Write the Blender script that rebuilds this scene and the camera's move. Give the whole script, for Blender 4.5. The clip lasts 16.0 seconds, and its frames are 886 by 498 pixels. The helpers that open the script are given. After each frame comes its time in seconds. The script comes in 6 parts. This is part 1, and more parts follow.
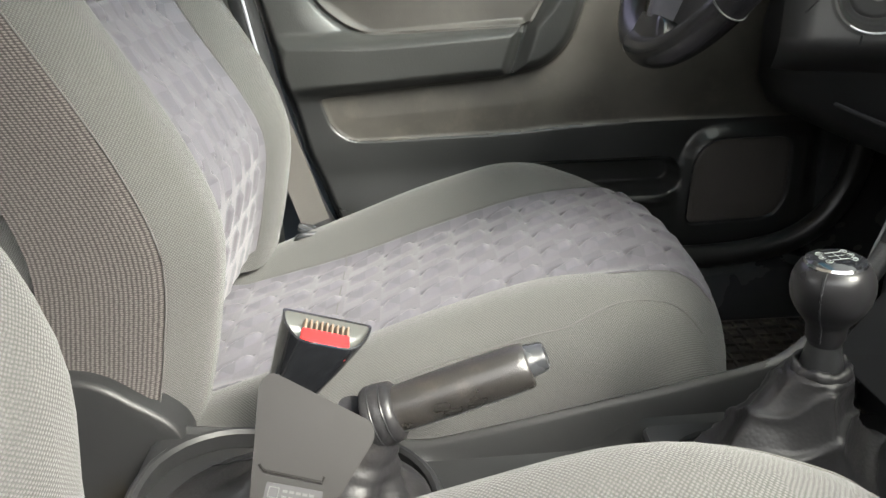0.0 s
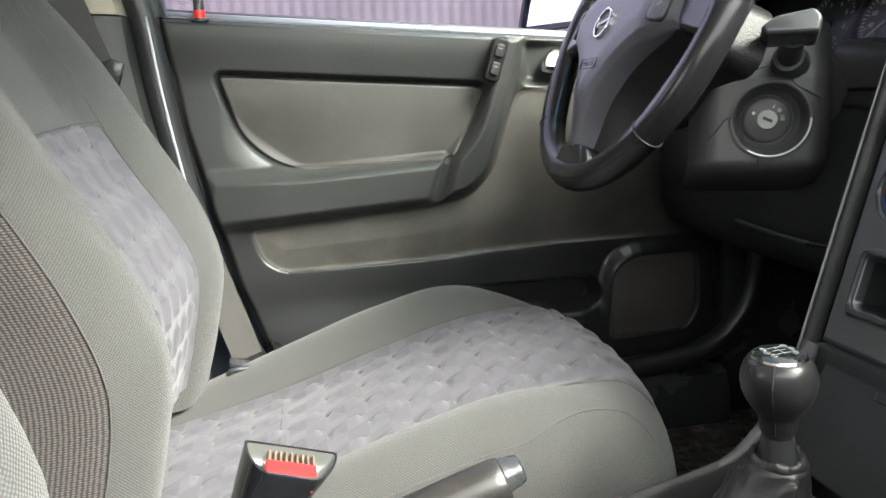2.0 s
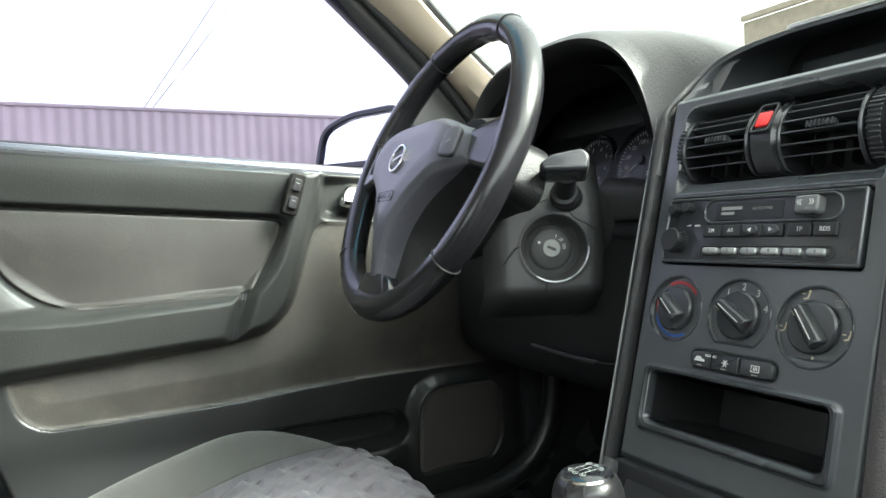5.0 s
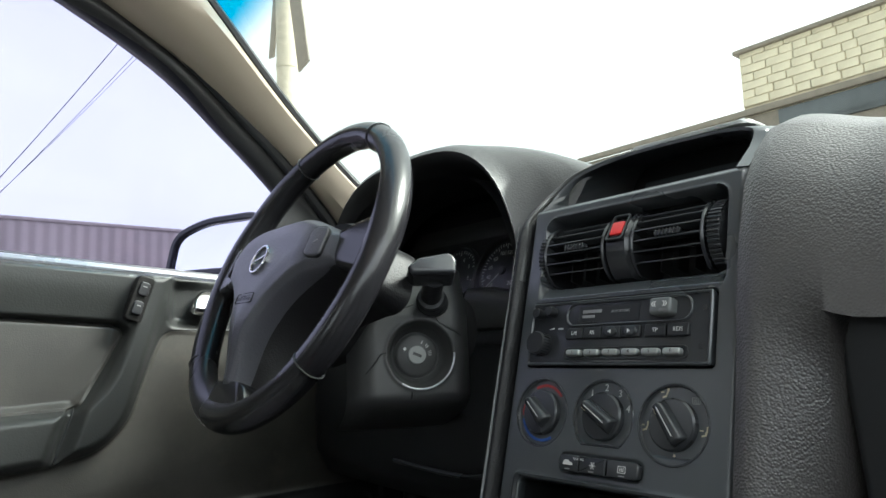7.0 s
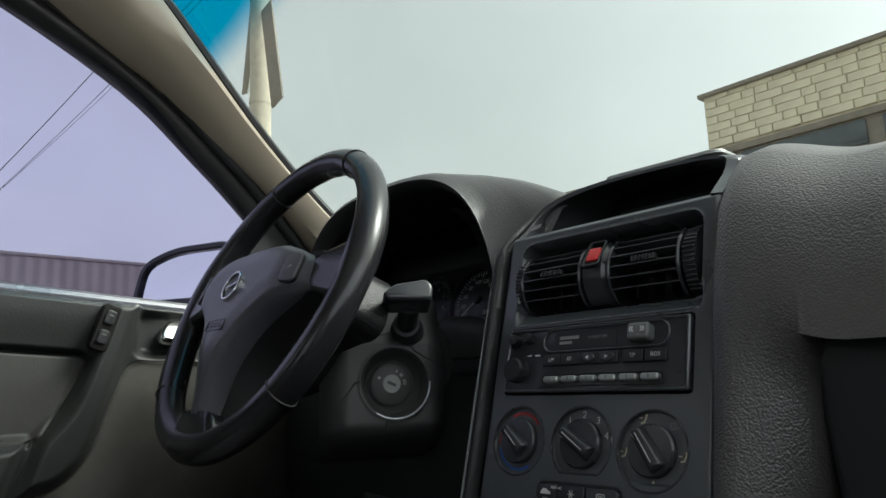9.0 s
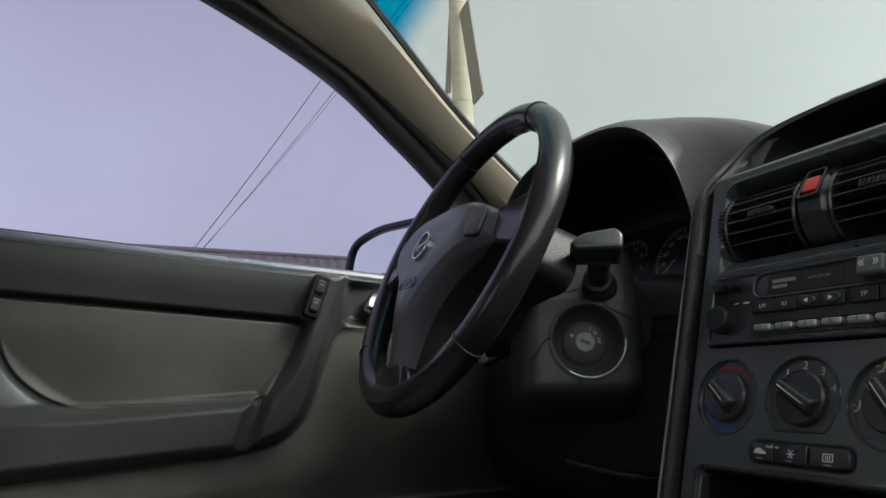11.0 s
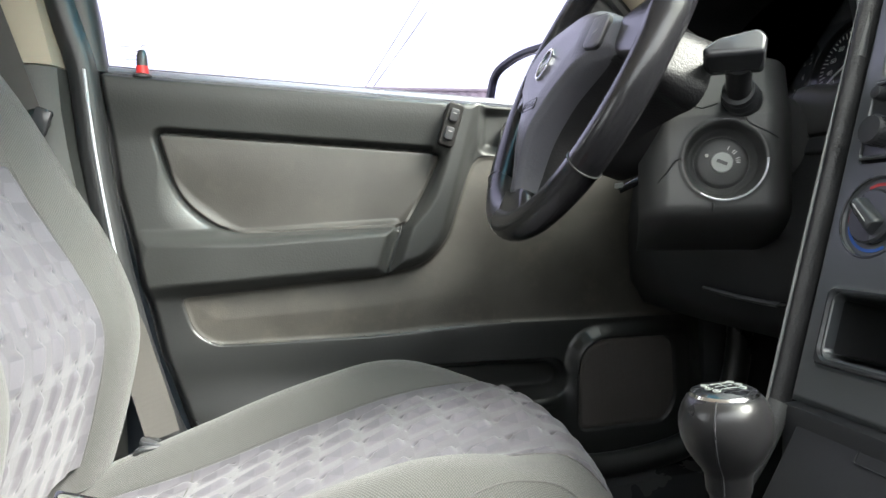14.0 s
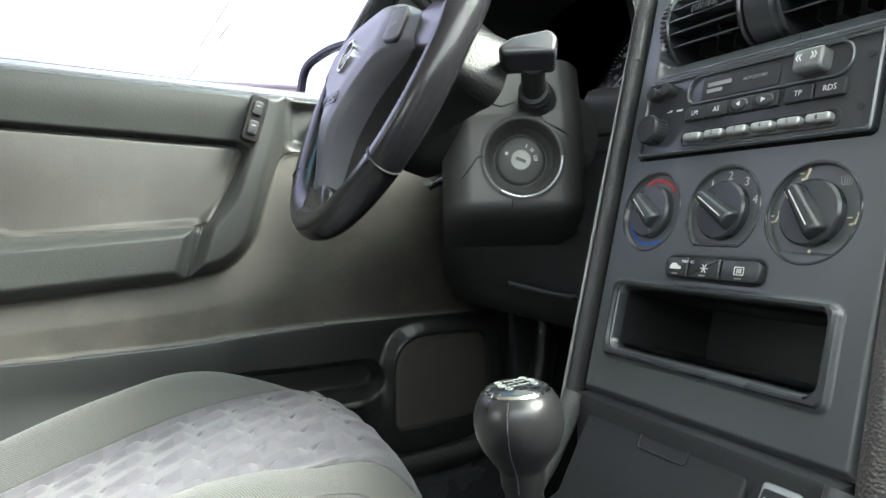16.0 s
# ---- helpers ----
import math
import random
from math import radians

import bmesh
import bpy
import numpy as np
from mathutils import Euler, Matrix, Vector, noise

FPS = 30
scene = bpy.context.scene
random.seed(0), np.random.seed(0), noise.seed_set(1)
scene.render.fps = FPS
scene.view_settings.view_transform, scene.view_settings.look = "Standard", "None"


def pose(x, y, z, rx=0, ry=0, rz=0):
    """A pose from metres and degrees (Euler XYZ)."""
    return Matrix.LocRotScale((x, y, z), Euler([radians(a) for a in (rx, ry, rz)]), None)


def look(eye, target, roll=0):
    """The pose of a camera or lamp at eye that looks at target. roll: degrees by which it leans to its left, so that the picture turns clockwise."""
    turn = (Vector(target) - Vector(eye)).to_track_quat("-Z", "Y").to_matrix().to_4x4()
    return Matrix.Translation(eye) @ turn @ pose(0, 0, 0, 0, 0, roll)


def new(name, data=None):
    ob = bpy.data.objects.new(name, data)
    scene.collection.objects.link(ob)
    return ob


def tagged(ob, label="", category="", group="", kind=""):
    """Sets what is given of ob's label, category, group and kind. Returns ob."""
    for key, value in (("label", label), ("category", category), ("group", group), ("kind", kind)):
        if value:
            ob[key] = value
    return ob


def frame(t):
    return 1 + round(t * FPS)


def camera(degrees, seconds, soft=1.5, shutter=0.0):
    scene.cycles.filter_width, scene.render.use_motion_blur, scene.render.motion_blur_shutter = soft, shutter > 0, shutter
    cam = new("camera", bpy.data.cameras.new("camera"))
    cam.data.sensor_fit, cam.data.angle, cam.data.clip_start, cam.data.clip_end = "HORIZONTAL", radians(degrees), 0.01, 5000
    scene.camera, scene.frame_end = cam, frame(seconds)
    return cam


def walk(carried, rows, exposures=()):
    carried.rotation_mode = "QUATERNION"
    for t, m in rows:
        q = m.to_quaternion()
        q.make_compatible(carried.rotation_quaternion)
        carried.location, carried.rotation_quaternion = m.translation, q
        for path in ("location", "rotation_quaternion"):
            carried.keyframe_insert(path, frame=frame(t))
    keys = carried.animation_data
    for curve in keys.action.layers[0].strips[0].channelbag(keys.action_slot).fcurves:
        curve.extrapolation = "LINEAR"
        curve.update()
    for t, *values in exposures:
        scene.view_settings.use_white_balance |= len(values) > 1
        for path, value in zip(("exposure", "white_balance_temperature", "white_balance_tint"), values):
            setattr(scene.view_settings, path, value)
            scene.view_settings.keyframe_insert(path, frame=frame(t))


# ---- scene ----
cam = camera(64.9, 16.0)
PATH = [
    (0, (0.049, -0.415, 0.711), (0.117, 1.426, -0.068), -2.0),
    (0.5, (0.015, -0.426, 0.692), (0.147, 1.447, 0.003), -1.9),
    (1, (0.014, -0.425, 0.697), (0.193, 1.468, 0.079), -2.0),
    (1.5, (0.008, -0.424, 0.704), (0.265, 1.489, 0.18), -2.2),
    (2, (0.004, -0.424, 0.706), (0.362, 1.496, 0.276), -2.2),
    (2.5, (0.007, -0.423, 0.705), (0.46, 1.493, 0.355), -2.3),
    (3, (0.013, -0.42, 0.71), (0.562, 1.481, 0.417), -2.3),
    (3.5, (0.015, -0.414, 0.708), (0.66, 1.464, 0.465), -2.4),
    (3.7, (0.019, -0.411, 0.706), (0.697, 1.457, 0.484), -2.4),
    (6, (0.006, -0.395, 0.686), (1.112, 1.268, 0.798), -1.9),
    (6.5, (0.01, -0.387, 0.68), (1.204, 1.204, 0.888), -1.8),
    (7, (0.009, -0.383, 0.676), (1.265, 1.149, 0.953), -1.8),
    (7.5, (0.008, -0.381, 0.674), (1.302, 1.109, 0.999), -1.8),
    (8, (0.008, -0.38, 0.673), (1.327, 1.08, 1.03), -1.7),
    (8.2, (0.007, -0.379, 0.672), (1.333, 1.072, 1.039), -1.7),
    (10.3, (0.035, -0.372, 0.659), (1.122, 1.259, 1.056), -1.5),
    (10.5, (0.049, -0.378, 0.664), (1.037, 1.32, 1.039), -1.8),
    (11, (0.042, -0.362, 0.63), (0.861, 1.424, 1.0), -1.0),
    (11.5, (0.049, -0.359, 0.621), (0.714, 1.515, 0.832), -0.6),
    (12, (0.038, -0.366, 0.62), (0.537, 1.57, 0.677), -0.4),
    (12.5, (0.042, -0.367, 0.62), (0.432, 1.594, 0.603), -0.4),
    (13, (0.042, -0.368, 0.618), (0.377, 1.603, 0.557), -0.5),
    (13.5, (0.048, -0.368, 0.618), (0.355, 1.607, 0.535), -0.7),
    (14, (0.093, -0.368, 0.618), (0.462, 1.596, 0.529), -1.1),
    (14.5, (0.132, -0.361, 0.614), (0.712, 1.551, 0.518), -1.4),
    (15, (0.127, -0.351, 0.614), (0.874, 1.502, 0.513), -1.6),
    (15.5, (0.125, -0.349, 0.615), (0.935, 1.477, 0.514), -1.6),
    (16, (0.123, -0.348, 0.616), (0.96, 1.465, 0.514), -1.6),
]
EXPOSURE = [(0, 3.06, 6820, 8), (2, 3.15, 6700, 6), (3.5, 3.30, 6600, 2), (6, 3.30, 6350, 1), (7, 2.45, 6250, 3), (8, 1.72, 6250, 2), (10.3, 1.32, 6450, 5), (11, 1.30, 6450, 5), (11.5, 1.55, 6350, 2), (12, 1.92, 6250, -2), (12.5, 2.46, 6450, 4), (13, 3.00, 6580, 5), (13.5, 3.12, 6620, 6), (14.5, 3.50, 6550, 5), (16, 3.64, 6450, 1)]
walk(cam, [(t, look(eye, target, roll)) for t, eye, target, roll in PATH], EXPOSURE)

# ---- world, sun, exposure ----
world = bpy.data.worlds.new("sky")
scene.world = world
world.use_nodes = True
wn = world.node_tree.nodes
wl = world.node_tree.links
bg = wn["Background"]
sky = wn.new("ShaderNodeTexSky")
sky.sky_type = "NISHITA"
sky.sun_disc = False
sky.sun_elevation = radians(43)
sky.sun_rotation = radians(135)
sky.air_density, sky.dust_density = 1.0, 4.0
grey = wn.new("ShaderNodeHueSaturation")
grey.inputs["Saturation"].default_value = 0.16
wl.new(sky.outputs[0], grey.inputs["Color"])
# thin moving cloud cover of an overcast day
wtc = wn.new("ShaderNodeTexCoord")
wcl = wn.new("ShaderNodeTexNoise")
wcl.inputs["Scale"].default_value = 4.0
wcl.inputs["Detail"].default_value = 4.0
wmr = wn.new("ShaderNodeMapRange")
wmr.inputs["To Min"].default_value, wmr.inputs["To Max"].default_value = 0.86, 1.12
wmx = wn.new("ShaderNodeMix")
wmx.data_type, wmx.blend_type = "RGBA", "MULTIPLY"
wmx.inputs["Factor"].default_value = 1.0
wl.new(wtc.outputs["Generated"], wcl.inputs["Vector"])
wl.new(wcl.outputs["Fac"], wmr.inputs["Value"])
wl.new(grey.outputs["Color"], wmx.inputs["A"])
wl.new(wmr.outputs["Result"], wmx.inputs["B"])
# an overcast sky is brighter overhead than at the horizon
wsp = wn.new("ShaderNodeSeparateXYZ")
wgr = wn.new("ShaderNodeMapRange")
wgr.inputs["From Min"].default_value, wgr.inputs["From Max"].default_value = 0.05, 0.85
wgr.inputs["To Min"].default_value, wgr.inputs["To Max"].default_value = 0.88, 1.55
wgm = wn.new("ShaderNodeMix")
wgm.data_type, wgm.blend_type = "RGBA", "MULTIPLY"
wgm.inputs["Factor"].default_value = 1.0
wl.new(wtc.outputs["Generated"], wsp.inputs[0])
wl.new(wsp.outputs["Z"], wgr.inputs["Value"])
wl.new(wmx.outputs["Result"], wgm.inputs["A"])
wl.new(wgr.outputs["Result"], wgm.inputs["B"])
wl.new(wgm.outputs["Result"], bg.inputs["Color"])
bg.inputs["Strength"].default_value = 0.15

sun = new("sun", bpy.data.lights.new("sun", "SUN"))
sun.data.energy, sun.data.angle, sun.data.color = 1.15, radians(20), (1.0, 0.97, 0.92)
sun.matrix_world = look((0, 0, 8), (-0.43, 0.43, 7.43))


# ---- materials ----
def mat(name, col, rough=0.5, metal=0.0, vary=0.15, scale=6.0, bump=0.0, bump_scale=300.0, kind="noise", dist=0.002, spec=0.5, wear=0.0, wear_col=None, coat=0.0):
    """A surface with large soft stains, fine grain and relief, in world-size units."""
    m = bpy.data.materials.new(name)
    m.use_nodes = True
    nt = m.node_tree
    n, l = nt.nodes, nt.links
    p = n["Principled BSDF"]
    p.inputs["Metallic"].default_value = metal
    p.inputs["Specular IOR Level"].default_value = spec
    p.inputs["Coat Weight"].default_value = coat
    tc = n.new("ShaderNodeTexCoord")
    big = n.new("ShaderNodeTexNoise")
    big.inputs["Scale"].default_value = scale
    big.inputs["Detail"].default_value = 5.0
    l.new(tc.outputs["Object"], big.inputs["Vector"])
    ramp = n.new("ShaderNodeMapRange")
    ramp.inputs["From Min"].default_value, ramp.inputs["From Max"].default_value = 0.3, 0.7
    ramp.inputs["To Min"].default_value, ramp.inputs["To Max"].default_value = 1 - vary, 1 + vary
    l.new(big.outputs["Fac"], ramp.inputs["Value"])
    mul = n.new("ShaderNodeMix")
    mul.data_type, mul.blend_type = "RGBA", "MULTIPLY"
    mul.inputs["Factor"].default_value = 1.0
    mul.inputs["A"].default_value = (*col, 1)
    l.new(ramp.outputs["Result"], mul.inputs["B"])
    out = mul.outputs["Result"]
    if wear:
        w = n.new("ShaderNodeTexNoise")
        w.inputs["Scale"].default_value = scale * 2.3
        w.inputs["Detail"].default_value = 8.0
        w.inputs["Roughness"].default_value = 0.7
        l.new(tc.outputs["Object"], w.inputs["Vector"])
        wr = n.new("ShaderNodeMapRange")
        wr.inputs["From Min"].default_value, wr.inputs["From Max"].default_value = 0.52, 0.68
        wr.inputs["To Max"].default_value = wear
        l.new(w.outputs["Fac"], wr.inputs["Value"])
        wm = n.new("ShaderNodeMix")
        wm.data_type = "RGBA"
        l.new(wr.outputs["Result"], wm.inputs["Factor"])
        l.new(out, wm.inputs["A"])
        wm.inputs["B"].default_value = (*(wear_col or (0.3, 0.28, 0.25)), 1)
        out = wm.outputs["Result"]
    l.new(out, p.inputs["Base Color"])
    rr_ = n.new("ShaderNodeMapRange")
    rr_.inputs["From Min"].default_value, rr_.inputs["From Max"].default_value = 0.3, 0.7
    rr_.inputs["To Min"].default_value, rr_.inputs["To Max"].default_value = max(rough - 0.07, 0.02), min(rough + 0.07, 1)
    l.new(big.outputs["Fac"], rr_.inputs["Value"])
    l.new(rr_.outputs["Result"], p.inputs["Roughness"])
    if bump:
        if kind == "leather":
            t = n.new("ShaderNodeTexVoronoi")
            t.feature = "SMOOTH_F1"
            t.inputs["Smoothness"].default_value = 0.4
            o = t.outputs["Distance"]
        elif kind == "weave":
            t = n.new("ShaderNodeTexVoronoi")
            t.inputs["Randomness"].default_value = 0.12
            o = t.outputs["Distance"]
        else:
            t = n.new("ShaderNodeTexNoise")
            t.inputs["Detail"].default_value = 3.0
            o = t.outputs["Fac"]
        t.inputs["Scale"].default_value = bump_scale
        l.new(tc.outputs["Object"], t.inputs["Vector"])
        b = n.new("ShaderNodeBump")
        b.inputs["Strength"].default_value, b.inputs["Distance"].default_value = bump, dist
        if kind in ("leather", "weave"):
            b.invert = True
        l.new(o, b.inputs["Height"])
        l.new(b.outputs["Normal"], p.inputs["Normal"])
    return m


def cloth(name, col, dot, pitch=0.0023, ribs=False):
    """A woven seat cloth: rows of lighter knots over a darker ground, with real relief."""
    m = mat(name, col, 0.9, vary=0.08, scale=9, spec=0.2)
    n, l = m.node_tree.nodes, m.node_tree.links
    p = n["Principled BSDF"]
    tc = n.new("ShaderNodeTexCoord")
    mp = n.new("ShaderNodeMapping")
    mp.inputs["Rotation"].default_value = (0, 0, 0 if ribs else radians(45))
    mp.inputs["Scale"].default_value = (1, 0.5, 1) if ribs else (1, 1, 1)
    v = n.new("ShaderNodeTexVoronoi")
    v.voronoi_dimensions = "2D"
    v.inputs["Randomness"].default_value = 0.15
    v.inputs["Scale"].default_value = 1 / pitch
    l.new(tc.outputs["UV"], mp.inputs["Vector"])
    l.new(mp.outputs["Vector"], v.inputs["Vector"])
    r = n.new("ShaderNodeMapRange")
    r.inputs["From Min"].default_value, r.inputs["From Max"].default_value = 0.15, 0.5
    r.inputs["To Min"].default_value, r.inputs["To Max"].default_value = 1, 0
    l.new(v.outputs["Distance"], r.inputs["Value"])
    mx = n.new("ShaderNodeMix")
    mx.data_type = "RGBA"
    old = p.inputs["Base Color"].links[0].from_socket
    l.new(r.outputs["Result"], mx.inputs["Factor"])
    l.new(old, mx.inputs["A"])
    mx.inputs["B"].default_value = (*dot, 1)
    l.new(mx.outputs["Result"], p.inputs["Base Color"])
    b = n.new("ShaderNodeBump")
    b.inputs["Strength"].default_value, b.inputs["Distance"].default_value = 0.5, 0.0008
    l.new(r.outputs["Result"], b.inputs["Height"])
    l.new(b.outputs["Normal"], p.inputs["Normal"])
    p.inputs["Sheen Weight"].default_value = 0.15
    return m


def facet_cloth(name, cu=0.050, cv=0.0235):
    """The seat's patterned cloth: rows of light and dark trapezoids, alternate rows turned over, woven in violet-grey yarn."""
    m = bpy.data.materials.new(name)
    m.use_nodes = True
    n, l = m.node_tree.nodes, m.node_tree.links
    p = n["Principled BSDF"]
    p.inputs["Roughness"].default_value = 0.85
    p.inputs["Specular IOR Level"].default_value = 0.2
    p.inputs["Sheen Weight"].default_value = 0.2

    def math_(op, a, b=None):
        k = n.new("ShaderNodeMath")
        k.operation = op
        for i, q in enumerate((a, b)):
            if q is None:
                continue
            if isinstance(q, (int, float)):
                k.inputs[i].default_value = q
            else:
                l.new(q, k.inputs[i])
        return k.outputs[0]

    tc = n.new("ShaderNodeTexCoord")
    sp = n.new("ShaderNodeSeparateXYZ")
    l.new(tc.outputs["UV"], sp.inputs[0])
    u, v = math_("DIVIDE", sp.outputs[0], cu), math_("DIVIDE", sp.outputs[1], cv)
    row = math_("FLOOR", v)
    fv = math_("FRACT", v)
    odd = math_("MODULO", math_("ABSOLUTE", row), 2.0)
    # trapezoid: the half width shrinks from one edge of the row to the other
    us = math_("ADD", u, math_("MULTIPLY", odd, 0.5))
    fu = math_("ABSOLUTE", math_("SUBTRACT", math_("FRACT", us), 0.5))
    half = math_("ADD", 0.16, math_("MULTIPLY", fv, 0.20))
    dark = math_("LESS_THAN", fu, half)
    cell = n.new("ShaderNodeCombineXYZ")
    l.new(math_("FLOOR", us), cell.inputs[0])
    l.new(row, cell.inputs[1])
    wn_ = n.new("ShaderNodeTexWhiteNoise")
    wn_.noise_dimensions = "2D"
    l.new(cell.outputs[0], wn_.inputs["Vector"])
    tone = math_("ADD", math_("MULTIPLY", dark, -0.17), math_("ADD", 0.98, math_("MULTIPLY", wn_.outputs["Value"], 0.12)))
    fine = n.new("ShaderNodeTexNoise")
    fine.inputs["Scale"].default_value = 900.0
    l.new(tc.outputs["UV"], fine.inputs["Vector"])
    tone = math_("MULTIPLY", tone, math_("ADD", 0.85, math_("MULTIPLY", fine.outputs["Fac"], 0.3)))
    mx = n.new("ShaderNodeMix")
    mx.data_type, mx.blend_type = "RGBA", "MULTIPLY"
    mx.inputs["Factor"].default_value = 1.0
    mx.inputs["A"].default_value = (0.088, 0.085, 0.097, 1)
    l.new(tone, mx.inputs["B"])
    l.new(mx.outputs["Result"], p.inputs["Base Color"])
    b = n.new("ShaderNodeBump")
    b.inputs["Strength"].default_value, b.inputs["Distance"].default_value = 0.25, 0.0006
    l.new(fine.outputs["Fac"], b.inputs["Height"])
    l.new(b.outputs["Normal"], p.inputs["Normal"])
    return m


def glass(name, col, band=None, gloss=0.9):
    """A clear pane: light passes tinted, and it mirrors by its angle. band: (edge, softness, colour) of a shade strip whose edge dips towards the pillar."""
    m = bpy.data.materials.new(name)
    m.use_nodes = True
    n, l = m.node_tree.nodes, m.node_tree.links
    n.remove(n["Principled BSDF"])
    tr, gl, mx = n.new("ShaderNodeBsdfTransparent"), n.new("ShaderNodeBsdfGlossy"), n.new("ShaderNodeMixShader")
    fr = n.new("ShaderNodeFresnel")
    fr.inputs["IOR"].default_value = 1.16
    gl.inputs["Roughness"].default_value = 0.02
    gl.inputs["Color"].default_value = (gloss, gloss, gloss, 1)
    tr.inputs["Color"].default_value = (*col, 1)
    if band:
        tc = n.new("ShaderNodeTexCoord")
        sp = n.new("ShaderNodeSeparateXYZ")
        l.new(tc.outputs["Object"], sp.inputs[0])
        r = n.new("ShaderNodeMapRange")
        r.interpolation_type = "SMOOTHSTEP"
        r.inputs["From Min"].default_value, r.inputs["From Max"].default_value = band[0], band[0] + band[1]
        ty = n.new("ShaderNodeMath")
        ty.operation = "MULTIPLY_ADD"
        ty.inputs[1].default_value = 0.15
        l.new(sp.outputs[1], ty.inputs[0])
        l.new(sp.outputs[2], ty.inputs[2])
        l.new(ty.outputs[0], r.inputs["Value"])
        c = n.new("ShaderNodeMix")
        c.data_type = "RGBA"
        c.inputs["A"].default_value = (*col, 1)
        c.inputs["B"].default_value = (*band[2], 1)
        l.new(r.outputs["Result"], c.inputs["Factor"])
        l.new(c.outputs["Result"], tr.inputs["Color"])
    l.new(fr.outputs[0], mx.inputs[0])
    l.new(tr.outputs[0], mx.inputs[1])
    l.new(gl.outputs[0], mx.inputs[2])
    l.new(mx.outputs[0], n["Material Output"].inputs["Surface"])
    return m


DOOR_PLASTIC = mat("door_plastic", (0.023, 0.0245, 0.0235), 0.40, spec=0.38, bump=0.22, bump_scale=420, kind="leather", dist=0.0006, vary=0.12)
DOOR_CLOTH = mat("door_vinyl", (0.031, 0.030, 0.027), 0.52, spec=0.4, bump=0.3, bump_scale=600, kind="leather", dist=0.0004, vary=0.34, scale=9, wear=0.18, wear_col=(0.072, 0.066, 0.056))
LOWVINYL = mat("door_vinyl_low", (0.049, 0.047, 0.041), 0.52, spec=0.4, bump=0.3, bump_scale=600, kind="leather", dist=0.0004, vary=0.35, scale=8, wear=0.30, wear_col=(0.095, 0.084, 0.068))
LOWDOOR = mat("door_lower_plastic", (0.014, 0.015, 0.015), 0.32, spec=0.5, bump=0.10, bump_scale=420, kind="leather", dist=0.0006, vary=0.12)
BLACK = mat("black_plastic", (0.021, 0.022, 0.024), 0.45, spec=0.32, bump=0.15, bump_scale=600, dist=0.0004, vary=0.15)
SATIN = mat("satin_black_plastic", (0.030, 0.032, 0.035), 0.24, vary=0.12)
PANEL = mat("stack_plastic", (0.050, 0.055, 0.059), 0.32, spec=0.9, bump=0.12, bump_scale=900, dist=0.0003, vary=0.10)
DASH = mat("dash_leathergrain", (0.047, 0.043, 0.041), 0.36, spec=0.95, bump=0.50, bump_scale=540, kind="leather", dist=0.0011, vary=0.14)
DASHTOP = mat("dash_top_skin", (0.055, 0.056, 0.056), 0.42, spec=0.5, bump=0.22, bump_scale=480, kind="leather", dist=0.0008, vary=0.12)
BORDER = mat("border_skin", (0.015, 0.015, 0.016), 0.45, spec=0.4, bump=0.4, bump_scale=420, kind="leather", dist=0.0009)
HUBPLASTIC = mat("hub_plastic", (0.020, 0.020, 0.021), 0.72, spec=0.08)
LOCKMETAL = mat("lock_metal", (0.30, 0.31, 0.30), 0.55, spec=0.3, vary=0.12, scale=60)
SHROUD = mat("column_plastic", (0.046, 0.047, 0.047), 0.5, bump=0.02, bump_scale=700, dist=0.0004)
LEATHER = mat("wheel_leather", (0.011, 0.011, 0.0125), 0.24, bump=0.12, bump_scale=500, kind="leather", dist=0.0006, vary=0.2)
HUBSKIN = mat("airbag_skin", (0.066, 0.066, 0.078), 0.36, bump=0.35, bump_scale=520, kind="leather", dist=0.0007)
# near-black version of the pad skin: the shade on its flanks as base colour
SHADEDSKIN = mat("airbag_shaded_skin", (0.010, 0.010, 0.011), 0.5, spec=0.3, bump=0.35, bump_scale=520, kind="leather", dist=0.0008)
GRIP = mat("worn_grip", (0.017, 0.016, 0.015), 0.30, spec=0.8, bump=0.4, bump_scale=1300, kind="leather", dist=0.0004, wear=0.40, wear_col=(0.070, 0.061, 0.050), scale=26)
BOOT = mat("boot_leather", (0.014, 0.014, 0.015), 0.42, spec=0.45, bump=0.22, bump_scale=320, kind="leather", dist=0.0008, wear=0.15, wear_col=(0.09, 0.08, 0.07), scale=14)
KNOBSKIN = mat("knob_leather", (0.014, 0.014, 0.015), 0.32, bump=0.08, bump_scale=500, kind="leather", dist=0.0004, vary=0.15)
BUCKLE = mat("buckle_plastic", (0.013, 0.0125, 0.012), 0.40, spec=0.14, vary=0.15, bump=0.1, bump_scale=900, dist=0.0003)
MOUTH = mat("buckle_mouth", (0.09, 0.095, 0.09), 0.18, vary=0.1)
WRAPPER = mat("foil_wrapper", (0.62, 0.44, 0.06), 0.25, metal=0.3, vary=0.2, wear=0.9, wear_col=(0.7, 0.7, 0.72), scale=40)
LIDBLACK = mat("lid_plastic", (0.018, 0.019, 0.020), 0.42, spec=0.3, bump=0.15, bump_scale=500, dist=0.0004)
GLOSSBLACK = mat("gloss_black", (0.012, 0.013, 0.015), 0.06, vary=0.05, coat=0.5)
CONSOLE = mat("console_plastic", (0.016, 0.0165, 0.017), 0.46, spec=0.32, bump=0.14, bump_scale=520, kind="leather", dist=0.0005)
RUBBER = mat("rubber_mat", (0.055, 0.050, 0.044), 0.6, wear=0.7, wear_col=(0.28, 0.24, 0.20), scale=10)
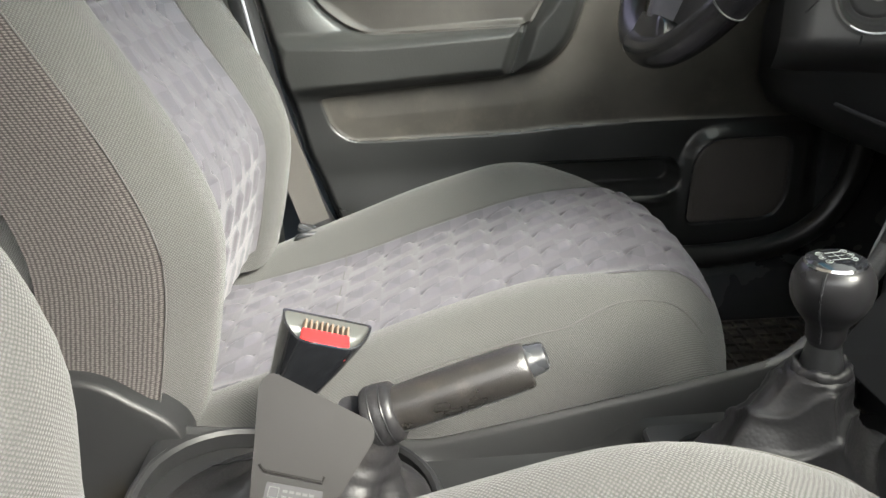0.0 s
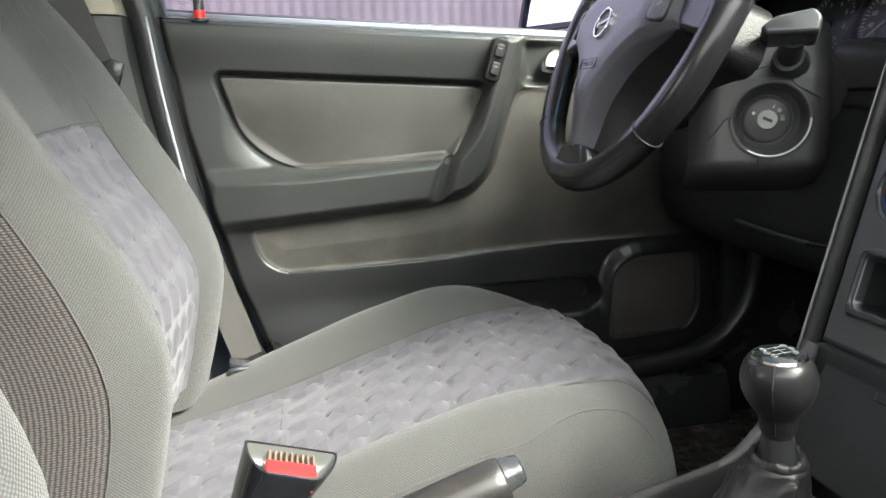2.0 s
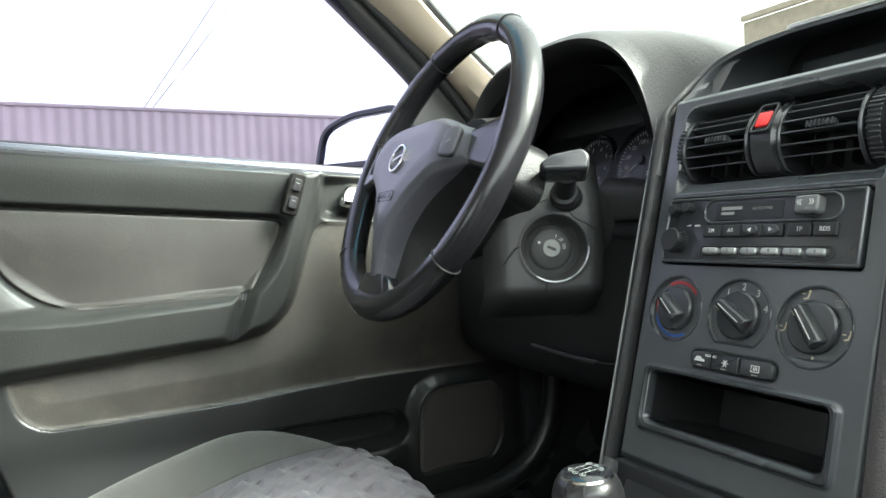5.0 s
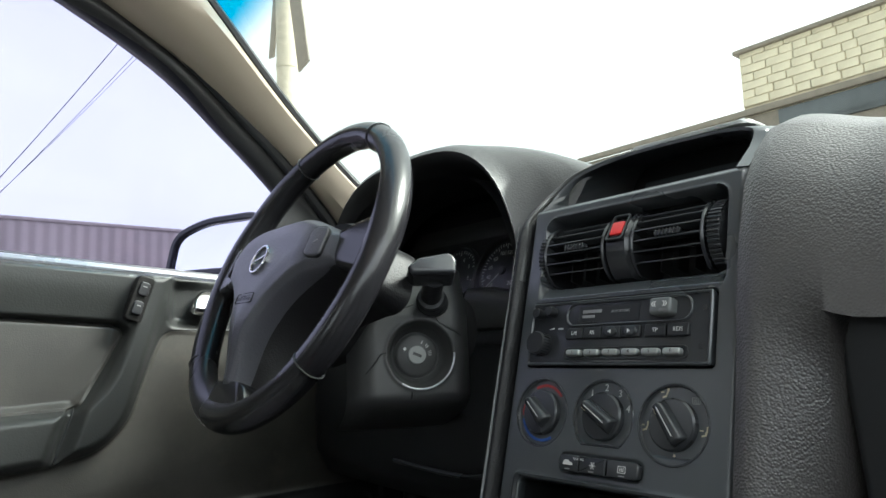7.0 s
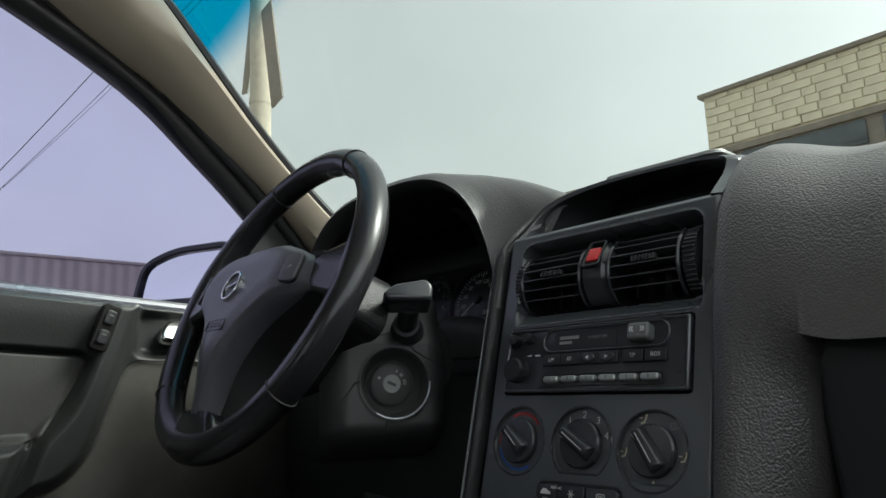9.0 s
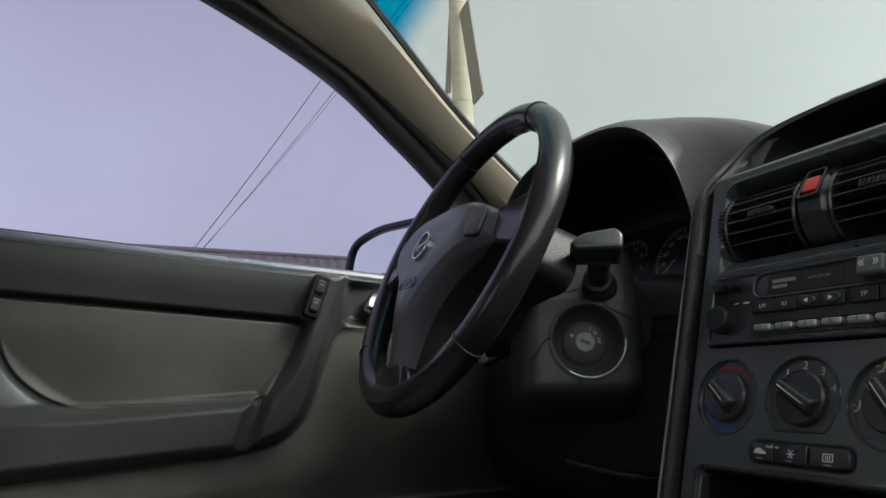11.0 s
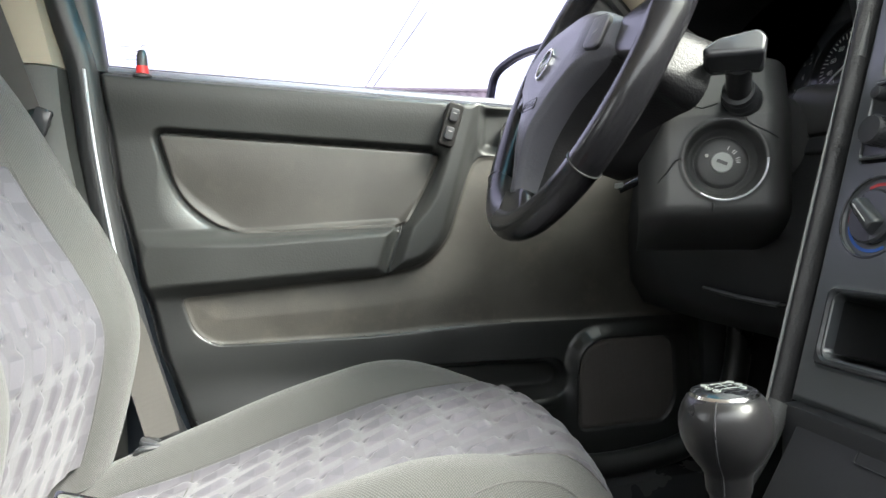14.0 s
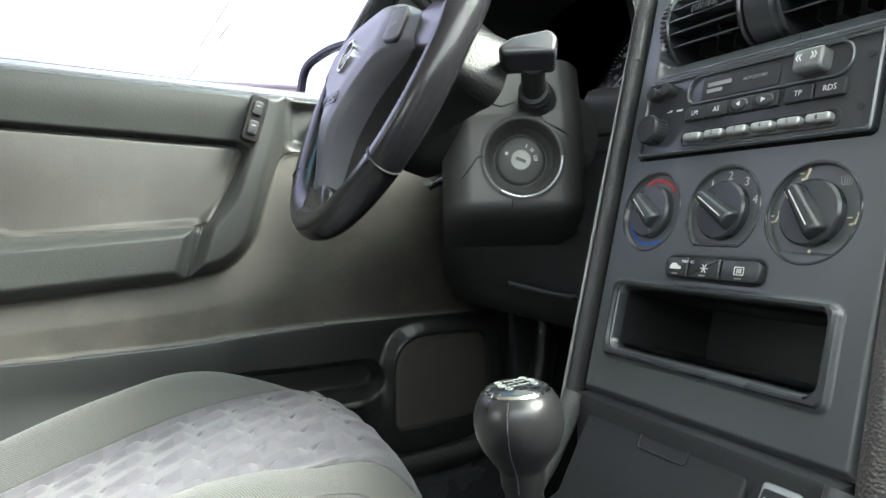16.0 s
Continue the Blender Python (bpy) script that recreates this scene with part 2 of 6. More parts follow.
CARPET = mat("carpet", (0.016, 0.016, 0.017), 0.95, bump=0.8, bump_scale=500, dist=0.003)
BEIGE = mat("pillar_trim", (0.33, 0.285, 0.222), 0.7, bump=0.2, bump_scale=700, dist=0.0005, vary=0.06)
HEADLINER = mat("headliner", (0.50, 0.46, 0.39), 0.9, bump=0.4, bump_scale=500, dist=0.001)
SEAL = mat("rubber_seal", (0.016, 0.017, 0.018), 0.38, vary=0.1)
SEALSHINE = mat("seal_bright_edge", (0.45, 0.47, 0.50), 0.32, metal=0.4, vary=0.1)
WAIST = mat("waist_moulding", (0.16, 0.17, 0.20), 0.3, vary=0.1)
BRONZE = mat("bronze_rib", (0.15, 0.11, 0.08), 0.5, vary=0.1)
CHROME = mat("chrome", (0.82, 0.83, 0.84), 0.12, metal=1.0, vary=0.03)
SILVER = mat("silver_plastic", (0.36, 0.37, 0.36), 0.32, metal=0.6, vary=0.1)
KEYGREY = mat("grey_key_plastic", (0.11, 0.115, 0.115), 0.28, vary=0.1)
RED = mat("red_plastic", (0.60, 0.022, 0.022), 0.35, vary=0.08)
DARKRED = mat("red_print", (0.38, 0.03, 0.03), 0.5, vary=0.05)
BLUE = mat("blue_print", (0.02, 0.09, 0.36), 0.5, vary=0.05)
INK = mat("white_print", (0.62, 0.62, 0.60), 0.6, vary=0.05)
CAPINK = mat("cap_print", (0.30, 0.33, 0.31), 0.5, vary=0.05)
FAINTINK = mat("faint_print", (0.045, 0.045, 0.045), 0.6, vary=0.05)
DIMINK = mat("grey_print", (0.22, 0.22, 0.22), 0.6, vary=0.05)
GOLDINK = mat("cream_print", (0.62, 0.54, 0.38), 0.6, vary=0.05)
SPEAKER = mat("speaker_cloth", (0.046, 0.042, 0.038), 0.85, bump=0.6, bump_scale=700, kind="weave", dist=0.0008)
SEATCLOTH = cloth("seat_cloth", (0.056, 0.057, 0.055), (0.096, 0.096, 0.092), 0.0019)
SEATSIDE = cloth("seat_side_cloth", (0.028, 0.025, 0.024), (0.105, 0.095, 0.090), 0.0020, True)
SEAM = mat("seam_thread", (0.075, 0.074, 0.072), 0.9, vary=0.1)
FACET = facet_cloth("seat_pattern_cloth")
BELT = mat("belt_webbing", (0.062, 0.059, 0.054), 0.75, bump=0.4, bump_scale=900, kind="weave", dist=0.0005)
DARKBELT = mat("belt_webbing_dark", (0.05, 0.048, 0.046), 0.8, bump=0.4, bump_scale=900, kind="weave", dist=0.0005)
STEEL = mat("worn_steel", (0.35, 0.34, 0.33), 0.35, metal=0.9, vary=0.2, scale=30)
SIDEGLASS = glass("side_glass", (0.335, 0.32, 0.44))
WINDSCREEN = glass("windscreen_glass", (0.44, 0.465, 0.43), (1.234, 0.034, (0.0, 0.19, 0.30)))
CLUSTERGLASS = glass("cluster_lens", (0.85, 0.85, 0.85), gloss=0.15)
MIRROR = mat("mirror_silver", (0.92, 0.93, 0.95), 0.03, metal=1.0, vary=0.01)
FENCE = mat("fence_paint", (0.100, 0.085, 0.086), 0.6, vary=0.15, wear=0.1, wear_col=(0.26, 0.19, 0.18), scale=1.2)
CONCRETE = mat("pole_concrete", (0.50, 0.45, 0.37), 0.85, vary=0.12, bump=0.3, bump_scale=40, dist=0.01)
BLOCK = mat("pale_block", (0.74, 0.66, 0.51), 0.9, vary=0.12, bump=0.3, bump_scale=20, dist=0.01, scale=1.5)
MORTAR = mat("block_joint", (0.66, 0.58, 0.45), 0.95, vary=0.2)
ROOFING = mat("roof_fascia", (0.24, 0.205, 0.17), 0.6, vary=0.15)
SHADEGLASS = mat("dark_panes", (0.10, 0.11, 0.12), 0.15, vary=0.2, scale=2)
ASPHALT = mat("yard_concrete", (0.36, 0.35, 0.33), 0.9, vary=0.25, bump=0.5, bump_scale=60, dist=0.01, scale=0.6)
PAINT = mat("car_paint", (0.10, 0.12, 0.15), 0.25, vary=0.03, coat=0.6)


# ---- mesh helpers ----
def thing(name, label, category, group="", kind="", at=(0, 0, 0)):
    ob = new(name)
    ob.location = at
    ob.empty_display_size = 0.05
    return tagged(ob, label, category, group, kind)


def part(name, bm, material, parent=None, label="", smooth=40):
    me = bpy.data.meshes.new(name)
    bmesh.ops.recalc_face_normals(bm, faces=bm.faces)
    for e in bm.edges:
        e.smooth = len(e.link_faces) == 2 and e.calc_face_angle(0) < radians(smooth)
    for f in bm.faces:
        f.smooth = True
    bm.to_mesh(me)
    bm.free()
    me.materials.append(material)
    ob = new(name, me)
    if parent:
        ob.parent = parent
        bpy.context.view_layer.update()
        ob.matrix_parent_inverse = parent.matrix_world.inverted()
    if label:
        ob["label"] = label
    return ob


def solo(name, bm, material, label, category, group="", kind="", smooth=40):
    return tagged(part(name, bm, material, None, "", smooth), label, category, group, kind)


def join(*bms):
    out = bms[0]
    for b in bms[1:]:
        me = bpy.data.meshes.new("t")
        b.to_mesh(me)
        b.free()
        out.from_mesh(me)
        bpy.data.meshes.remove(me)
    return out


def box(size, m=Matrix(), bevel=0.0, seg=2):
    bm = bmesh.new()
    bmesh.ops.create_cube(bm, size=1.0, matrix=Matrix.Diagonal((*size, 1)))
    if bevel:
        bmesh.ops.bevel(bm, geom=bm.edges[:], offset=bevel, segments=seg, affect="EDGES", profile=0.5)
    bmesh.ops.transform(bm, matrix=m, verts=bm.verts)
    return bm


def rr(w, h, r, n=5, cx=0.0, cy=0.0):
    """A rounded rectangle, counter-clockwise; r may be four radii (br, tr, tl, bl)."""
    rs = r if isinstance(r, (tuple, list)) else (r,) * 4
    pts = []
    for (sx, sy, a0), q in zip(((1, -1, -90), (1, 1, 0), (-1, 1, 90), (-1, -1, 180)), rs):
        for i in range(n + 1):
            a = radians(a0 + 90 * i / n)
            pts.append((cx + sx * (w / 2 - q) + q * math.cos(a), cy + sy * (h / 2 - q) + q * math.sin(a)))
    return pts


def ring(r, n=40, a0=0, a1=360, cx=0.0, cy=0.0, ry=None):
    return [(cx + r * math.cos(radians(a0 + (a1 - a0) * i / n)), cy + (ry or r) * math.sin(radians(a0 + (a1 - a0) * i / n))) for i in range(n if a1 - a0 == 360 else n + 1)]


def roundpoly(pts, r, n=5):
    """A polygon with its corners rounded."""
    out = []
    k = len(pts)
    rs = r if isinstance(r, (tuple, list)) else (r,) * k
    for i in range(k):
        a, b, c = Vector(pts[i - 1]), Vector(pts[i]), Vector(pts[(i + 1) % k])
        d1, d2 = (a - b), (c - b)
        q = min(rs[i], d1.length * 0.45, d2.length * 0.45)
        p1, p2 = b + d1.normalized() * q, b + d2.normalized() * q
        for j in range(n + 1):
            t = j / n
            out.append(tuple(p1 * (1 - t) ** 2 + b * 2 * t * (1 - t) + p2 * t * t))
    return out


def inset(pts, d):
    """The outline moved inwards by d (counter-clockwise outlines)."""
    out = []
    k = len(pts)
    for i in range(k):
        a, b, c = Vector(pts[i - 1]), Vector(pts[i]), Vector(pts[(i + 1) % k])
        t = (c - a)
        t = t.normalized() if t.length else Vector((1, 0))
        out.append((b.x - t.y * d, b.y + t.x * d))
    return out


def loft(rings, m=Matrix(), close=True, cap0=True, cap1=True):
    bm = bmesh.new()
    vs = [[bm.verts.new(m @ Vector(p)) for p in r] for r in rings]
    for r0, r1 in zip(vs, vs[1:]):
        k = len(r0)
        for i in range(k if close else k - 1):
            q = (r0[i], r0[(i + 1) % k], r1[(i + 1) % k], r1[i])
            bm.faces.new(q)
    if close and cap0:
        bm.faces.new(list(reversed(vs[0])))
    if close and cap1:
        bm.faces.new(vs[-1])
    return bm


def slab(outline, z0, z1, m=Matrix(), bevel=0.0, seg=3, cap0=True):
    """An outline in local xy from z0 up to z1, its upper edge rounded by bevel."""
    rings = [[(x, y, z0) for x, y in outline]]
    if bevel:
        for i in range(seg + 1):
            a = math.pi / 2 * i / seg
            o = inset(outline, bevel * (1 - math.cos(a)))
            rings.append([(x, y, z1 - bevel + bevel * math.sin(a)) for x, y in o])
    else:
        rings.append([(x, y, z1) for x, y in outline])
    return loft(rings, m, cap0=cap0)


def frame_ring(outer, inner, z0, z1, m=Matrix(), bevel=0.001):
    """A frame between two outlines with as many points each."""
    b = bevel
    r = [[(x, y, z0) for x, y in outer], [(x, y, z1 - b) for x, y in outer], [(x, y, z1) for x, y in inset(outer, b)],
         [(x, y, z1) for x, y in inset(inner, -b)], [(x, y, z1 - b) for x, y in inner], [(x, y, z0) for x, y in inner]]
    return loft(r + [r[0]], m, cap0=False, cap1=False)


def lathe(prof, n=40, m=Matrix()):
    """A profile of (radius, height) turned about local z."""
    rings = [[(r * math.cos(2 * math.pi * i / n), r * math.sin(2 * math.pi * i / n), z) for i in range(n)] for r, z in prof]
    return loft(rings, m)


def tube(pts, rad, n=12, m=Matrix(), up=(0, 0, 1), flat=1.0, closed=False):
    """A tube along a line; rad a number or one per point; flat squashes it along up."""
    pts = [Vector(p) for p in pts]
    k = len(pts)
    rs = rad if isinstance(rad, (list, tuple)) else [rad] * k
    rings = []
    for i, p in enumerate(pts):
        if closed:
            t = pts[(i + 1) % k] - pts[i - 1]
        else:
            t = pts[min(i + 1, k - 1)] - pts[max(i - 1, 0)]
        t.normalize()
        s = t.cross(Vector(up))
        s = s.normalized() if s.length > 1e-6 else Vector((1, 0, 0))
        u = s.cross(t)
        rings.append([tuple(p + rs[i] * (s * math.cos(2 * math.pi * j / n) + u * flat * math.sin(2 * math.pi * j / n))) for j in range(n)])
    if closed:
        rings.append(rings[0])
        bm = loft(rings, m, cap0=False, cap1=False)
        bmesh.ops.remove_doubles(bm, verts=bm.verts, dist=1e-6)
        return bm
    return loft(rings, m)


def curve_pts(ctrl, n=8):
    """A smooth line through control points (Catmull-Rom)."""
    c = [Vector(p) for p in ctrl]
    out = []
    for i in range(len(c) - 1):
        p0, p1, p2, p3 = c[max(i - 1, 0)], c[i], c[i + 1], c[min(i + 2, len(c) - 1)]
        for j in range(n):
            t = j / n
            out.append(0.5 * ((2 * p1) + (p2 - p0) * t + (2 * p0 - 5 * p1 + 4 * p2 - p3) * t * t + (3 * p1 - p0 - 3 * p2 + p3) * t ** 3))
    return out + [c[-1]]


def smooth(a, b, x):
    t = np.clip((np.asarray(x, float) - a) / (b - a), 0, 1)
    return t * t * (3 - 2 * t)


def interp(x, xs, ys):
    """A smooth line through a few points, eased between them."""
    return float(np.interp(x, xs, ys))


def sdf(px, pz, poly):
    """Signed distance to a polygon, inside negative."""
    d = np.full(px.shape, 1e9)
    ins = np.zeros(px.shape, bool)
    k = len(poly)
    for i in range(k):
        (ax, az), (bx, bz) = poly[i - 1], poly[i]
        ex, ez = bx - ax, bz - az
        t = np.clip(((px - ax) * ex + (pz - az) * ez) / (ex * ex + ez * ez + 1e-12), 0, 1)
        d = np.minimum(d, np.hypot(px - ax - t * ex, pz - az - t * ez))
        if ez:
            ins ^= ((az > pz) != (bz > pz)) & (px < ex * (pz - az) / ez + ax)
    return np.where(ins, -d, d)


def relief(us, vs, place, keep=None):
    """A sheet over a grid of us, vs: place(U, V) gives X, Y, Z arrays; keep masks its corners. Carries a UV map in metres."""
    U, V = np.meshgrid(us, vs, indexing="ij")
    X, Y, Z = place(U, V)
    ok = np.ones(U.shape, bool) if keep is None else keep(U, V)
    bm = bmesh.new()
    uvl = bm.loops.layers.uv.new("UVMap")
    vt = {}
    for i in range(len(us)):
        for j in range(len(vs)):
            if ok[i, j]:
                vt[i, j] = bm.verts.new((X[i, j], Y[i, j], Z[i, j]))
    for i in range(len(us) - 1):
        for j in range(len(vs) - 1):
            q = ((i, j), (i + 1, j), (i + 1, j + 1), (i, j + 1))
            if all(c in vt for c in q):
                f = bm.faces.new([vt[c] for c in q])
                for lp, (a, b) in zip(f.loops, q):
                    lp[uvl].uv = (us[a], vs[b])
    return bm


def text_bm(body, size, m, depth=0.0003):
    cu = bpy.data.curves.new("t", "FONT")
    cu.body, cu.size, cu.extrude = body, size, depth
    cu.align_x, cu.align_y = "CENTER", "CENTER"
    cu.resolution_u = 3
    ob = bpy.data.objects.new("t", cu)
    me = ob.to_mesh()
    bm = bmesh.new()
    bm.from_mesh(me)
    bmesh.ops.transform(bm, matrix=m, verts=bm.verts)
    ob.to_mesh_clear()
    bpy.data.objects.remove(ob)
    bpy.data.curves.remove(cu)
    return bm


def axes(o, x, y, z):
    return Matrix(((x[0], y[0], z[0], o[0]), (x[1], y[1], z[1], o[1]), (x[2], y[2], z[2], o[2]), (0, 0, 0, 1)))


def facing(o, normal, up=(0, 0, 1)):
    z = Vector(normal).normalized()
    x = Vector(up).cross(z).normalized()
    return axes(o, x, z.cross(x), z)


def T(x, y, z=0.0):
    return Matrix.Translation((x, y, z))


def R(deg, axis="Z"):
    return Matrix.Rotation(radians(deg), 4, axis)


def loftuv(rings, cap0=True, cap1=True):
    """A loft of closed rings that carries a UV map in metres."""
    bm = bmesh.new()
    uvl = bm.loops.layers.uv.new("UVMap")
    k = len(rings[0])
    vs = [[bm.verts.new(p) for p in r] for r in rings]
    vv = 0.0
    for a in range(len(rings) - 1):
        r0, r1 = vs[a], vs[a + 1]
        step = sum((r0[i].co - r1[i].co).length for i in range(k)) / k
        uu = 0.0
        for i in range(k):
            j = (i + 1) % k
            du = (r0[i].co - r0[j].co).length
            f = bm.faces.new((r0[i], r0[j], r1[j], r1[i]))
            for lp, c in zip(f.loops, ((uu, vv), (uu + du, vv), (uu + du, vv + step), (uu, vv + step))):
                lp[uvl].uv = c
            uu += du
        vv += step
    if cap0:
        bm.faces.new(list(reversed(vs[0])))
    if cap1:
        bm.faces.new(vs[-1])
    return bm


# ---- ground and surroundings ----
solo("ground", box((400, 400, 0.1), T(0, 0, -0.38)), ASPHALT, "pale grey concrete yard that reaches the horizon", "ground", kind="structure")

fence = thing("fence", "dark brown-red corrugated sheet-metal fence along the yard", "fence", at=(0, 6, -0.33))
prof = []
for i in range(1281):
    x = -14 + i * 0.025
    prof.append((x, 6.0 + (0.0, 0.012, 0.012, 0.0)[i % 4] * 0.7))
bm = bmesh.new()
lo = [bm.verts.new((x, y, -0.33)) for x, y in prof]
hi = [bm.verts.new((x, y, 1.80)) for x, y in prof]
for i in range(len(prof) - 1):
    bm.faces.new((lo[i], lo[i + 1], hi[i + 1], hi[i]))
part("sheet", bm, FENCE, fence, smooth=20)
part("rail", box((32, 0.05, 0.03), T(2, 6.02, 1.80), 0.005), FENCE, fence, "folded cap rail")

pole = thing("utility_pole", "pale concrete utility pole with two weathered plates", "pole", at=(9, 18, -0.33))
part("shaft", tube([(9.0, 17.3, -0.33), (9.0, 17.55, 9), (9.0, 17.9, 16)], [0.34, 0.31, 0.28], 16), CONCRETE, pole)
part("collar", tube([(9.0, 17.55, 8.9), (9.0, 17.55, 9.05)], 0.33, 16), CONCRETE, pole)
part("plate", box((0.06, 0.62, 3.4), T(8.9, 16.70, 10.2) @ R(-13, "X"), 0.01), ROOFING, pole, "weathered grey plate")
part("plate", box((0.06, 0.35, 3.2), T(9.1, 18.55, 11.3) @ R(9, "X"), 0.01), ROOFING, pole, "weathered grey plate")
part("stay", tube([(9.4, 18.0, -0.33), (9.3, 18.2, 16)], 0.07, 8), CONCRETE, pole)

for a, b, rw_ in (((-1.55, 20, -0.33), (7.2, 20, 13.38), 0.013), ((-1.75, 20, -0.33), (7.4, 20, 12.35), 0.009), ((-1.95, 20, -0.33), (7.4, 20, 12.05), 0.007)):
    pts = [Vector(a).lerp(Vector(b), i / 16) - Vector((0, 0, 0.4 * math.sin(math.pi * i / 16))) for i in range(17)] + [Vector((8.9, 18.2, b[2] + 2.2))]
    solo("overhead_wire", tube(pts, rw_, 6), SEAL, "thin dark overhead power wire", "wire", group="overhead wires")

bld = thing("building", "pale block building with a flat roof and grey fascia", "building", at=(15, 0, -0.33))
part("wall", box((5.0, 22, 7.45), T(17.62, -3.95, 3.395)), MORTAR, bld)
part("fascia", box((0.12, 24, 0.14), T(14.98, -0.2, 5.66), 0.01), ROOFING, bld, "brown-grey roof fascia board")
part("lower_wall", box((0.3, 24, 5.9), T(15.18, -0.2, 2.62)), ROOFING, bld, "grey sheet-clad lower wall")
for i in range(5):
    part("window", box((0.08, 2.5, 0.50), T(15.01, 5.0 - i * 2.8, 5.30), 0.02), SHADEGLASS, bld, "dark window strip under the eave")
part("coping", box((5.3, 22.2, 0.10), T(17.62, -3.95, 7.14), 0.02), ROOFING, bld)
# the masonry blocks above the lean-to roof
rb = random.Random(4)
bmeshes = []
for k, w in enumerate((0.58, 0.40, 0.28)):
    me = bpy.data.meshes.new("block")
    b_ = box((0.06, w, 0.18), Matrix(), 0.012, 1)
    b_.to_mesh(me)
    b_.free()
    me.materials.append(BLOCK)
    bmeshes.append((w, me))
for row in range(7):
    y, first = 7.04, True
    while y > 0.6:
        w, me = bmeshes[(2 if row % 2 else 0) if first else rb.choice((0, 0, 1, 2))]
        first = False
        ob = new("block", me)
        ob.location = (15.1 + rb.uniform(-0.012, 0.012), y - w / 2, 5.93 + row * 0.192)
        ob.parent = bld
        ob.matrix_parent_inverse = Matrix.Translation((-15, 0, 0.33))
        y -= w + 0.02

# ---- cabin shell ----
solo("floor", box((2.5, 1.46, 0.05), T(-0.15, 0, 0.087)), CARPET, "black carpeted car floor", "floor", kind="structure")
solo("wall_front", loft([[(0.86, y, 0.03), (1.02, y, 0.25), (1.02, y, 0.86), (1.06, y, 0.86), (1.06, y, 0.03)] for y in (-0.72, 0.72)]), CARPET, "black carpeted toe board and bulkhead", "wall", kind="structure")
solo("wall_rear", box((0.05, 1.46, 0.78), T(-1.4, 0, 0.42)), CARPET, "plain dark rear wall of the cabin", "wall", kind="structure")
solo("wall_left", box((1.06, 0.05, 0.86), T(-0.87, 0.70, 0.40)), BLACK, "plain dark side wall behind the pillar", "wall", kind="structure")
solo("wall_right", box((2.46, 0.05, 0.77), T(-0.17, -0.715, 0.445)), BLACK, "plain dark passenger side of the cabin", "wall", kind="structure")
rings = []
for y in np.linspace(-0.66, 0.66, 13):
    dz = -0.05 * (abs(y) / 0.66) ** 3
    rings.append([(-1.4, y, 1.255 + dz), (0.0, y, 1.28 + dz), (0.27, y, 1.262 + dz), (0.30, y, 1.275 + dz), (0.28, y, 1.31 + dz), (-1.4, y, 1.30 + dz)])
solo("ceiling", loft(rings), HEADLINER, "beige cloth headliner under the roof", "ceiling", kind="structure")

# left sill and kick panel
sill = thing("sill_trim", "shiny black plastic sill and kick panel trim", "trim", kind="structure", at=(0.3, 0.66, 0.03))
rings = []
for x in np.linspace(-0.5, 0.70, 14):
    h = 0.20 + 0.02 * float(smooth(0.4, 0.7, x))
    rings.append([(x, 0.60, 0.03), (x, 0.605, h - 0.04), (x, 0.62, h - 0.008), (x, 0.645, h), (x, 0.72, h), (x, 0.72, 0.03)])
part("sill", loft(rings), SATIN, sill)
ctrl = [(0.40, 0.655, 0.225), (0.56, 0.650, 0.225), (0.68, 0.640, 0.255), (0.745, 0.635, 0.33), (0.765, 0.635, 0.45), (0.775, 0.64, 0.60)]
part("kick_edge", tube(curve_pts(ctrl, 6), 0.020, 10, up=(0, 1, 0)), LOWDOOR, sill, "curved glossy edge")
part("kick_panel", box((0.36, 0.03, 0.80), T(0.90, 0.685, 0.42), 0.01), SATIN, sill)

# left A pillar
ap = thing("pillar_trim", "beige plastic trim of the windscreen pillar", "pillar trim", kind="structure", at=(0.5, 0.65, 1.0))
dz_ = [1.27, 1.219, 1.131, 0.98, 0.90, 0.80]
dx_ = [0.02, 0.111, 0.305, 0.516, 0.60, 0.69]
wz_ = [1.27, 1.223, 1.036, 0.962, 0.86, 0.80]
wx_ = [0.255, 0.319, 0.565, 0.655, 0.79, 0.86]
rings = []
for z in np.linspace(1.265, 0.82, 22):
    xd = interp(-z, [-q for q in dz_], dx_) + 0.045
    xw = interp(-z, [-q for q in wz_], wx_)
    yo = 0.675 - 0.10 * float(smooth(1.0, 1.3, z))
    xm = 0.55 * xd + 0.45 * xw
    rings.append([(xd, yo + 0.035, z), (xd + 0.004, yo + 0.005, z), (0.7 * xd + 0.3 * xm, yo - 0.022, z), (xm, yo - 0.036, z), (0.4 * xm + 0.6 * xw, yo - 0.042, z), (xw - 0.004, yo - 0.034, z), (xw, yo - 0.02, z), (xw + 0.01, yo + 0.06, z), (xd, yo + 0.06, z)])
part("trim", loft(rings), BEIGE, ap)
ed = [(interp(-z, [-q for q in wz_], wx_) + 0.008, 0.65 - 0.10 * float(smooth(1.0, 1.3, z)), z) for z in np.linspace(1.265, 0.84, 16)]
part("screen_seal", tube(ed, 0.009, 8), SEAL, ap, "black windscreen seal")

# windscreen: curved across, raked
us = np.linspace(-0.70, 0.70, 29)
vs = np.linspace(0, 1, 14)


def screen(U, V):
    bow = 0.17 * (1 - (U / 0.66) ** 2)
    z = 1.275 - 0.05 * (np.abs(U) / 0.66) ** 3 - V * (0.47 - 0.05 * (np.abs(U) / 0.66) ** 3)
    return 0.285 + (1.27 - z) * 1.285 + bow * (0.35 + 0.65 * V) - 0.02, U, z


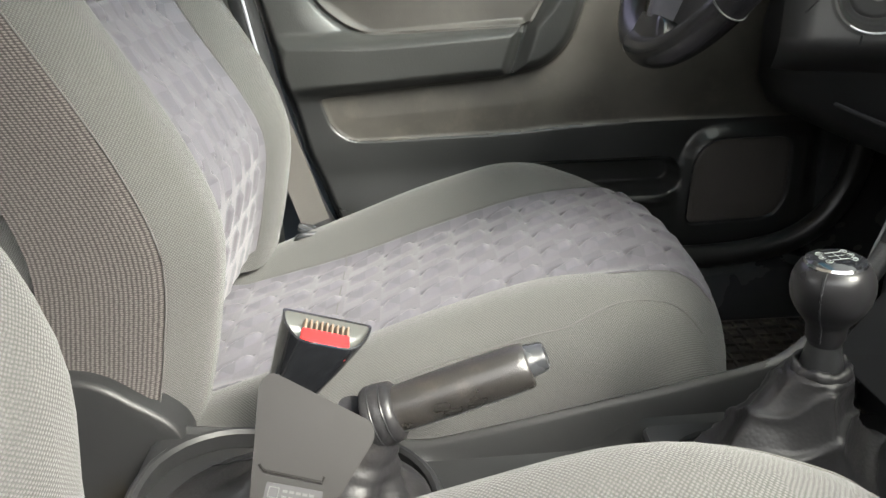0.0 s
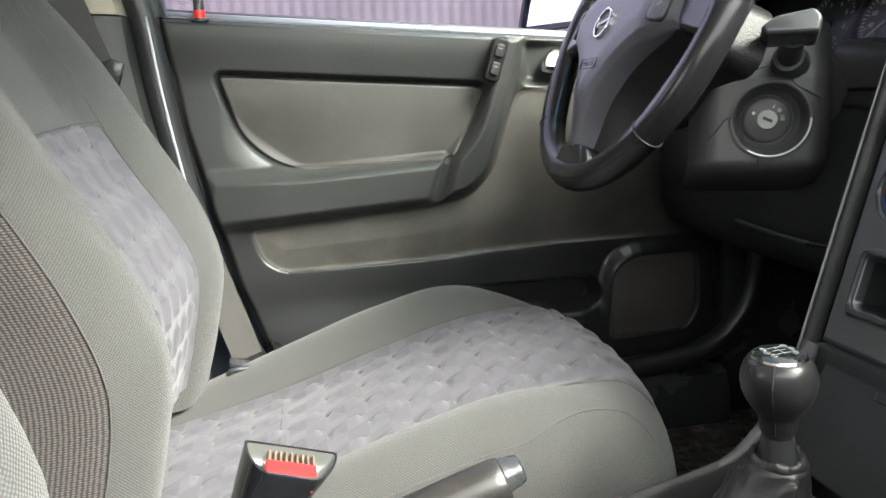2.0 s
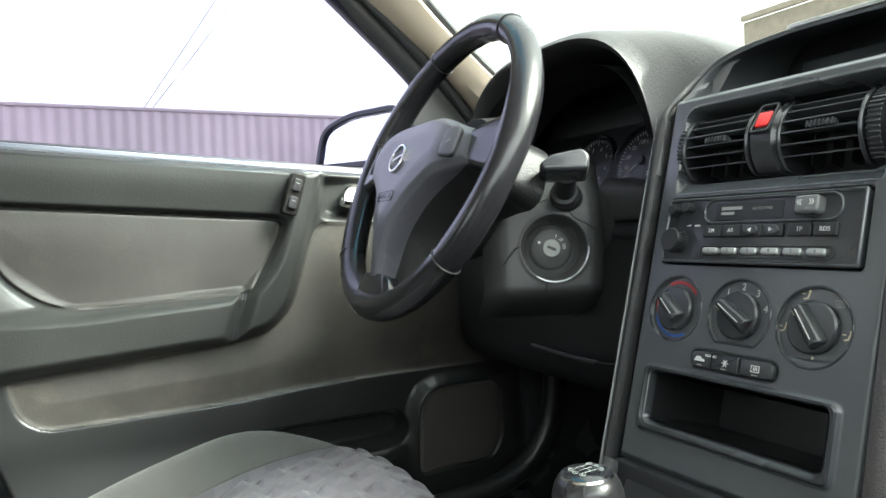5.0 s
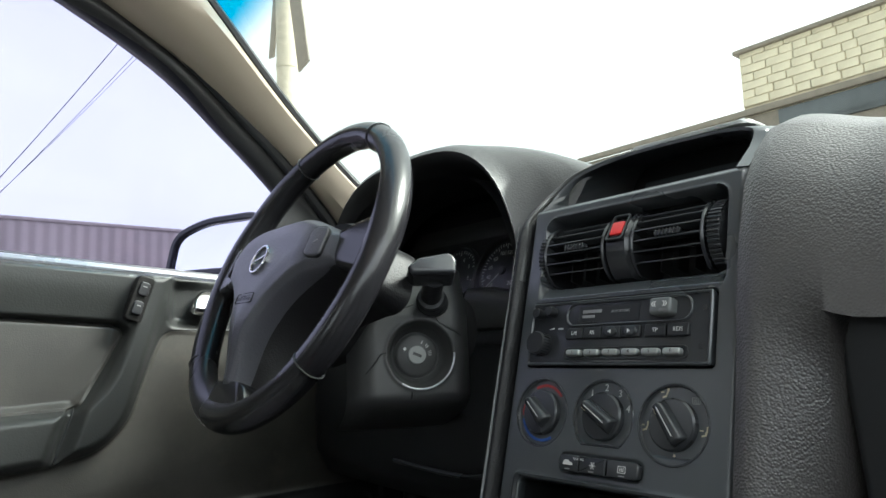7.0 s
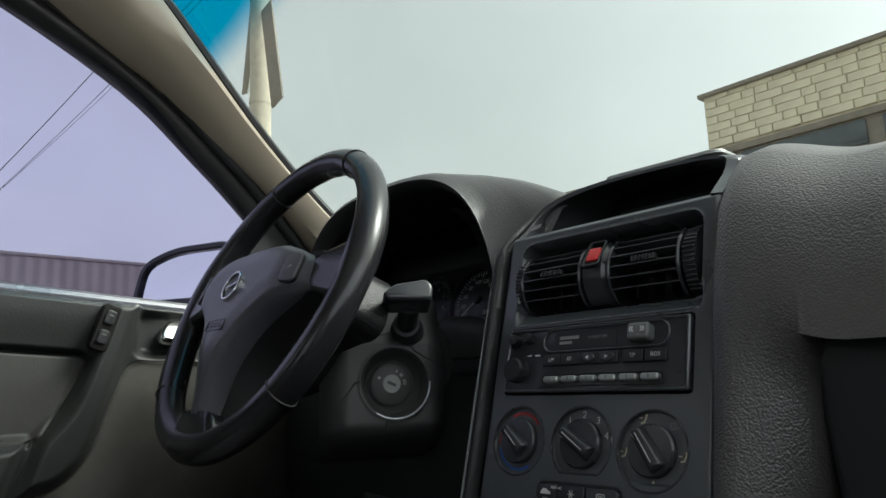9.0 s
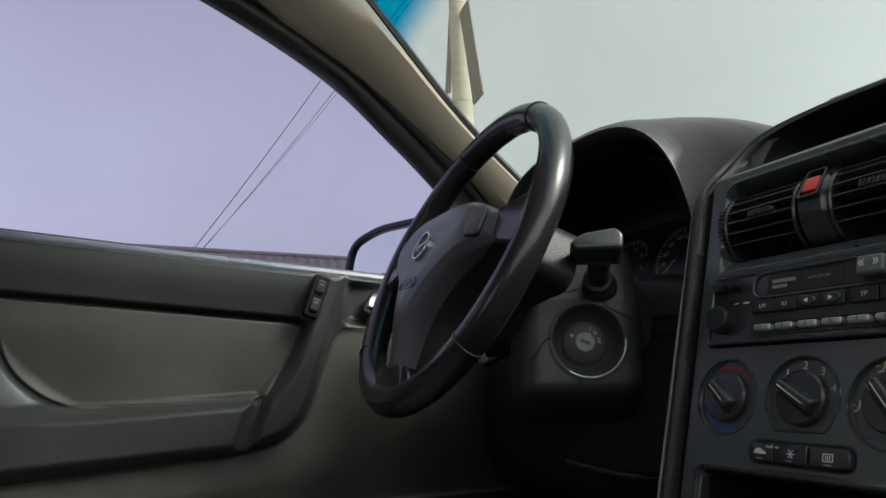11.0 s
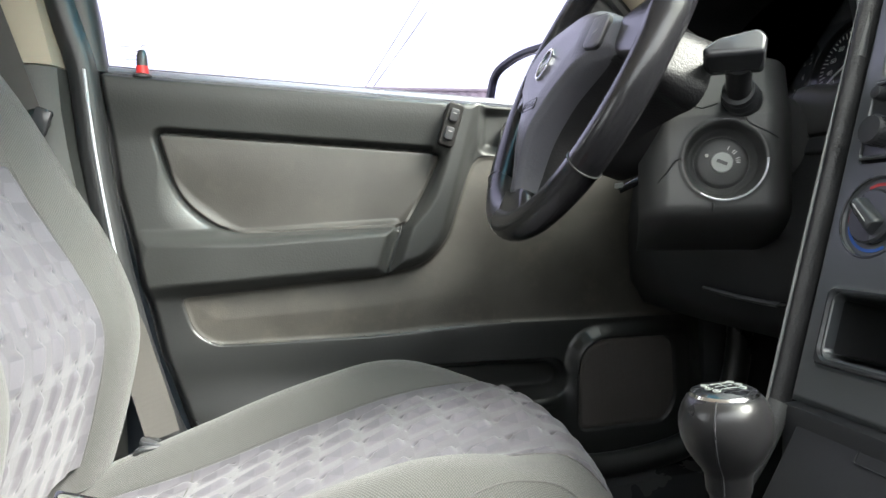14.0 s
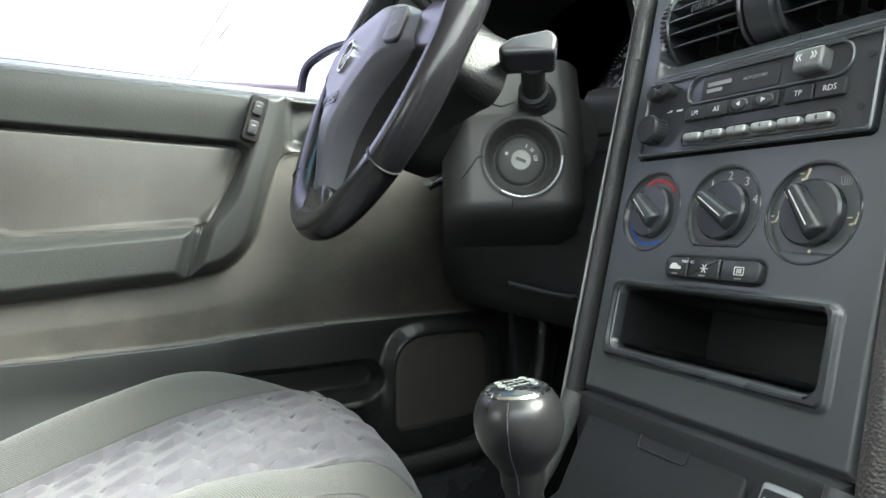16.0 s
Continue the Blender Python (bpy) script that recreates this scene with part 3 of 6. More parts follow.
ws = solo("windscreen", relief(us, vs, screen), WINDSCREEN, "raked windscreen with a blue shade band along its top", "window", kind="structure")
ws.visible_shadow = False

# left B pillar with the belt
bp = thing("b_pillar", "door pillar with beige upper and dark lower trim", "pillar trim", kind="structure", at=(-0.28, 0.66, 0.5))
rings = []
for z in np.linspace(0.832, 1.26, 9):
    s = (z - 0.83) * 0.21
    yo = 0.0 - 0.08 * float(smooth(0.95, 1.3, z))
    rings.append([(-0.232 - s, 0.675 + yo, z), (-0.24 - s, 0.650 + yo, z), (-0.262 - s, 0.640 + yo, z), (-0.32 - s, 0.642 + yo, z), (-0.40 - s, 0.66 + yo, z), (-0.46 - s, 0.69 + yo, z), (-0.46 - s, 0.72 + yo, z), (-0.232 - s, 0.72 + yo, z)])
part("upper_trim", loft(rings), BEIGE, bp, "beige upper trim")
rings = []
for z in np.linspace(0.20, 0.829, 12):
    s = -0.045 * float(smooth(0.83, 0.45, z))
    rings.append([(-0.228 - s, 0.68, z), (-0.236 - s, 0.652, z), (-0.262 - s, 0.636, z), (-0.34, 0.636, z), (-0.42, 0.65, z), (-0.50, 0.69, z), (-0.50, 0.72, z), (-0.228 - s, 0.72, z)])
part("lower_trim", loft(rings), DOOR_PLASTIC, bp, "dark lower trim")
wsl = [(-0.265, 0.66, 1.26), (-0.232, 0.682, 0.95), (-0.205, 0.690, 0.83), (-0.193, 0.692, 0.70), (-0.170, 0.692, 0.55), (-0.14, 0.692, 0.42), (-0.10, 0.69, 0.30), (-0.04, 0.685, 0.22)]
part("weatherstrip", tube([Vector(q) + Vector((-0.008, -0.006, 0)) for q in curve_pts(wsl, 6)], 0.021, 12), SEAL, bp, "black rubber weatherstrip")
part("bright_edge", tube([Vector(q) + Vector((-0.001, -0.0265, 0)) for q in curve_pts(wsl[2:6], 8)], 0.0022, 8), SEALSHINE, bp, "pale sheet-metal flange edge")


def strap(pts, width, across, thick=0.0016):
    """A flat belt along a line; across: the direction of its width at each point."""
    rings = []
    for p, a in zip(pts, across):
        p, a = Vector(p), Vector(a).normalized()
        rings.append((p, a))
    out = []
    for i, (p, a) in enumerate(rings):
        t = (rings[min(i + 1, len(rings) - 1)][0] - rings[max(i - 1, 0)][0]).normalized()
        nn = t.cross(a).normalized() * thick / 2
        out.append([tuple(p - a * width / 2 - nn), tuple(p + a * width / 2 - nn), tuple(p + a * width / 2 + nn), tuple(p - a * width / 2 + nn)])
    return loft(out)


belt = thing("seat_belt", "grey seat belt hanging down the door pillar to its floor anchor", "seat belt", at=(-0.12, 0.60, 0.33))
part("shoulder_strap", strap([(-0.36, 0.60, 1.12), (-0.325, 0.622, 0.94), (-0.268, 0.618, 0.765)], 0.044, [(1, 0, 0.3)] * 3), DARKBELT, belt, "dark shoulder webbing")
part("lap_strap", strap([(-0.20, 0.622, 0.60), (-0.150, 0.620, 0.47), (-0.128, 0.612, 0.40), (-0.108, 0.600, 0.335)], 0.044, [(1, 0, 0.35)] * 4), BELT, belt, "pale lap webbing")
part("slider", box((0.022, 0.012, 0.036), T(-0.247, 0.618, 0.752) @ R(20, "Y"), 0.004), SATIN, belt, "black plastic slider")
part("slot", slab(rr(0.05, 0.018, 0.008), 0, 0.008, facing((-0.262, 0.625, 0.752), (0, -1, 0)), 0.002), SATIN, belt)
part("anchor", join(slab(rr(0.058, 0.024, 0.008), 0, 0.006, axes((-0.105, 0.585, 0.326), (1, 0, -0.25), (0, -1, 0), (0.25, 0, 1)), 0.001), tube(curve_pts([(-0.135, 0.56, 0.322), (-0.125, 0.55, 0.335), (-0.10, 0.555, 0.335)], 5), 0.004, 8)), SATIN, belt, "dark worn anchor loop")

# ---- driver's door ----
door = thing("door_1", "closed dark grey car door with worn vinyl insert panels", "door", kind="structure", at=(0.25, 0.72, 0.22))
BELT_X, BELT_Z = [-0.22, -0.138, 0.40, 0.72], [0.836, 0.829, 0.792, 0.770]
INS = roundpoly([(-0.122, 0.748), (0.292, 0.719), (0.262, 0.655), (0.232, 0.607), (-0.030, 0.600), (-0.095, 0.650)], [0.012, 0.02, 0.02, 0.014, 0.07, 0.05], 6)
ARM = roundpoly([(-0.15, 0.602), (0.00, 0.600), (0.225, 0.612), (0.200, 0.532), (-0.17, 0.510)], [0.01, 0.02, 0.01, 0.012, 0.03], 4)
GRIPP = roundpoly([(0.228, 0.614), (0.262, 0.650), (0.312, 0.80), (0.360, 0.80), (0.322, 0.66), (0.298, 0.580), (0.262, 0.545), (0.202, 0.533)], [0.005, 0.04, 0.01, 0.01, 0.05, 0.04, 0.03, 0.005], 5)
LOW = roundpoly([(-0.094, 0.508), (0.200, 0.533), (0.262, 0.546), (0.300, 0.585), (0.326, 0.665), (0.345, 0.712), (0.70, 0.70), (0.70, 0.452), (0.40, 0.452), (0.30, 0.449), (0.20, 0.441), (-0.05, 0.438), (-0.08, 0.46)], [0.01, 0.01, 0.03, 0.04, 0.04, 0.02, 0.01, 0.01, 0.05, 0.05, 0.05, 0.03, 0.03], 4)
HREC = roundpoly([(0.352, 0.79), (0.352, 0.722), (0.375, 0.714), (0.46, 0.714), (0.475, 0.735), (0.475, 0.775), (0.45, 0.79)], 0.018, 4)
SLOT = rr(0.30, 0.050, 0.024, 6, 0.334, 0.362)
POD = roundpoly([(0.498, 0.432), (0.70, 0.432), (0.70, 0.25), (0.494, 0.25)], [0.062, 0.03, 0.03, 0.04], 6)
SPK = roundpoly([(0.508, 0.42), (0.663, 0.42), (0.668, 0.32), (0.648, 0.283), (0.503, 0.277)], [0.055, 0.022, 0.04, 0.03, 0.014], 6)


def door_h(X, Z):
    """How far the door card stands out from y = 0.72, over x and z."""
    belt = np.interp(X, BELT_X, BELT_Z)
    h = 0.032 + 0.012 * smooth(0.10, 0.02, belt - Z)
    h = h - 0.020 * smooth(0.012, 0.0, belt - Z) ** 2
    d = sdf(X, Z, INS)
    # the scoop round the insert is wide and soft at its lower rear
    w = 0.005 + 0.030 * smooth(0.05, -0.11, X) * smooth(0.72, 0.62, Z)
    deep = 0.024 - 0.014 * smooth(0.12, -0.08, X) * smooth(0.72, 0.62, Z)
    h = h + (deep - h) * smooth(1, -1, (d - 0.004) / w)
    h = h - 0.010 * np.exp(-((d - 0.002) / 0.0036) ** 2) * (0.35 + 0.65 * smooth(0.66, 0.70, Z))
    d = sdf(X, Z, ARM)
    h = h + (0.058 - 0.012 * smooth(-0.04, -0.16, X) - h) * smooth(0.009, -0.019, d)
    d = sdf(X, Z, GRIPP)
    h = h + (0.057 - h) * smooth(0.008, -0.020, d)
    d = sdf(X, Z, LOW)
    h = h + (0.024 - h) * smooth(0.003, -0.005, d)
    low = smooth(0.466, 0.424, Z - 0.012 * smooth(0.2, 0.45, X))
    flare = 0.034 + 0.016 * smooth(0.40, 0.30, Z)
    d = sdf(X, Z, LOW)
    h = np.where(d > 0.0, h + (np.maximum(flare, h) - h) * low, h)
    d = sdf(X, Z, SLOT)
    h = h + (0.004 - h) * smooth(0.006, -0.008, d)
    # rounded lip in front of the pocket
    h = h + 0.014 * np.exp(-((Z - 0.325) / 0.012) ** 2) * smooth(0.14, 0.2, X) * smooth(0.485, 0.44, X)
    d = sdf(X, Z, POD)
    h = h + (0.052 - h) * smooth(0.014, -0.010, d)
    d = sdf(X, Z, SPK)
    h = h + (0.044 - h) * smooth(0.004, -0.003, d)
    d = sdf(X, Z, HREC)
    h = h + (0.016 - h) * smooth(0.008, -0.016, d)
    edge = np.interp(Z, [0.2, 0.30, 0.42, 0.557, 0.672, 0.84], [-0.03, -0.085, -0.13, -0.160, -0.186, -0.205])
    h = h - 0.03 * smooth(0.022, 0.0, X - edge) ** 1.5
    return h


def door_keep(X, Z):
    belt = np.interp(X, BELT_X, BELT_Z)
    edge = np.interp(Z, [0.2, 0.30, 0.42, 0.557, 0.672, 0.84], [-0.03, -0.085, -0.13, -0.160, -0.186, -0.205])
    return (Z < belt) & (X > edge) & (Z > 0.225 + 0.05 * smooth(0.6, 0.72, X))


def split(X):
    """The line along which the dark lower moulding begins."""
    return 0.508 - 0.058 * smooth(-0.094, -0.055, X)


part("door_card", relief(np.linspace(-0.21, 0.72, 600), np.linspace(0.41, 0.84, 280), lambda X, Z: (X, 0.72 - door_h(X, Z), Z), lambda X, Z: door_keep(X, Z) & (Z > split(X) - 0.004)), DOOR_PLASTIC, door, "grained dark grey upper moulding", 60)
part("lower_moulding", relief(np.linspace(-0.21, 0.72, 480), np.linspace(0.21, 0.52, 170), lambda X, Z: (X, 0.7195 - door_h(X, Z), Z), lambda X, Z: door_keep(X, Z) & (Z < split(X) + 0.001)), LOWDOOR, door, "shiny black lower moulding with a pocket", 60)


def pad(poly, lift, pillow, n=300, m=170):
    xs_, zs_ = [p[0] for p in poly], [p[1] for p in poly]

    def place(X, Z):
        d = sdf(X, Z, poly)
        return X, 0.72 - door_h(X, Z) - 0.0015 - lift * smooth(0.0, -0.004, d) - pillow * smooth(0.0, -0.06, d) + 0.007 * smooth(-0.001, 0.004, d), Z
    return relief(np.linspace(min(xs_) - 0.004, max(xs_) + 0.004, n), np.linspace(min(zs_) - 0.004, max(zs_) + 0.004, m), place, lambda X, Z: sdf(X, Z, poly) < 0.003)


part("upper_insert", pad([(p[0], p[1]) for p in INS], 0.004, 0.0012), DOOR_CLOTH, door, "worn brown-grey vinyl insert", 60)
part("lower_insert", pad(LOW, 0.003, 0.003, 360, 130), LOWVINYL, door, "worn brown-grey vinyl panel", 60)
part("speaker_grille", pad(SPK, 0.004, 0.002, 60, 60), SPEAKER, door, "brown cloth speaker cover", 60)
# the joint between armrest and grip
part("joint_line", tube([(x, 0.7195 - float(door_h(np.array(x), np.array(z))), z) for x, z in [(0.230 - 0.027 * t, 0.616 - 0.083 * t) for t in np.linspace(0, 1, 14)]], 0.0013, 6), SEAL, door, "dark joint line")
# window switches on the grip
MD = axes((0.302, 0.662, 0.757), (0.956, 0, -0.292), (0.292, 0, 0.956), (0, -1, 0))
sw = part("switch_panel", slab(rr(0.024, 0.066, 0.006), -0.01, 0.006, MD, 0.002), BUCKLE, door, "black window switch panel")
for dy in (-0.014, 0.014):
    part("rocker", slab(rr(0.014, 0.020, 0.004), 0.005, 0.010, MD @ T(0, dy), 0.002), BLACK, sw)
    part("mark", slab(rr(0.006, 0.0012, 0.0005), 0.010, 0.0104, MD @ T(0, dy + 0.003)), DIMINK, sw)
# inner handle
MH = axes((0.410, 0.694, 0.748), (1, 0, -0.1), (0.085, 0.53, 0.845), (0.053, -0.848, 0.527))
hd = part("door_handle", slab(roundpoly([(-0.026, -0.016), (0.026, -0.018), (0.030, 0.0), (0.022, 0.024), (-0.008, 0.024), (-0.022, 0.006)], 0.012, 5), 0.0, 0.014, MH, 0.005), CHROME, door, "bright chrome pull handle")
# lock pin
part("pin_base", lathe([(0.013, 0), (0.013, 0.003), (0.010, 0.005), (0.0, 0.005)], 20, T(-0.136, 0.688, 0.824)), SEAL, door)
pin = part("lock_pin", lathe([(0.0075, 0), (0.0078, 0.018), (0.0075, 0.028), (0.005, 0.036), (0.0, 0.038)], 20, T(-0.136, 0.688, 0.826)), SATIN, door, "black lock pin with a red foot")
part("pin_band", lathe([(0.0084, 0), (0.0084, 0.013)], 20, T(-0.136, 0.688, 0.827)), RED, pin)
# waist seal, window frame and glass
wl_ = [(x, 0.700, float(np.interp(x, BELT_X, BELT_Z)) + 0.002) for x in np.linspace(-0.205, 0.62, 30)]
part("waist_seal", tube(wl_, 0.0065, 8), WAIST, door, "bluish shiny waist moulding")
part("waist_rubber", tube([Vector(q) + Vector((0, 0.012, 0.003)) for q in wl_], 0.008, 8), SEAL, door)
fr_ = [(-0.205, 0.70, 0.83), (-0.216, 0.695, 0.92), (-0.235, 0.675, 1.05), (-0.258, 0.645, 1.20), (-0.16, 0.635, 1.245), (0.0, 0.640, 1.25), (0.135, 0.655, 1.215), (0.325, 0.685, 1.136), (0.45, 0.70, 1.045), (0.545, 0.71, 0.965), (0.64, 0.715, 0.865), (0.70, 0.715, 0.79)]
part("window_frame", tube(curve_pts(fr_, 6), 0.024, 10), SEAL, door, "black door frame with rubber seal")
part("frame_lip", tube([Vector(q) + Vector((0.012, -0.024, 0.012)) for q in curve_pts(fr_[5:], 6)], 0.010, 8), SEAL, door, "inner rubber seal lip")
part("sail_panel", loft([[(0.52, y, 0.78), (0.72, y, 0.765), (0.70, y, 0.80), (0.60, y, 0.91), (0.53, y, 0.99)] for y in (0.690, 0.715)]), BLACK, door, "black mirror corner panel")
part("tweeter", lathe([(0.028, 0), (0.028, 0.004), (0.024, 0.006), (0.0, 0.005)], 28, facing((0.60, 0.690, 0.845), (0, -1, 0))), SATIN, door, "round tweeter cover")
WINDOW = [(-0.21, 0.79), (0.64, 0.76), (0.60, 0.885), (0.545, 0.965), (0.45, 1.045), (0.325, 1.136), (0.135, 1.215), (0.0, 1.25), (-0.16, 1.245), (-0.258, 1.20)]
us = np.linspace(-0.27, 0.66, 94)
vs = np.linspace(0.76, 1.26, 52)
pane = part("window_pane", relief(us, vs, lambda U, V: (U, 0.715 - 0.075 * smooth(0.85, 1.3, V), V), lambda U, V: sdf(U, V, WINDOW) < 0.012), SIDEGLASS, door, "lavender-tinted clear side window")
pane.visible_shadow = False
# etched maker's marks on the glass, too faint to read
for k in range(4):
    part("etched_mark", box((0.028 - 0.004 * k, 0.0004, 0.0011), T(-0.156, 0.7085, 0.872 - k * 0.006)), DIMINK, door)
part("etched_stamp", frame_ring(rr(0.007, 0.007, 0.001, 2), rr(0.005, 0.005, 0.0008, 2), 0, 0.0005, facing((-0.137, 0.708, 0.871), (0, -1, 0)), 0.0001), DIMINK, door)
# outer skin
solo("wing_panel", box((0.45, 0.04, 0.95), T(0.955, 0.76, 0.35), 0.01), PAINT, "dark painted front wing outside the cabin", "wing", kind="structure")
part("door_skin", loft([[(-0.23, 0.80, 0.12), (0.75, 0.80, 0.12), (0.75, 0.79, 0.77), (-0.23, 0.79, 0.825)], [(-0.23, 0.735, 0.12), (0.75, 0.735, 0.12), (0.75, 0.735, 0.77), (-0.23, 0.735, 0.825)]]), PAINT, door)

# wing mirror
wm_ = thing("wing_mirror", "dark wing mirror outside the driver's window", "mirror", at=(0.50, 0.86, 0.82))
mo = roundpoly([(-0.100, -0.055), (0.110, -0.055), (0.110, 0.060), (-0.020, 0.056), (-0.088, 0.030)], [0.02, 0.03, 0.03, 0.05, 0.03], 6)
MM = axes((0.492, 0.885, 0.872), (0.5, -0.866, 0.0), (0.10, 0.058, 0.993), (-0.860, -0.4965, 0.1155))
part("shell", join(frame_ring(mo, inset(mo, 0.013), -0.004, 0.012, MM, 0.003), slab(mo, -0.07, -0.003, MM, 0.002)), SATIN, wm_, "black mirror shell")
part("mirror_glass", slab(inset(mo, 0.0125), -0.003, 0.004, MM), MIRROR, wm_, "silver mirror glass")
part("arm", loft([[(0.56, 0.735, 0.80), (0.66, 0.735, 0.80), (0.66, 0.735, 0.86), (0.56, 0.735, 0.86)], [(0.54, 0.86, 0.82), (0.60, 0.86, 0.82), (0.60, 0.86, 0.86), (0.54, 0.86, 0.86)]]), SATIN, wm_)

# ---- seats ----
SC = 0.365  # the driver's seat's middle, across
CX = [-0.20, -0.05, 0.08, 0.18, 0.26, 0.33, 0.41]
CB = [0.306, 0.362, 0.408, 0.430, 0.427, 0.408, 0.375]
CI = [0.275, 0.308, 0.350, 0.380, 0.395, 0.400, 0.385]
BZ = [0.30, 0.40, 0.50, 0.57, 0.68, 0.79, 0.884, 0.98, 1.04]
BX = [-0.168, -0.140, -0.126, -0.146, -0.202, -0.262, -0.332, -0.405, -0.46]


def spline(x, xs, ys):
    """Cubic through a few points."""
    x = np.asarray(x, float)
    xs, ys = np.array(xs, float), np.array(ys, float)
    m = np.gradient(ys, xs)
    i = np.clip(np.searchsorted(xs, x) - 1, 0, len(xs) - 2)
    h = xs[i + 1] - xs[i]
    t = np.clip((x - xs[i]) / h, 0, 1)
    return ((1 + 2 * t) * (1 - t) ** 2 * ys[i] + t * (1 - t) ** 2 * h * m[i] + t * t * (3 - 2 * t) * ys[i + 1] + t * t * (t - 1) * h * m[i + 1])


def cushion_z(X, Y):
    """The top of the seat cushion."""
    r = np.abs(Y - SC)
    zb, zi = spline(X, CX, CB), spline(X, CX, CI)
    z = zi + 0.006 * np.cos(r / 0.14 * 1.57) + (zb - zi) * smooth(0.115, 0.195, r)
    z = z - 0.055 * np.clip((r - 0.20) / 0.048, 0, 1) ** 2.4
    nose = np.clip((X - 0.325) / 0.080, 0, 1)
    return z - 0.10 * (1 - np.sqrt(np.clip(1 - nose ** 2, 0, 1)))


def bow(X, Y):
    """The cushion's front edge is rounded in plan."""
    return X - (0.012 + 0.085 * (np.abs(Y - SC) / 0.25) ** 3) * smooth(0.10, 0.40, X)


def back_x(Y, Z):
    """The front of the backrest."""
    r = np.abs(Y - SC)
    hw = np.interp(Z, [0.3, 0.6, 0.8, 0.95, 1.04], [1.0, 1.0, 0.93, 0.80, 0.62])
    r = r / hw
    xb = spline(Z, BZ, BX)
    x = xb - (0.034 + 0.026 * smooth(0.48, 0.66, Z)) * smooth(0.19, 0.115, r) * smooth(1.0, 0.80, Z)
    return x - 0.052 * np.clip((r - 0.205) / 0.043, 0, 1) ** 2.2


def crease(U, V, cu=0.050, cv=0.047):
    """Woven-in tucks: short slanted folds in even rows; each rises slowly and drops at a sharp lip."""
    row = np.floor(V / cv)
    fu = (U / cu + 0.13 * np.sin(row * 1.7)) % 1.0
    fv = (V / cv) % 1.0
    a = fv - 0.5
    b = (fu - 0.5) - 0.34 * a
    env = smooth(0.46, 0.25, np.abs(a + 0.04))
    rise = smooth(-0.42, -0.02, b) * smooth(0.035, -0.005, b)
    w = 0.072 * (0.25 + 0.75 * smooth(0.42, -0.35, a))
    dip = np.exp(-((b - 0.045) / w) ** 2)
    return env * (0.0060 * rise - 0.0190 * dip)


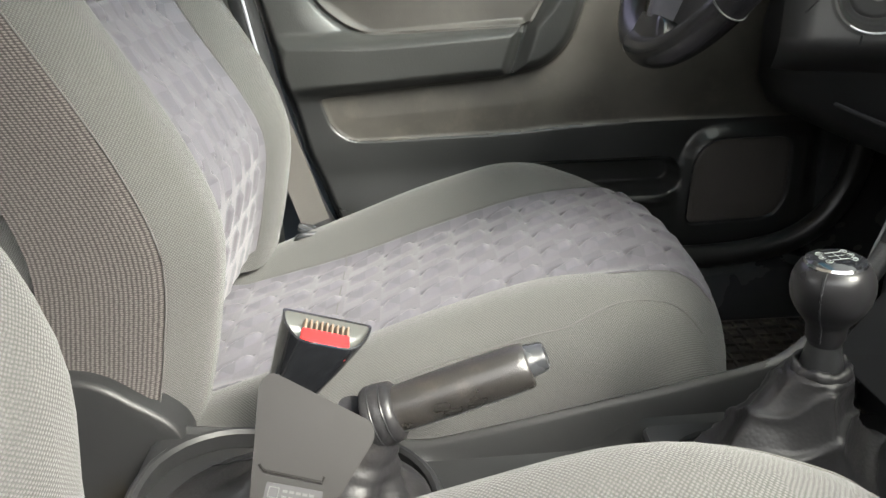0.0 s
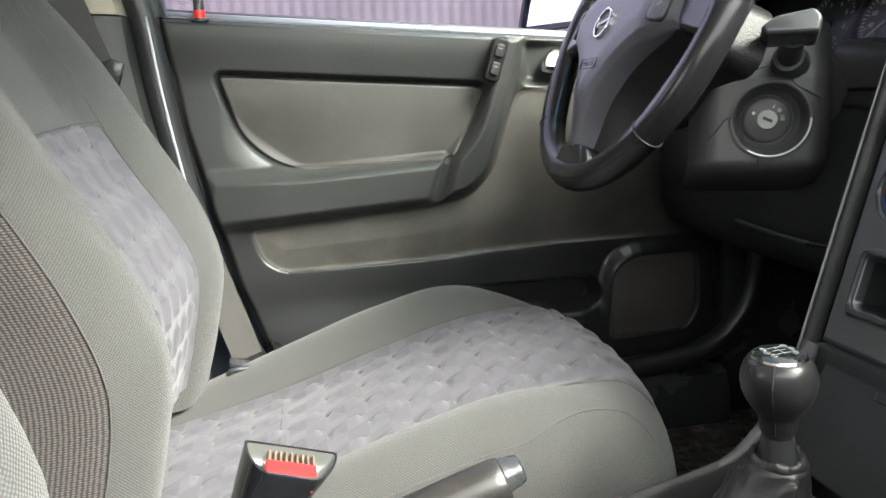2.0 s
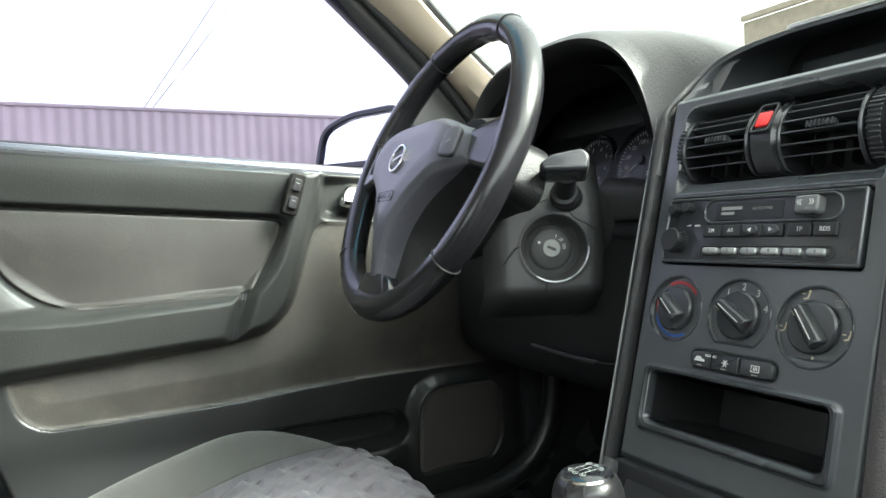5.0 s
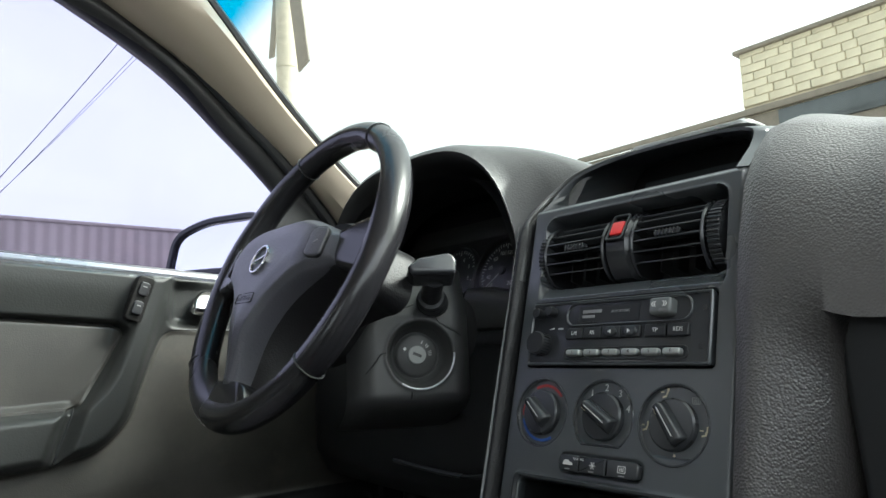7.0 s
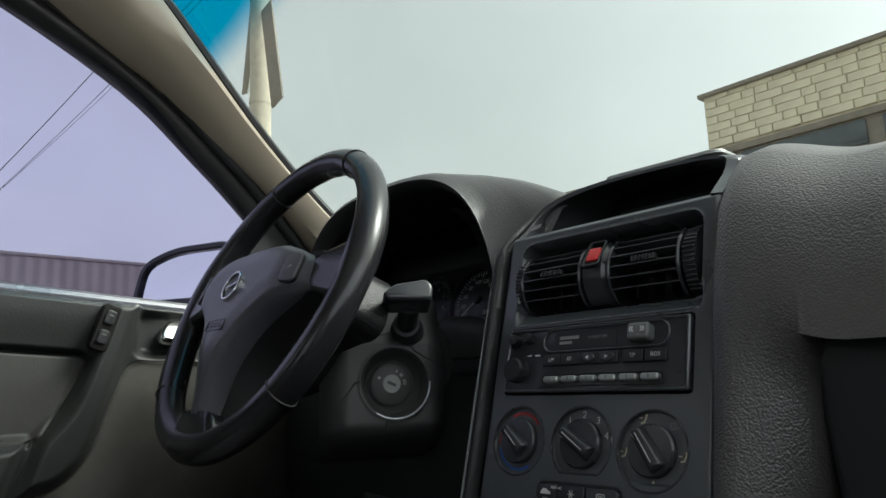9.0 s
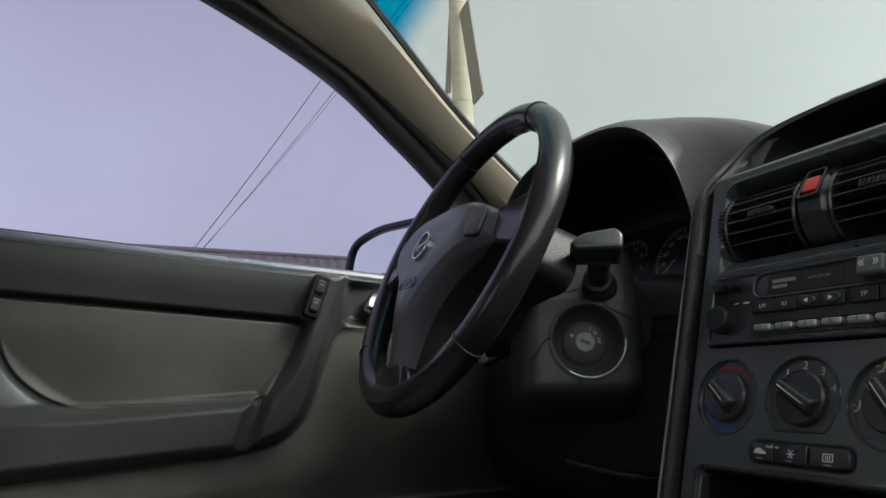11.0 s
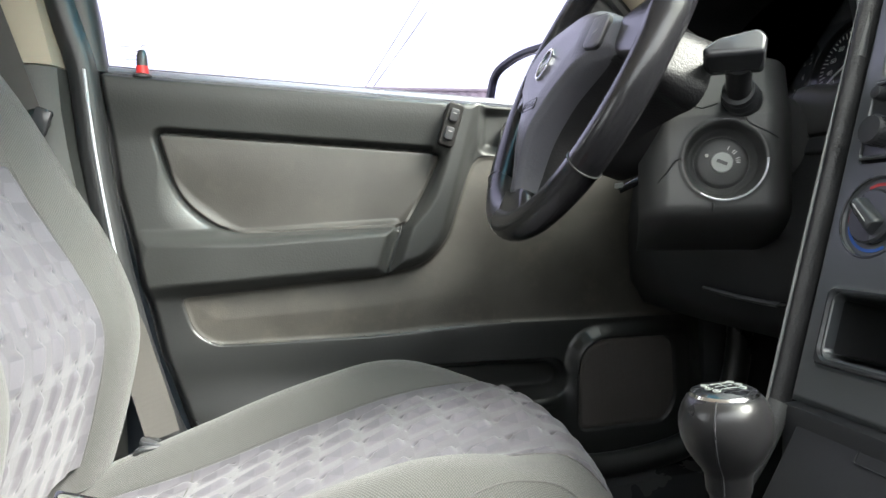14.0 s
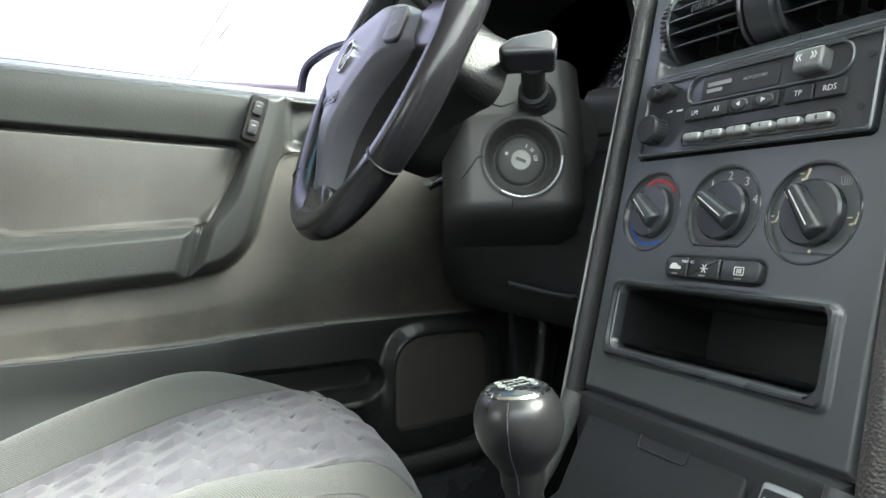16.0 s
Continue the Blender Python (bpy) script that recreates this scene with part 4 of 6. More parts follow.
def make_seat(label, bd=0.0, fine=1.0):
    st = thing("car_seat", label, "car seat", "front seats", at=(0.05, SC, 0.03))
    rings = []
    for x in list(np.linspace(-0.27, 0.31, 26)) + list(0.325 + 0.080 * np.sin(np.linspace(0.0, 1.5707, 14))):
        ys = np.concatenate([np.linspace(SC - 0.248, SC - 0.20, 9), np.linspace(SC - 0.19, SC + 0.19, 29), np.linspace(SC + 0.20, SC + 0.248, 9)])
        top = [(float(bow(x, y)), y, float(cushion_z(np.array(x), np.array(y))) - 0.018 * (abs(y - SC) < 0.134 and x < 0.372)) for y in ys]
        zl = top[0][2]
        zr = top[-1][2]
        fx = float(bow(x, SC + 0.25)) - 0.010 * float(smooth(0.32, 0.40, x))
        tk = 0.030 * float(smooth(0.22, 0.40, x))
        side_r = [(fx, SC + 0.250, zr - 0.03), (fx - 0.4 * tk, SC + 0.250, 0.24), (fx - 1.6 * tk, SC + 0.242, 0.13)]
        side_l = [(fx - 1.6 * tk, SC - 0.242, 0.13), (fx - 0.4 * tk, SC - 0.250, 0.24), (fx, SC - 0.250, zl - 0.03)]
        rings.append(top + side_r + side_l)
    part("cushion", loftuv(rings), SEATCLOTH, st, "plain grey woven cushion", 70)
    xs_ = np.linspace(-0.255, 0.385, int(430 * fine))
    ys_ = np.linspace(SC - 0.140, SC + 0.140, int(300 * fine))

    def place(X, Y):
        e = np.minimum(np.abs(Y - SC + 0.140), np.abs(Y - SC - 0.140))
        return bow(X, Y), Y, cushion_z(X, Y) + 0.0030 + (1 - 0.4 * smooth(0.33, 0.37, X)) * smooth(0.001, 0.014, e) * crease(Y, X) - 0.005 * smooth(0.005, 0, e) - 0.004 * smooth(0.378, 0.385, X)
    b = relief(xs_, ys_, place)
    swap_uv(b)
    part("cushion_insert", b, FACET, st, "violet-grey cloth with tucked trapezoids", 70)
    part("cross_seam", tube([(-0.055, y, float(cushion_z(np.array(-0.055), np.array(y))) + 0.003) for y in np.linspace(SC - 0.138, SC + 0.138, 20)], 0.0008, 6), SEAM, st, "sunken cross seam")
    for s in (-1, 1):
        part("piping", tube([(float(bow(x, SC + s * 0.14)), SC + s * 0.140, float(cushion_z(np.array(x), np.array(SC + s * 0.14))) + 0.0012) for x in np.linspace(-0.16, 0.38, 40)], 0.0005, 6), SEAM, st, "stitched seam")
    # stitched edge along the flanks, just under the rounded shoulder
    for s in (-1, 1):
        q = []
        for x in np.linspace(0.02, 0.375, 40):
            yq = SC + s * (0.237 - 0.034 * float(smooth(0.18, 0.375, x)))
            q.append((float(bow(x, yq)), yq, float(cushion_z(np.array(x), np.array(yq))) + 0.0004))
        part("edge_seam", tube(q, 0.0008, 6), SEAM, st, "stitched edge seam")
    # backrest
    rings = []
    for z in np.concatenate([np.linspace(0.30, 0.95, 34), 0.95 + 0.09 * np.sin(np.linspace(0.15, 1.5707, 9))]):
        k = float(np.interp(z, [0.3, 0.6, 0.8, 0.95, 1.04], [1.0, 1.0, 0.93, 0.80, 0.62]))
        rel = np.concatenate([np.linspace(-0.248, -0.20, 9), np.linspace(-0.19, 0.19, 29), np.linspace(0.20, 0.248, 9)]) * k
        fr = [(float(back_x(np.array(SC + q), np.array(z))) - 0.018 * (abs(q) < 0.137 and z < 0.665), SC + q, z) for q in rel]
        th = float(np.interp(z, [0.3, 0.6, 1.04], [0.15, 0.14, 0.05]))
        xb = float(spline(z, BZ, BX)) - 0.052
        fr += [(xb - 0.03, SC + 0.252 * k, z), (xb - th * 0.55, SC + 0.252 * k, z), (xb - th * 0.85, SC + 0.235 * k, z), (xb - th, SC + 0.19 * k, z), (xb - th, SC - 0.19 * k, z), (xb - th * 0.85, SC - 0.235 * k, z), (xb - th * 0.55, SC - 0.252 * k, z), (xb - 0.03, SC - 0.252 * k, z)]
        rings.append(fr)
    part("backrest", loftuv(rings), SEATCLOTH, st, "plain grey woven backrest", 70)
    zs_ = np.linspace(0.335, 0.705, int(280 * fine))

    def bplace(Z, Y):
        Z = 0.335 + (Z - 0.335) * (0.683 + 0.05 * (Y - SC) - 0.335) / 0.37
        e = np.minimum(np.abs(Y - SC + 0.142), np.abs(Y - SC - 0.142))
        return back_x(Y, Z) + 0.0030 + (0.95 - 0.45 * smooth(0.46, 0.36, Z)) * smooth(0.001, 0.014, e) * crease(Y, Z) - 0.005 * smooth(0.005, 0, e) - 0.004 * smooth(0.676, 0.681, Z - 0.05 * (Y - SC)), Y, Z
    b = relief(zs_, np.linspace(SC - 0.142, SC + 0.142, int(300 * fine)), bplace)
    swap_uv(b)
    part("backrest_insert", b, FACET, st, "violet-grey cloth with tucked trapezoids", 70)
    part("upper_seam", tube([(float(back_x(np.array(y), np.array(0.684 + 0.05 * (y - SC)))) + 0.0015, y, 0.684 + 0.05 * (y - SC)) for y in np.linspace(SC - 0.142, SC + 0.142, 24)], 0.0009, 6), SEAM, st, "stitched seam")
    for s in (-1, 1):
        part("piping", tube([(float(back_x(np.array(SC + s * 0.142), np.array(z))) + 0.001, SC + s * 0.142, z) for z in np.linspace(0.34, 0.93, 40)], 0.0005, 6), SEAM, st, "stitched seam")

        def splace(Z, D):
            k = np.interp(Z, [0.3, 0.6, 0.8, 0.95, 1.04], [1.0, 1.0, 0.93, 0.80, 0.62])
            x = spline(Z, BZ, BX) - 0.034 - D
            y = SC + s * k * (0.2550 - 0.004 * smooth(0.004, 0.0, D)) + s * 0.0008 * np.sin(Z * 60) * smooth(0.5, 0.35, Z)
            return x, y, Z
        b = relief(np.linspace(0.30, 1.0, 40), np.linspace(0.0, 0.105, 12), splace)
        part("side_panel", b, SEATSIDE, st, "dark brown-grey ribbed side cloth", 70)
        part("side_seam", tube([(float(spline(z, BZ, BX)) - 0.0345, SC + s * 0.2530 * float(np.interp(z, [0.3, 0.6, 0.8, 0.95, 1.04], [1.0, 1.0, 0.93, 0.80, 0.62])), z) for z in np.linspace(0.31, 0.98, 40)], 0.0007, 6), SEAM, st, "stitched edge seam")
    # recliner cover and base
    hp = curve_pts([(-0.30, 0, 0.396), (-0.225, 0, 0.395), (-0.195, 0, 0.386), (-0.172, 0, 0.369), (-0.150, 0, 0.352), (-0.138, 0, 0.338), (-0.134, 0, 0.325)], 4)
    hp = [(q.x - 0.03, q.z - 0.002) for q in hp] + [(-0.164, 0.27), (-0.33, 0.27)]
    b = loft([[(x, y, z - dz) for x, z in hp] for y, dz in ((SC - 0.272, 0.006), (SC - 0.270, 0.002), (SC - 0.265, 0.0), (SC - 0.240, 0.0))])
    part("hinge_cover", b, CONSOLE, st, "black plastic hinge cover", 50)
    part("base", box((0.42, 0.40, 0.12), T(0.06, SC, 0.09), 0.01), BLACK, st)
    return st


def swap_uv(bm):
    uvl = bm.loops.layers.uv.active
    for f in bm.faces:
        for lp in f.loops:
            u, v = lp[uvl].uv
            lp[uvl].uv = (v, u)


make_seat("grey cloth driver's seat with a violet-grey patterned middle")
# the passenger backrest leans further back
BX = [-0.150, -0.146, -0.134] + BX[3:]
BX = [q + 0.060 - 0.06 * max(z - 0.44, 0) - 0.5 * max(z - 0.55, 0) for q, z in zip(BX, BZ)]
other = make_seat("grey cloth passenger seat with a patterned middle, beside the console", fine=0.35)
other.location = (0.05 - 0.030, SC - 0.725, 0.03 + 0.066)

# ---- centre tunnel console ----
con = thing("center_console", "black plastic console between the front seats", "console", at=(0.1, 0, 0.03))
rings = []
for x in [-0.194, -0.192, -0.188] + list(np.linspace(-0.18, 0.44, 30)):
    h = 0.284 + 0.034 * float(smooth(0.19, 0.24, x)) + 0.044 * float(smooth(0.06, -0.17, x)) - 0.006 * float(smooth(-0.186, -0.194, x))
    w = 0.110 + 0.004 * float(smooth(0.3, 0.44, x))
    top = float(np.interp(x, [-0.194, -0.188, -0.10, -0.02, 0.05, 0.123, 0.226, 0.293, 0.352, 0.396, 0.44], [0.328, 0.334, 0.324, 0.306, 0.301, 0.315, 0.337, 0.351, 0.365, 0.376, 0.397]))
    half = [(0.012, 0.03), (0.006, top - 0.03), (0.0015, top - 0.006), (-0.001, top - 0.0015), (-0.004, top), (-0.007, top - 0.002), (-0.0095, top - 0.006), (-0.0120, top - 0.6 * (top - h)), (-0.0150, h + 0.10 * (top - h)), (-0.026, h)]
    rings.append([(x, -w - a, z) for a, z in half] + [(x, -0.03, h - 0.002), (x, 0.03, h - 0.002)] + [(x, w + a, z) for a, z in reversed(half)])
part("console_body", loft(rings), CONSOLE, con, smooth=50)
part("boot_plate", frame_ring(rr(0.215, 0.156, 0.012, 6), rr(0.196, 0.128, 0.050, 6), -0.004, 0.006, T(0.340, -0.003, 0.3225), 0.0025), LIDBLACK, con, "raised plate with a rounded opening for the gear boot")
well_o = rr(0.242, 0.180, 0.078, 8)
part("brake_well", frame_ring(well_o, inset(well_o, 0.009), -0.014, 0.003, T(-0.060, 0.004, 0.3290) @ R(8, "Y"), 0.003), CONSOLE, con, "raised rim round the handbrake boot")

part("tunnel", box((0.36, 0.20, 0.22), T(-0.36, 0, 0.14), 0.02), CARPET, con, "dark carpeted tunnel behind the console")
wr_ = relief(np.linspace(-0.262, -0.226, 16), np.linspace(0.072, 0.118, 16), lambda X, Y: (X, Y, 0.2525 + 0.006 * np.sin(X * 310 + Y * 140) ** 2 + 0.004 * np.sin(Y * 420 - X * 90)))
wrap = thing("wrapper", "crumpled yellow and white foil wrapper beside the console", "wrapper", at=(-0.245, 0.095, 0.25))
part("foil", wr_, WRAPPER, wrap, smooth=10)

# ashtray front under the centre stack
ME = axes((0.430, 0, 0.415), (0, -1, 0), (0.48, 0, 0.877), (-0.877, 0, 0.48))
lowp = thing("ashtray_panel", "black plastic ashtray flap under the centre stack", "ashtray", at=(0.43, 0, 0.31))
part("flap", slab(rr(0.154, 0.104, 0.004, 4, -0.020, 0.0045), -0.03, 0.002, ME, 0.003), LIDBLACK, lowp)
part("finger_grip", frame_ring(rr(0.046, 0.0120, 0.003, 4, -0.012, 0.0425), inset(rr(0.046, 0.0120, 0.003, 4, -0.012, 0.0425), 0.0012), 0.001, 0.003, ME, 0.0004), BLACK, lowp, "rounded finger grip outline")
part("side_block", slab(rr(0.052, 0.104, 0.004, 4, 0.0855, 0.0045), -0.03, 0.001, ME, 0.003), LIDBLACK, lowp)
part("socket_key", slab(rr(0.026, 0.030, 0.003, 3, 0.082, 0.033), 0.0, 0.005, ME, 0.002), SILVER, lowp, "small silver-edged key")
part("key_face", slab(rr(0.021, 0.024, 0.002, 3, 0.082, 0.032), 0.004, 0.0062, ME, 0.001), BLACK, lowp)
part("key_mark", slab(rr(0.006, 0.004, 0.0005, 2, 0.077, 0.037), 0.006, 0.0065, ME), INK, lowp)
part("back", box((0.10, 0.23, 0.16), T(0.50, 0, 0.39), 0.005), BLACK, lowp)
for s in (1, -1):
    c = curve_pts([(0.452, s * 0.1160, 0.468), (0.436, s * 0.1155, 0.436), (0.420, s * 0.1145, 0.410), (0.402, s * 0.1120, 0.390), (0.372, s * 0.1085, 0.3670), (0.335, s * 0.1065, 0.3540)], 6)
    part("side_rim", tube(c, [0.0095 - 0.0055 * (k / (len(c) - 1)) ** 1.1 for k in range(len(c))], 12), DASHTOP, lowp, "curved padded side rim")

# ---- handbrake ----
hb = thing("handbrake", "worn black handbrake lever with a wrinkled leather boot", "handbrake", at=(-0.03, 0.01, 0.30))
pa, pb = Vector((0.026, 0.012, 0.404)), Vector((0.124, 0.010, 0.438))
dd = (pb - pa).normalized()
gp = [pa + (pb - pa) * t for t in (-0.05, 0.0, 0.08, 0.22, 0.42, 0.62, 0.80, 0.92, 0.985, 1.0, 1.003)]
part("grip", tube(gp, [0.0165, 0.0169, 0.0173, 0.0176, 0.0178, 0.0178, 0.0176, 0.0172, 0.0162, 0.0148, 0.0105], 24, flat=1.02), GRIP, hb, "worn leather-grained grip", 50)
part("grip_seam", tube([pa + (pb - pa) * t + Vector((0.004, -0.0142 - 0.0008 * math.sin(math.pi * t), -0.0098)) for t in np.linspace(0.02, 0.93, 14)], 0.0006, 6), SEAL, hb, "stitched seam along the grip")
part("button", tube([pb + Vector((-0.001, 0, 0.0030)) + dd * q for q in (-0.004, 0.002, 0.003, 0.009, 0.0125, 0.0140, 0.0143)], [0.0128, 0.0128, 0.0120, 0.0116, 0.0104, 0.0075, 0.003], 20, flat=0.95), SATIN, hb, "black release button")
cuff = []
for t, r_ in ((0.0, 0.0215), (0.10, 0.0232), (0.24, 0.0236), (0.30, 0.0230), (0.36, 0.0235), (0.55, 0.0232), (0.66, 0.0222), (0.72, 0.0226), (0.90, 0.0220), (1.0, 0.0190)):
    cuff.append((pa - dd * (0.024 * (1 - t) - 0.003), r_))
part("cuff", tube([q[0] for q in cuff], [q[1] for q in cuff], 28), BOOT, hb, "stitched leather cuff", 60)
for t in (0.30, 0.66):
    part("cuff_seam", tube([pa - dd * (0.024 * (1 - t) - 0.003) + (0.0232 if t < 0.5 else 0.0224) * (Vector((0, 1, 0)) * math.cos(q) + Vector((0, 1, 0)).cross(dd) * math.sin(q)) for q in np.linspace(0, 2 * math.pi, 28, endpoint=False)], 0.0007, 6, closed=True), SEAL, hb, "thread of the cuff")
rings = []
base_c, top_c = Vector((-0.060, 0.005, 0.322)), pa - dd * 0.020
for i in range(31):
    t = i / 30
    c = base_c.lerp(top_c, t ** 0.95) + Vector((0, 0, -0.012 * math.sin(math.pi * t)))
    a, b = 0.088 * (1 - t) ** 1.5 + 0.0225, 0.056 * (1 - t) ** 1.5 + 0.0225
    # gathered rolls under the cuff, long folds below them
    up_ = float(smooth(0.45, 0.85, t)) * float(smooth(1.0, 0.93, t))
    rg = []
    for j in range(56):
        an = 2 * math.pi * j / 56
        roll = 0.035 * up_ * math.sin(t * 46 + 1.1 * math.sin(an) + 0.8 * math.sin(2 * an))
        k = math.sin(math.pi * t)
        fold = 0.10 * k * (abs(math.sin(an * 2.5 + 1.6 * t + 0.7)) ** 0.7 - 0.6) + 0.05 * k * math.sin(an * 7 - 5 * t)
        wv = 1 + roll + fold
        rg.append((c.x + a * math.cos(an) * wv, c.y + b * math.sin(an) * wv, c.z - 0.014 * t * math.cos(an) + 0.004 * k * math.sin(an * 3 + t * 9)))
    rings.append(rg)
part("boot", loft(rings), BOOT, hb, "creased black leather boot", 80)
for j in (21, 35):
    part("boot_seam", tube([Vector(rings[i][j]) + Vector((0, 0, 0.0008)) for i in range(1, 24)], 0.0008, 6), SEAL, hb, "raised seam of the boot")


# ---- belt buckles ----
def mouth(w, d, dx=0.0, k=0.0):
    """A buckle's section: straight behind, bowed in front."""
    w, d = w / 2 - k, d / 2 - k
    return roundpoly([(dx - w, d), (dx - w * 0.93, d * 0.1), (dx - w * 0.62, -d), (dx + w * 0.62, -d), (dx + w * 0.93, d * 0.1), (dx + w, d)], [0.003, 0.006, 0.010, 0.010, 0.006, 0.003], 3)


bk = thing("belt_buckle", "black belt buckle with a red release button between seat and console", "belt buckle", "belt buckles", at=(-0.03, 0.06, 0.33))
mb = facing((-0.030, 0.062, 0.434), (0.20, -0.22, 0.95), (-0.05, 1, 0)) @ R(8, "Y") @ Matrix.Diagonal((1.22, 1.15, 1.1, 1))
secs = [(-0.110, 0.026, 0.015), (-0.075, 0.030, 0.018), (-0.040, 0.041, 0.022), (-0.015, 0.051, 0.026), (0.0, 0.056, 0.028), (0.010, 0.059, 0.029), (0.0125, 0.059, 0.029)]
part("shell", loft([[(x, y, z) for x, y in mouth(w, d, -0.42 * (0.059 - w))] for z, w, d in secs] + [[(x, y, 0.0128) for x, y in mouth(0.059, 0.029, 0, 0.0014)], [(x, y, 0.004) for x, y in mouth(0.059, 0.029, 0, 0.0026)]], mb, cap1=False), GLOSSBLACK, bk, "glossy black tapered shell", 50)
part("mouth_lining", loft([[(x, y, z) for x, y in mouth(0.059, 0.029, 0, k)] for z, k in ((0.0122, 0.0016), (0.008, 0.0028), (0.003, 0.0055), (0.000, 0.009))], mb, cap0=False), MOUTH, bk, "pale worn mouth", 60)
part("release_button", slab(rr(0.031, 0.013, 0.0015, 3, 0.0, -0.0062), 0.000, 0.0120, mb, 0.001), RED, bk, "bright red release button")
for k in range(9):
    part("slot_rib", box((0.0013, 0.0095, 0.004), mb @ T(-0.0135 + k * 0.0034, 0.0055, 0.0088) @ R(14, "Y")), BRONZE, bk)

bk = thing("belt_buckle", "black belt buckle seen from behind with a moulded label", "belt buckle", "belt buckles", at=(-0.03, -0.04, 0.33))
mp_ = facing((-0.027, -0.042, 0.427), (0.16, -0.785, 0.60))
back_p = roundpoly([(-0.0205, 0.039), (0.0360, -0.002), (0.0352, -0.008), (0.003, -0.044), (-0.006, -0.085), (-0.050, -0.085), (-0.0390, -0.043), (-0.0240, 0.035)], [0.003, 0.003, 0.003, 0.006, 0.004, 0.004, 0.02, 0.003], 3)
part("shell", slab(back_p, -0.020, 0.0, mp_, 0.0052, 5), BUCKLE, bk, "black flat-backed shell", 50)
part("ridge", tube([mp_ @ Vector(q) for q in ((-0.0340, -0.012, 0.0), (-0.0316, -0.0165, 0.0006), (0.0030, -0.0305, 0.0006), (0.0050, -0.0275, 0.0))], 0.0011, 6), BUCKLE, bk, "moulded ridge")
ml = mp_ @ T(-0.0175, -0.0395, 0.0) @ R(-21)
part("label", slab(rr(0.036, 0.021, 0.001, 2), -0.0005, 0.0006, ml), BLACK, bk, "black moulded label")
part("stamp", frame_ring(rr(0.0070, 0.0070, 0.0006, 2, -0.0125, 0.005), rr(0.0056, 0.0056, 0.0005, 2, -0.0125, 0.005), 0.0005, 0.0010, ml, 0.0001), FAINTINK, bk)
for k in range(3):
    for j in range(5 - k):
        part("label_bar", box((0.0031, 0.0016, 0.0003), ml @ T(-0.0055 + 0.0042 * j, 0.0068 - 0.0036 * k, 0.0007)), FAINTINK, bk)

# ---- gear lever ----
gl_ = thing("gear_lever", "black gear lever with a round knob and leather boot", "gear lever", at=(0.33, 0.0, 0.31))
MG = axes((0.333, 0.0, 0.435), (1, 0, 0.06), (0, 1, 0), (-0.06, 0, 1)) @ T(0, 0, 0.0815) @ Matrix.Diagonal((0.9, 0.9, 0.9, 1)) @ T(0, 0, -0.0815)
prof = [(0.0, 0.006), (0.0120, 0.006), (0.0132, 0.010), (0.0145, 0.013), (0.0150, 0.023), (0.0168, 0.027), (0.0205, 0.032), (0.0250, 0.039), (0.0283, 0.047), (0.0295, 0.055), (0.0291, 0.062), (0.0270, 0.069), (0.0238, 0.0745), (0.0205, 0.0765)]
part("knob", lathe(prof + [(0.0, 0.0765)], 40, MG), KNOBSKIN, gl_, "smooth black leather knob", 50)
part("knob_seam", tube([MG @ Vector((-0.02 * 0.7 * (r / 0.02), -0.714 * r, z)) for r, z in [(q[0] + 0.0003, q[1]) for q in prof[3:]]], 0.0007, 6), BLACK, gl_)
cap = part("shift_cap", lathe([(0.0208, 0.0755), (0.0208, 0.0780), (0.017, 0.0800), (0.009, 0.0812), (0.0, 0.0815)], 36, MG), GLOSSBLACK, gl_, "glossy black cap with the shift pattern")
part("cap_ring", lathe([(0.0214, 0.0748), (0.0219, 0.0765), (0.0208, 0.0782)], 36, MG), CHROME, gl_, "bright ring")
MC = MG @ T(0, 0, 0.0815) @ R(-90)
for dx in (-0.0062, 0.0, 0.0062):
    part("gate_line", box((0.0004, 0.012, 0.0005), MC @ T(dx, 0, -0.0002)), CAPINK, cap)
part("gate_line", box((0.0128, 0.0004, 0.0005), MC @ T(0, 0, -0.0002)), CAPINK, cap)
for k, (dx, dy) in enumerate(((-0.0072, 0.0092), (-0.0072, -0.0092), (0, 0.0105), (0, -0.0105), (0.0072, 0.0092), (0.0072, -0.0092))):
    part("gear_mark", join(frame_ring(ring(0.0026, 16), ring(0.00235, 16), -0.0012, -0.0002, MC @ T(dx, dy), 0.0001), text_bm("12345R"[k], 0.0031, MC @ T(dx, dy, -0.0003), 0.0001)), CAPINK, cap)
part("stem", lathe([(0.0, -0.035), (0.018, -0.035), (0.0160, -0.012), (0.0135, 0.000), (0.0122, 0.008)], 24, MG), SEAL, gl_, "conical black stem")
rings = []
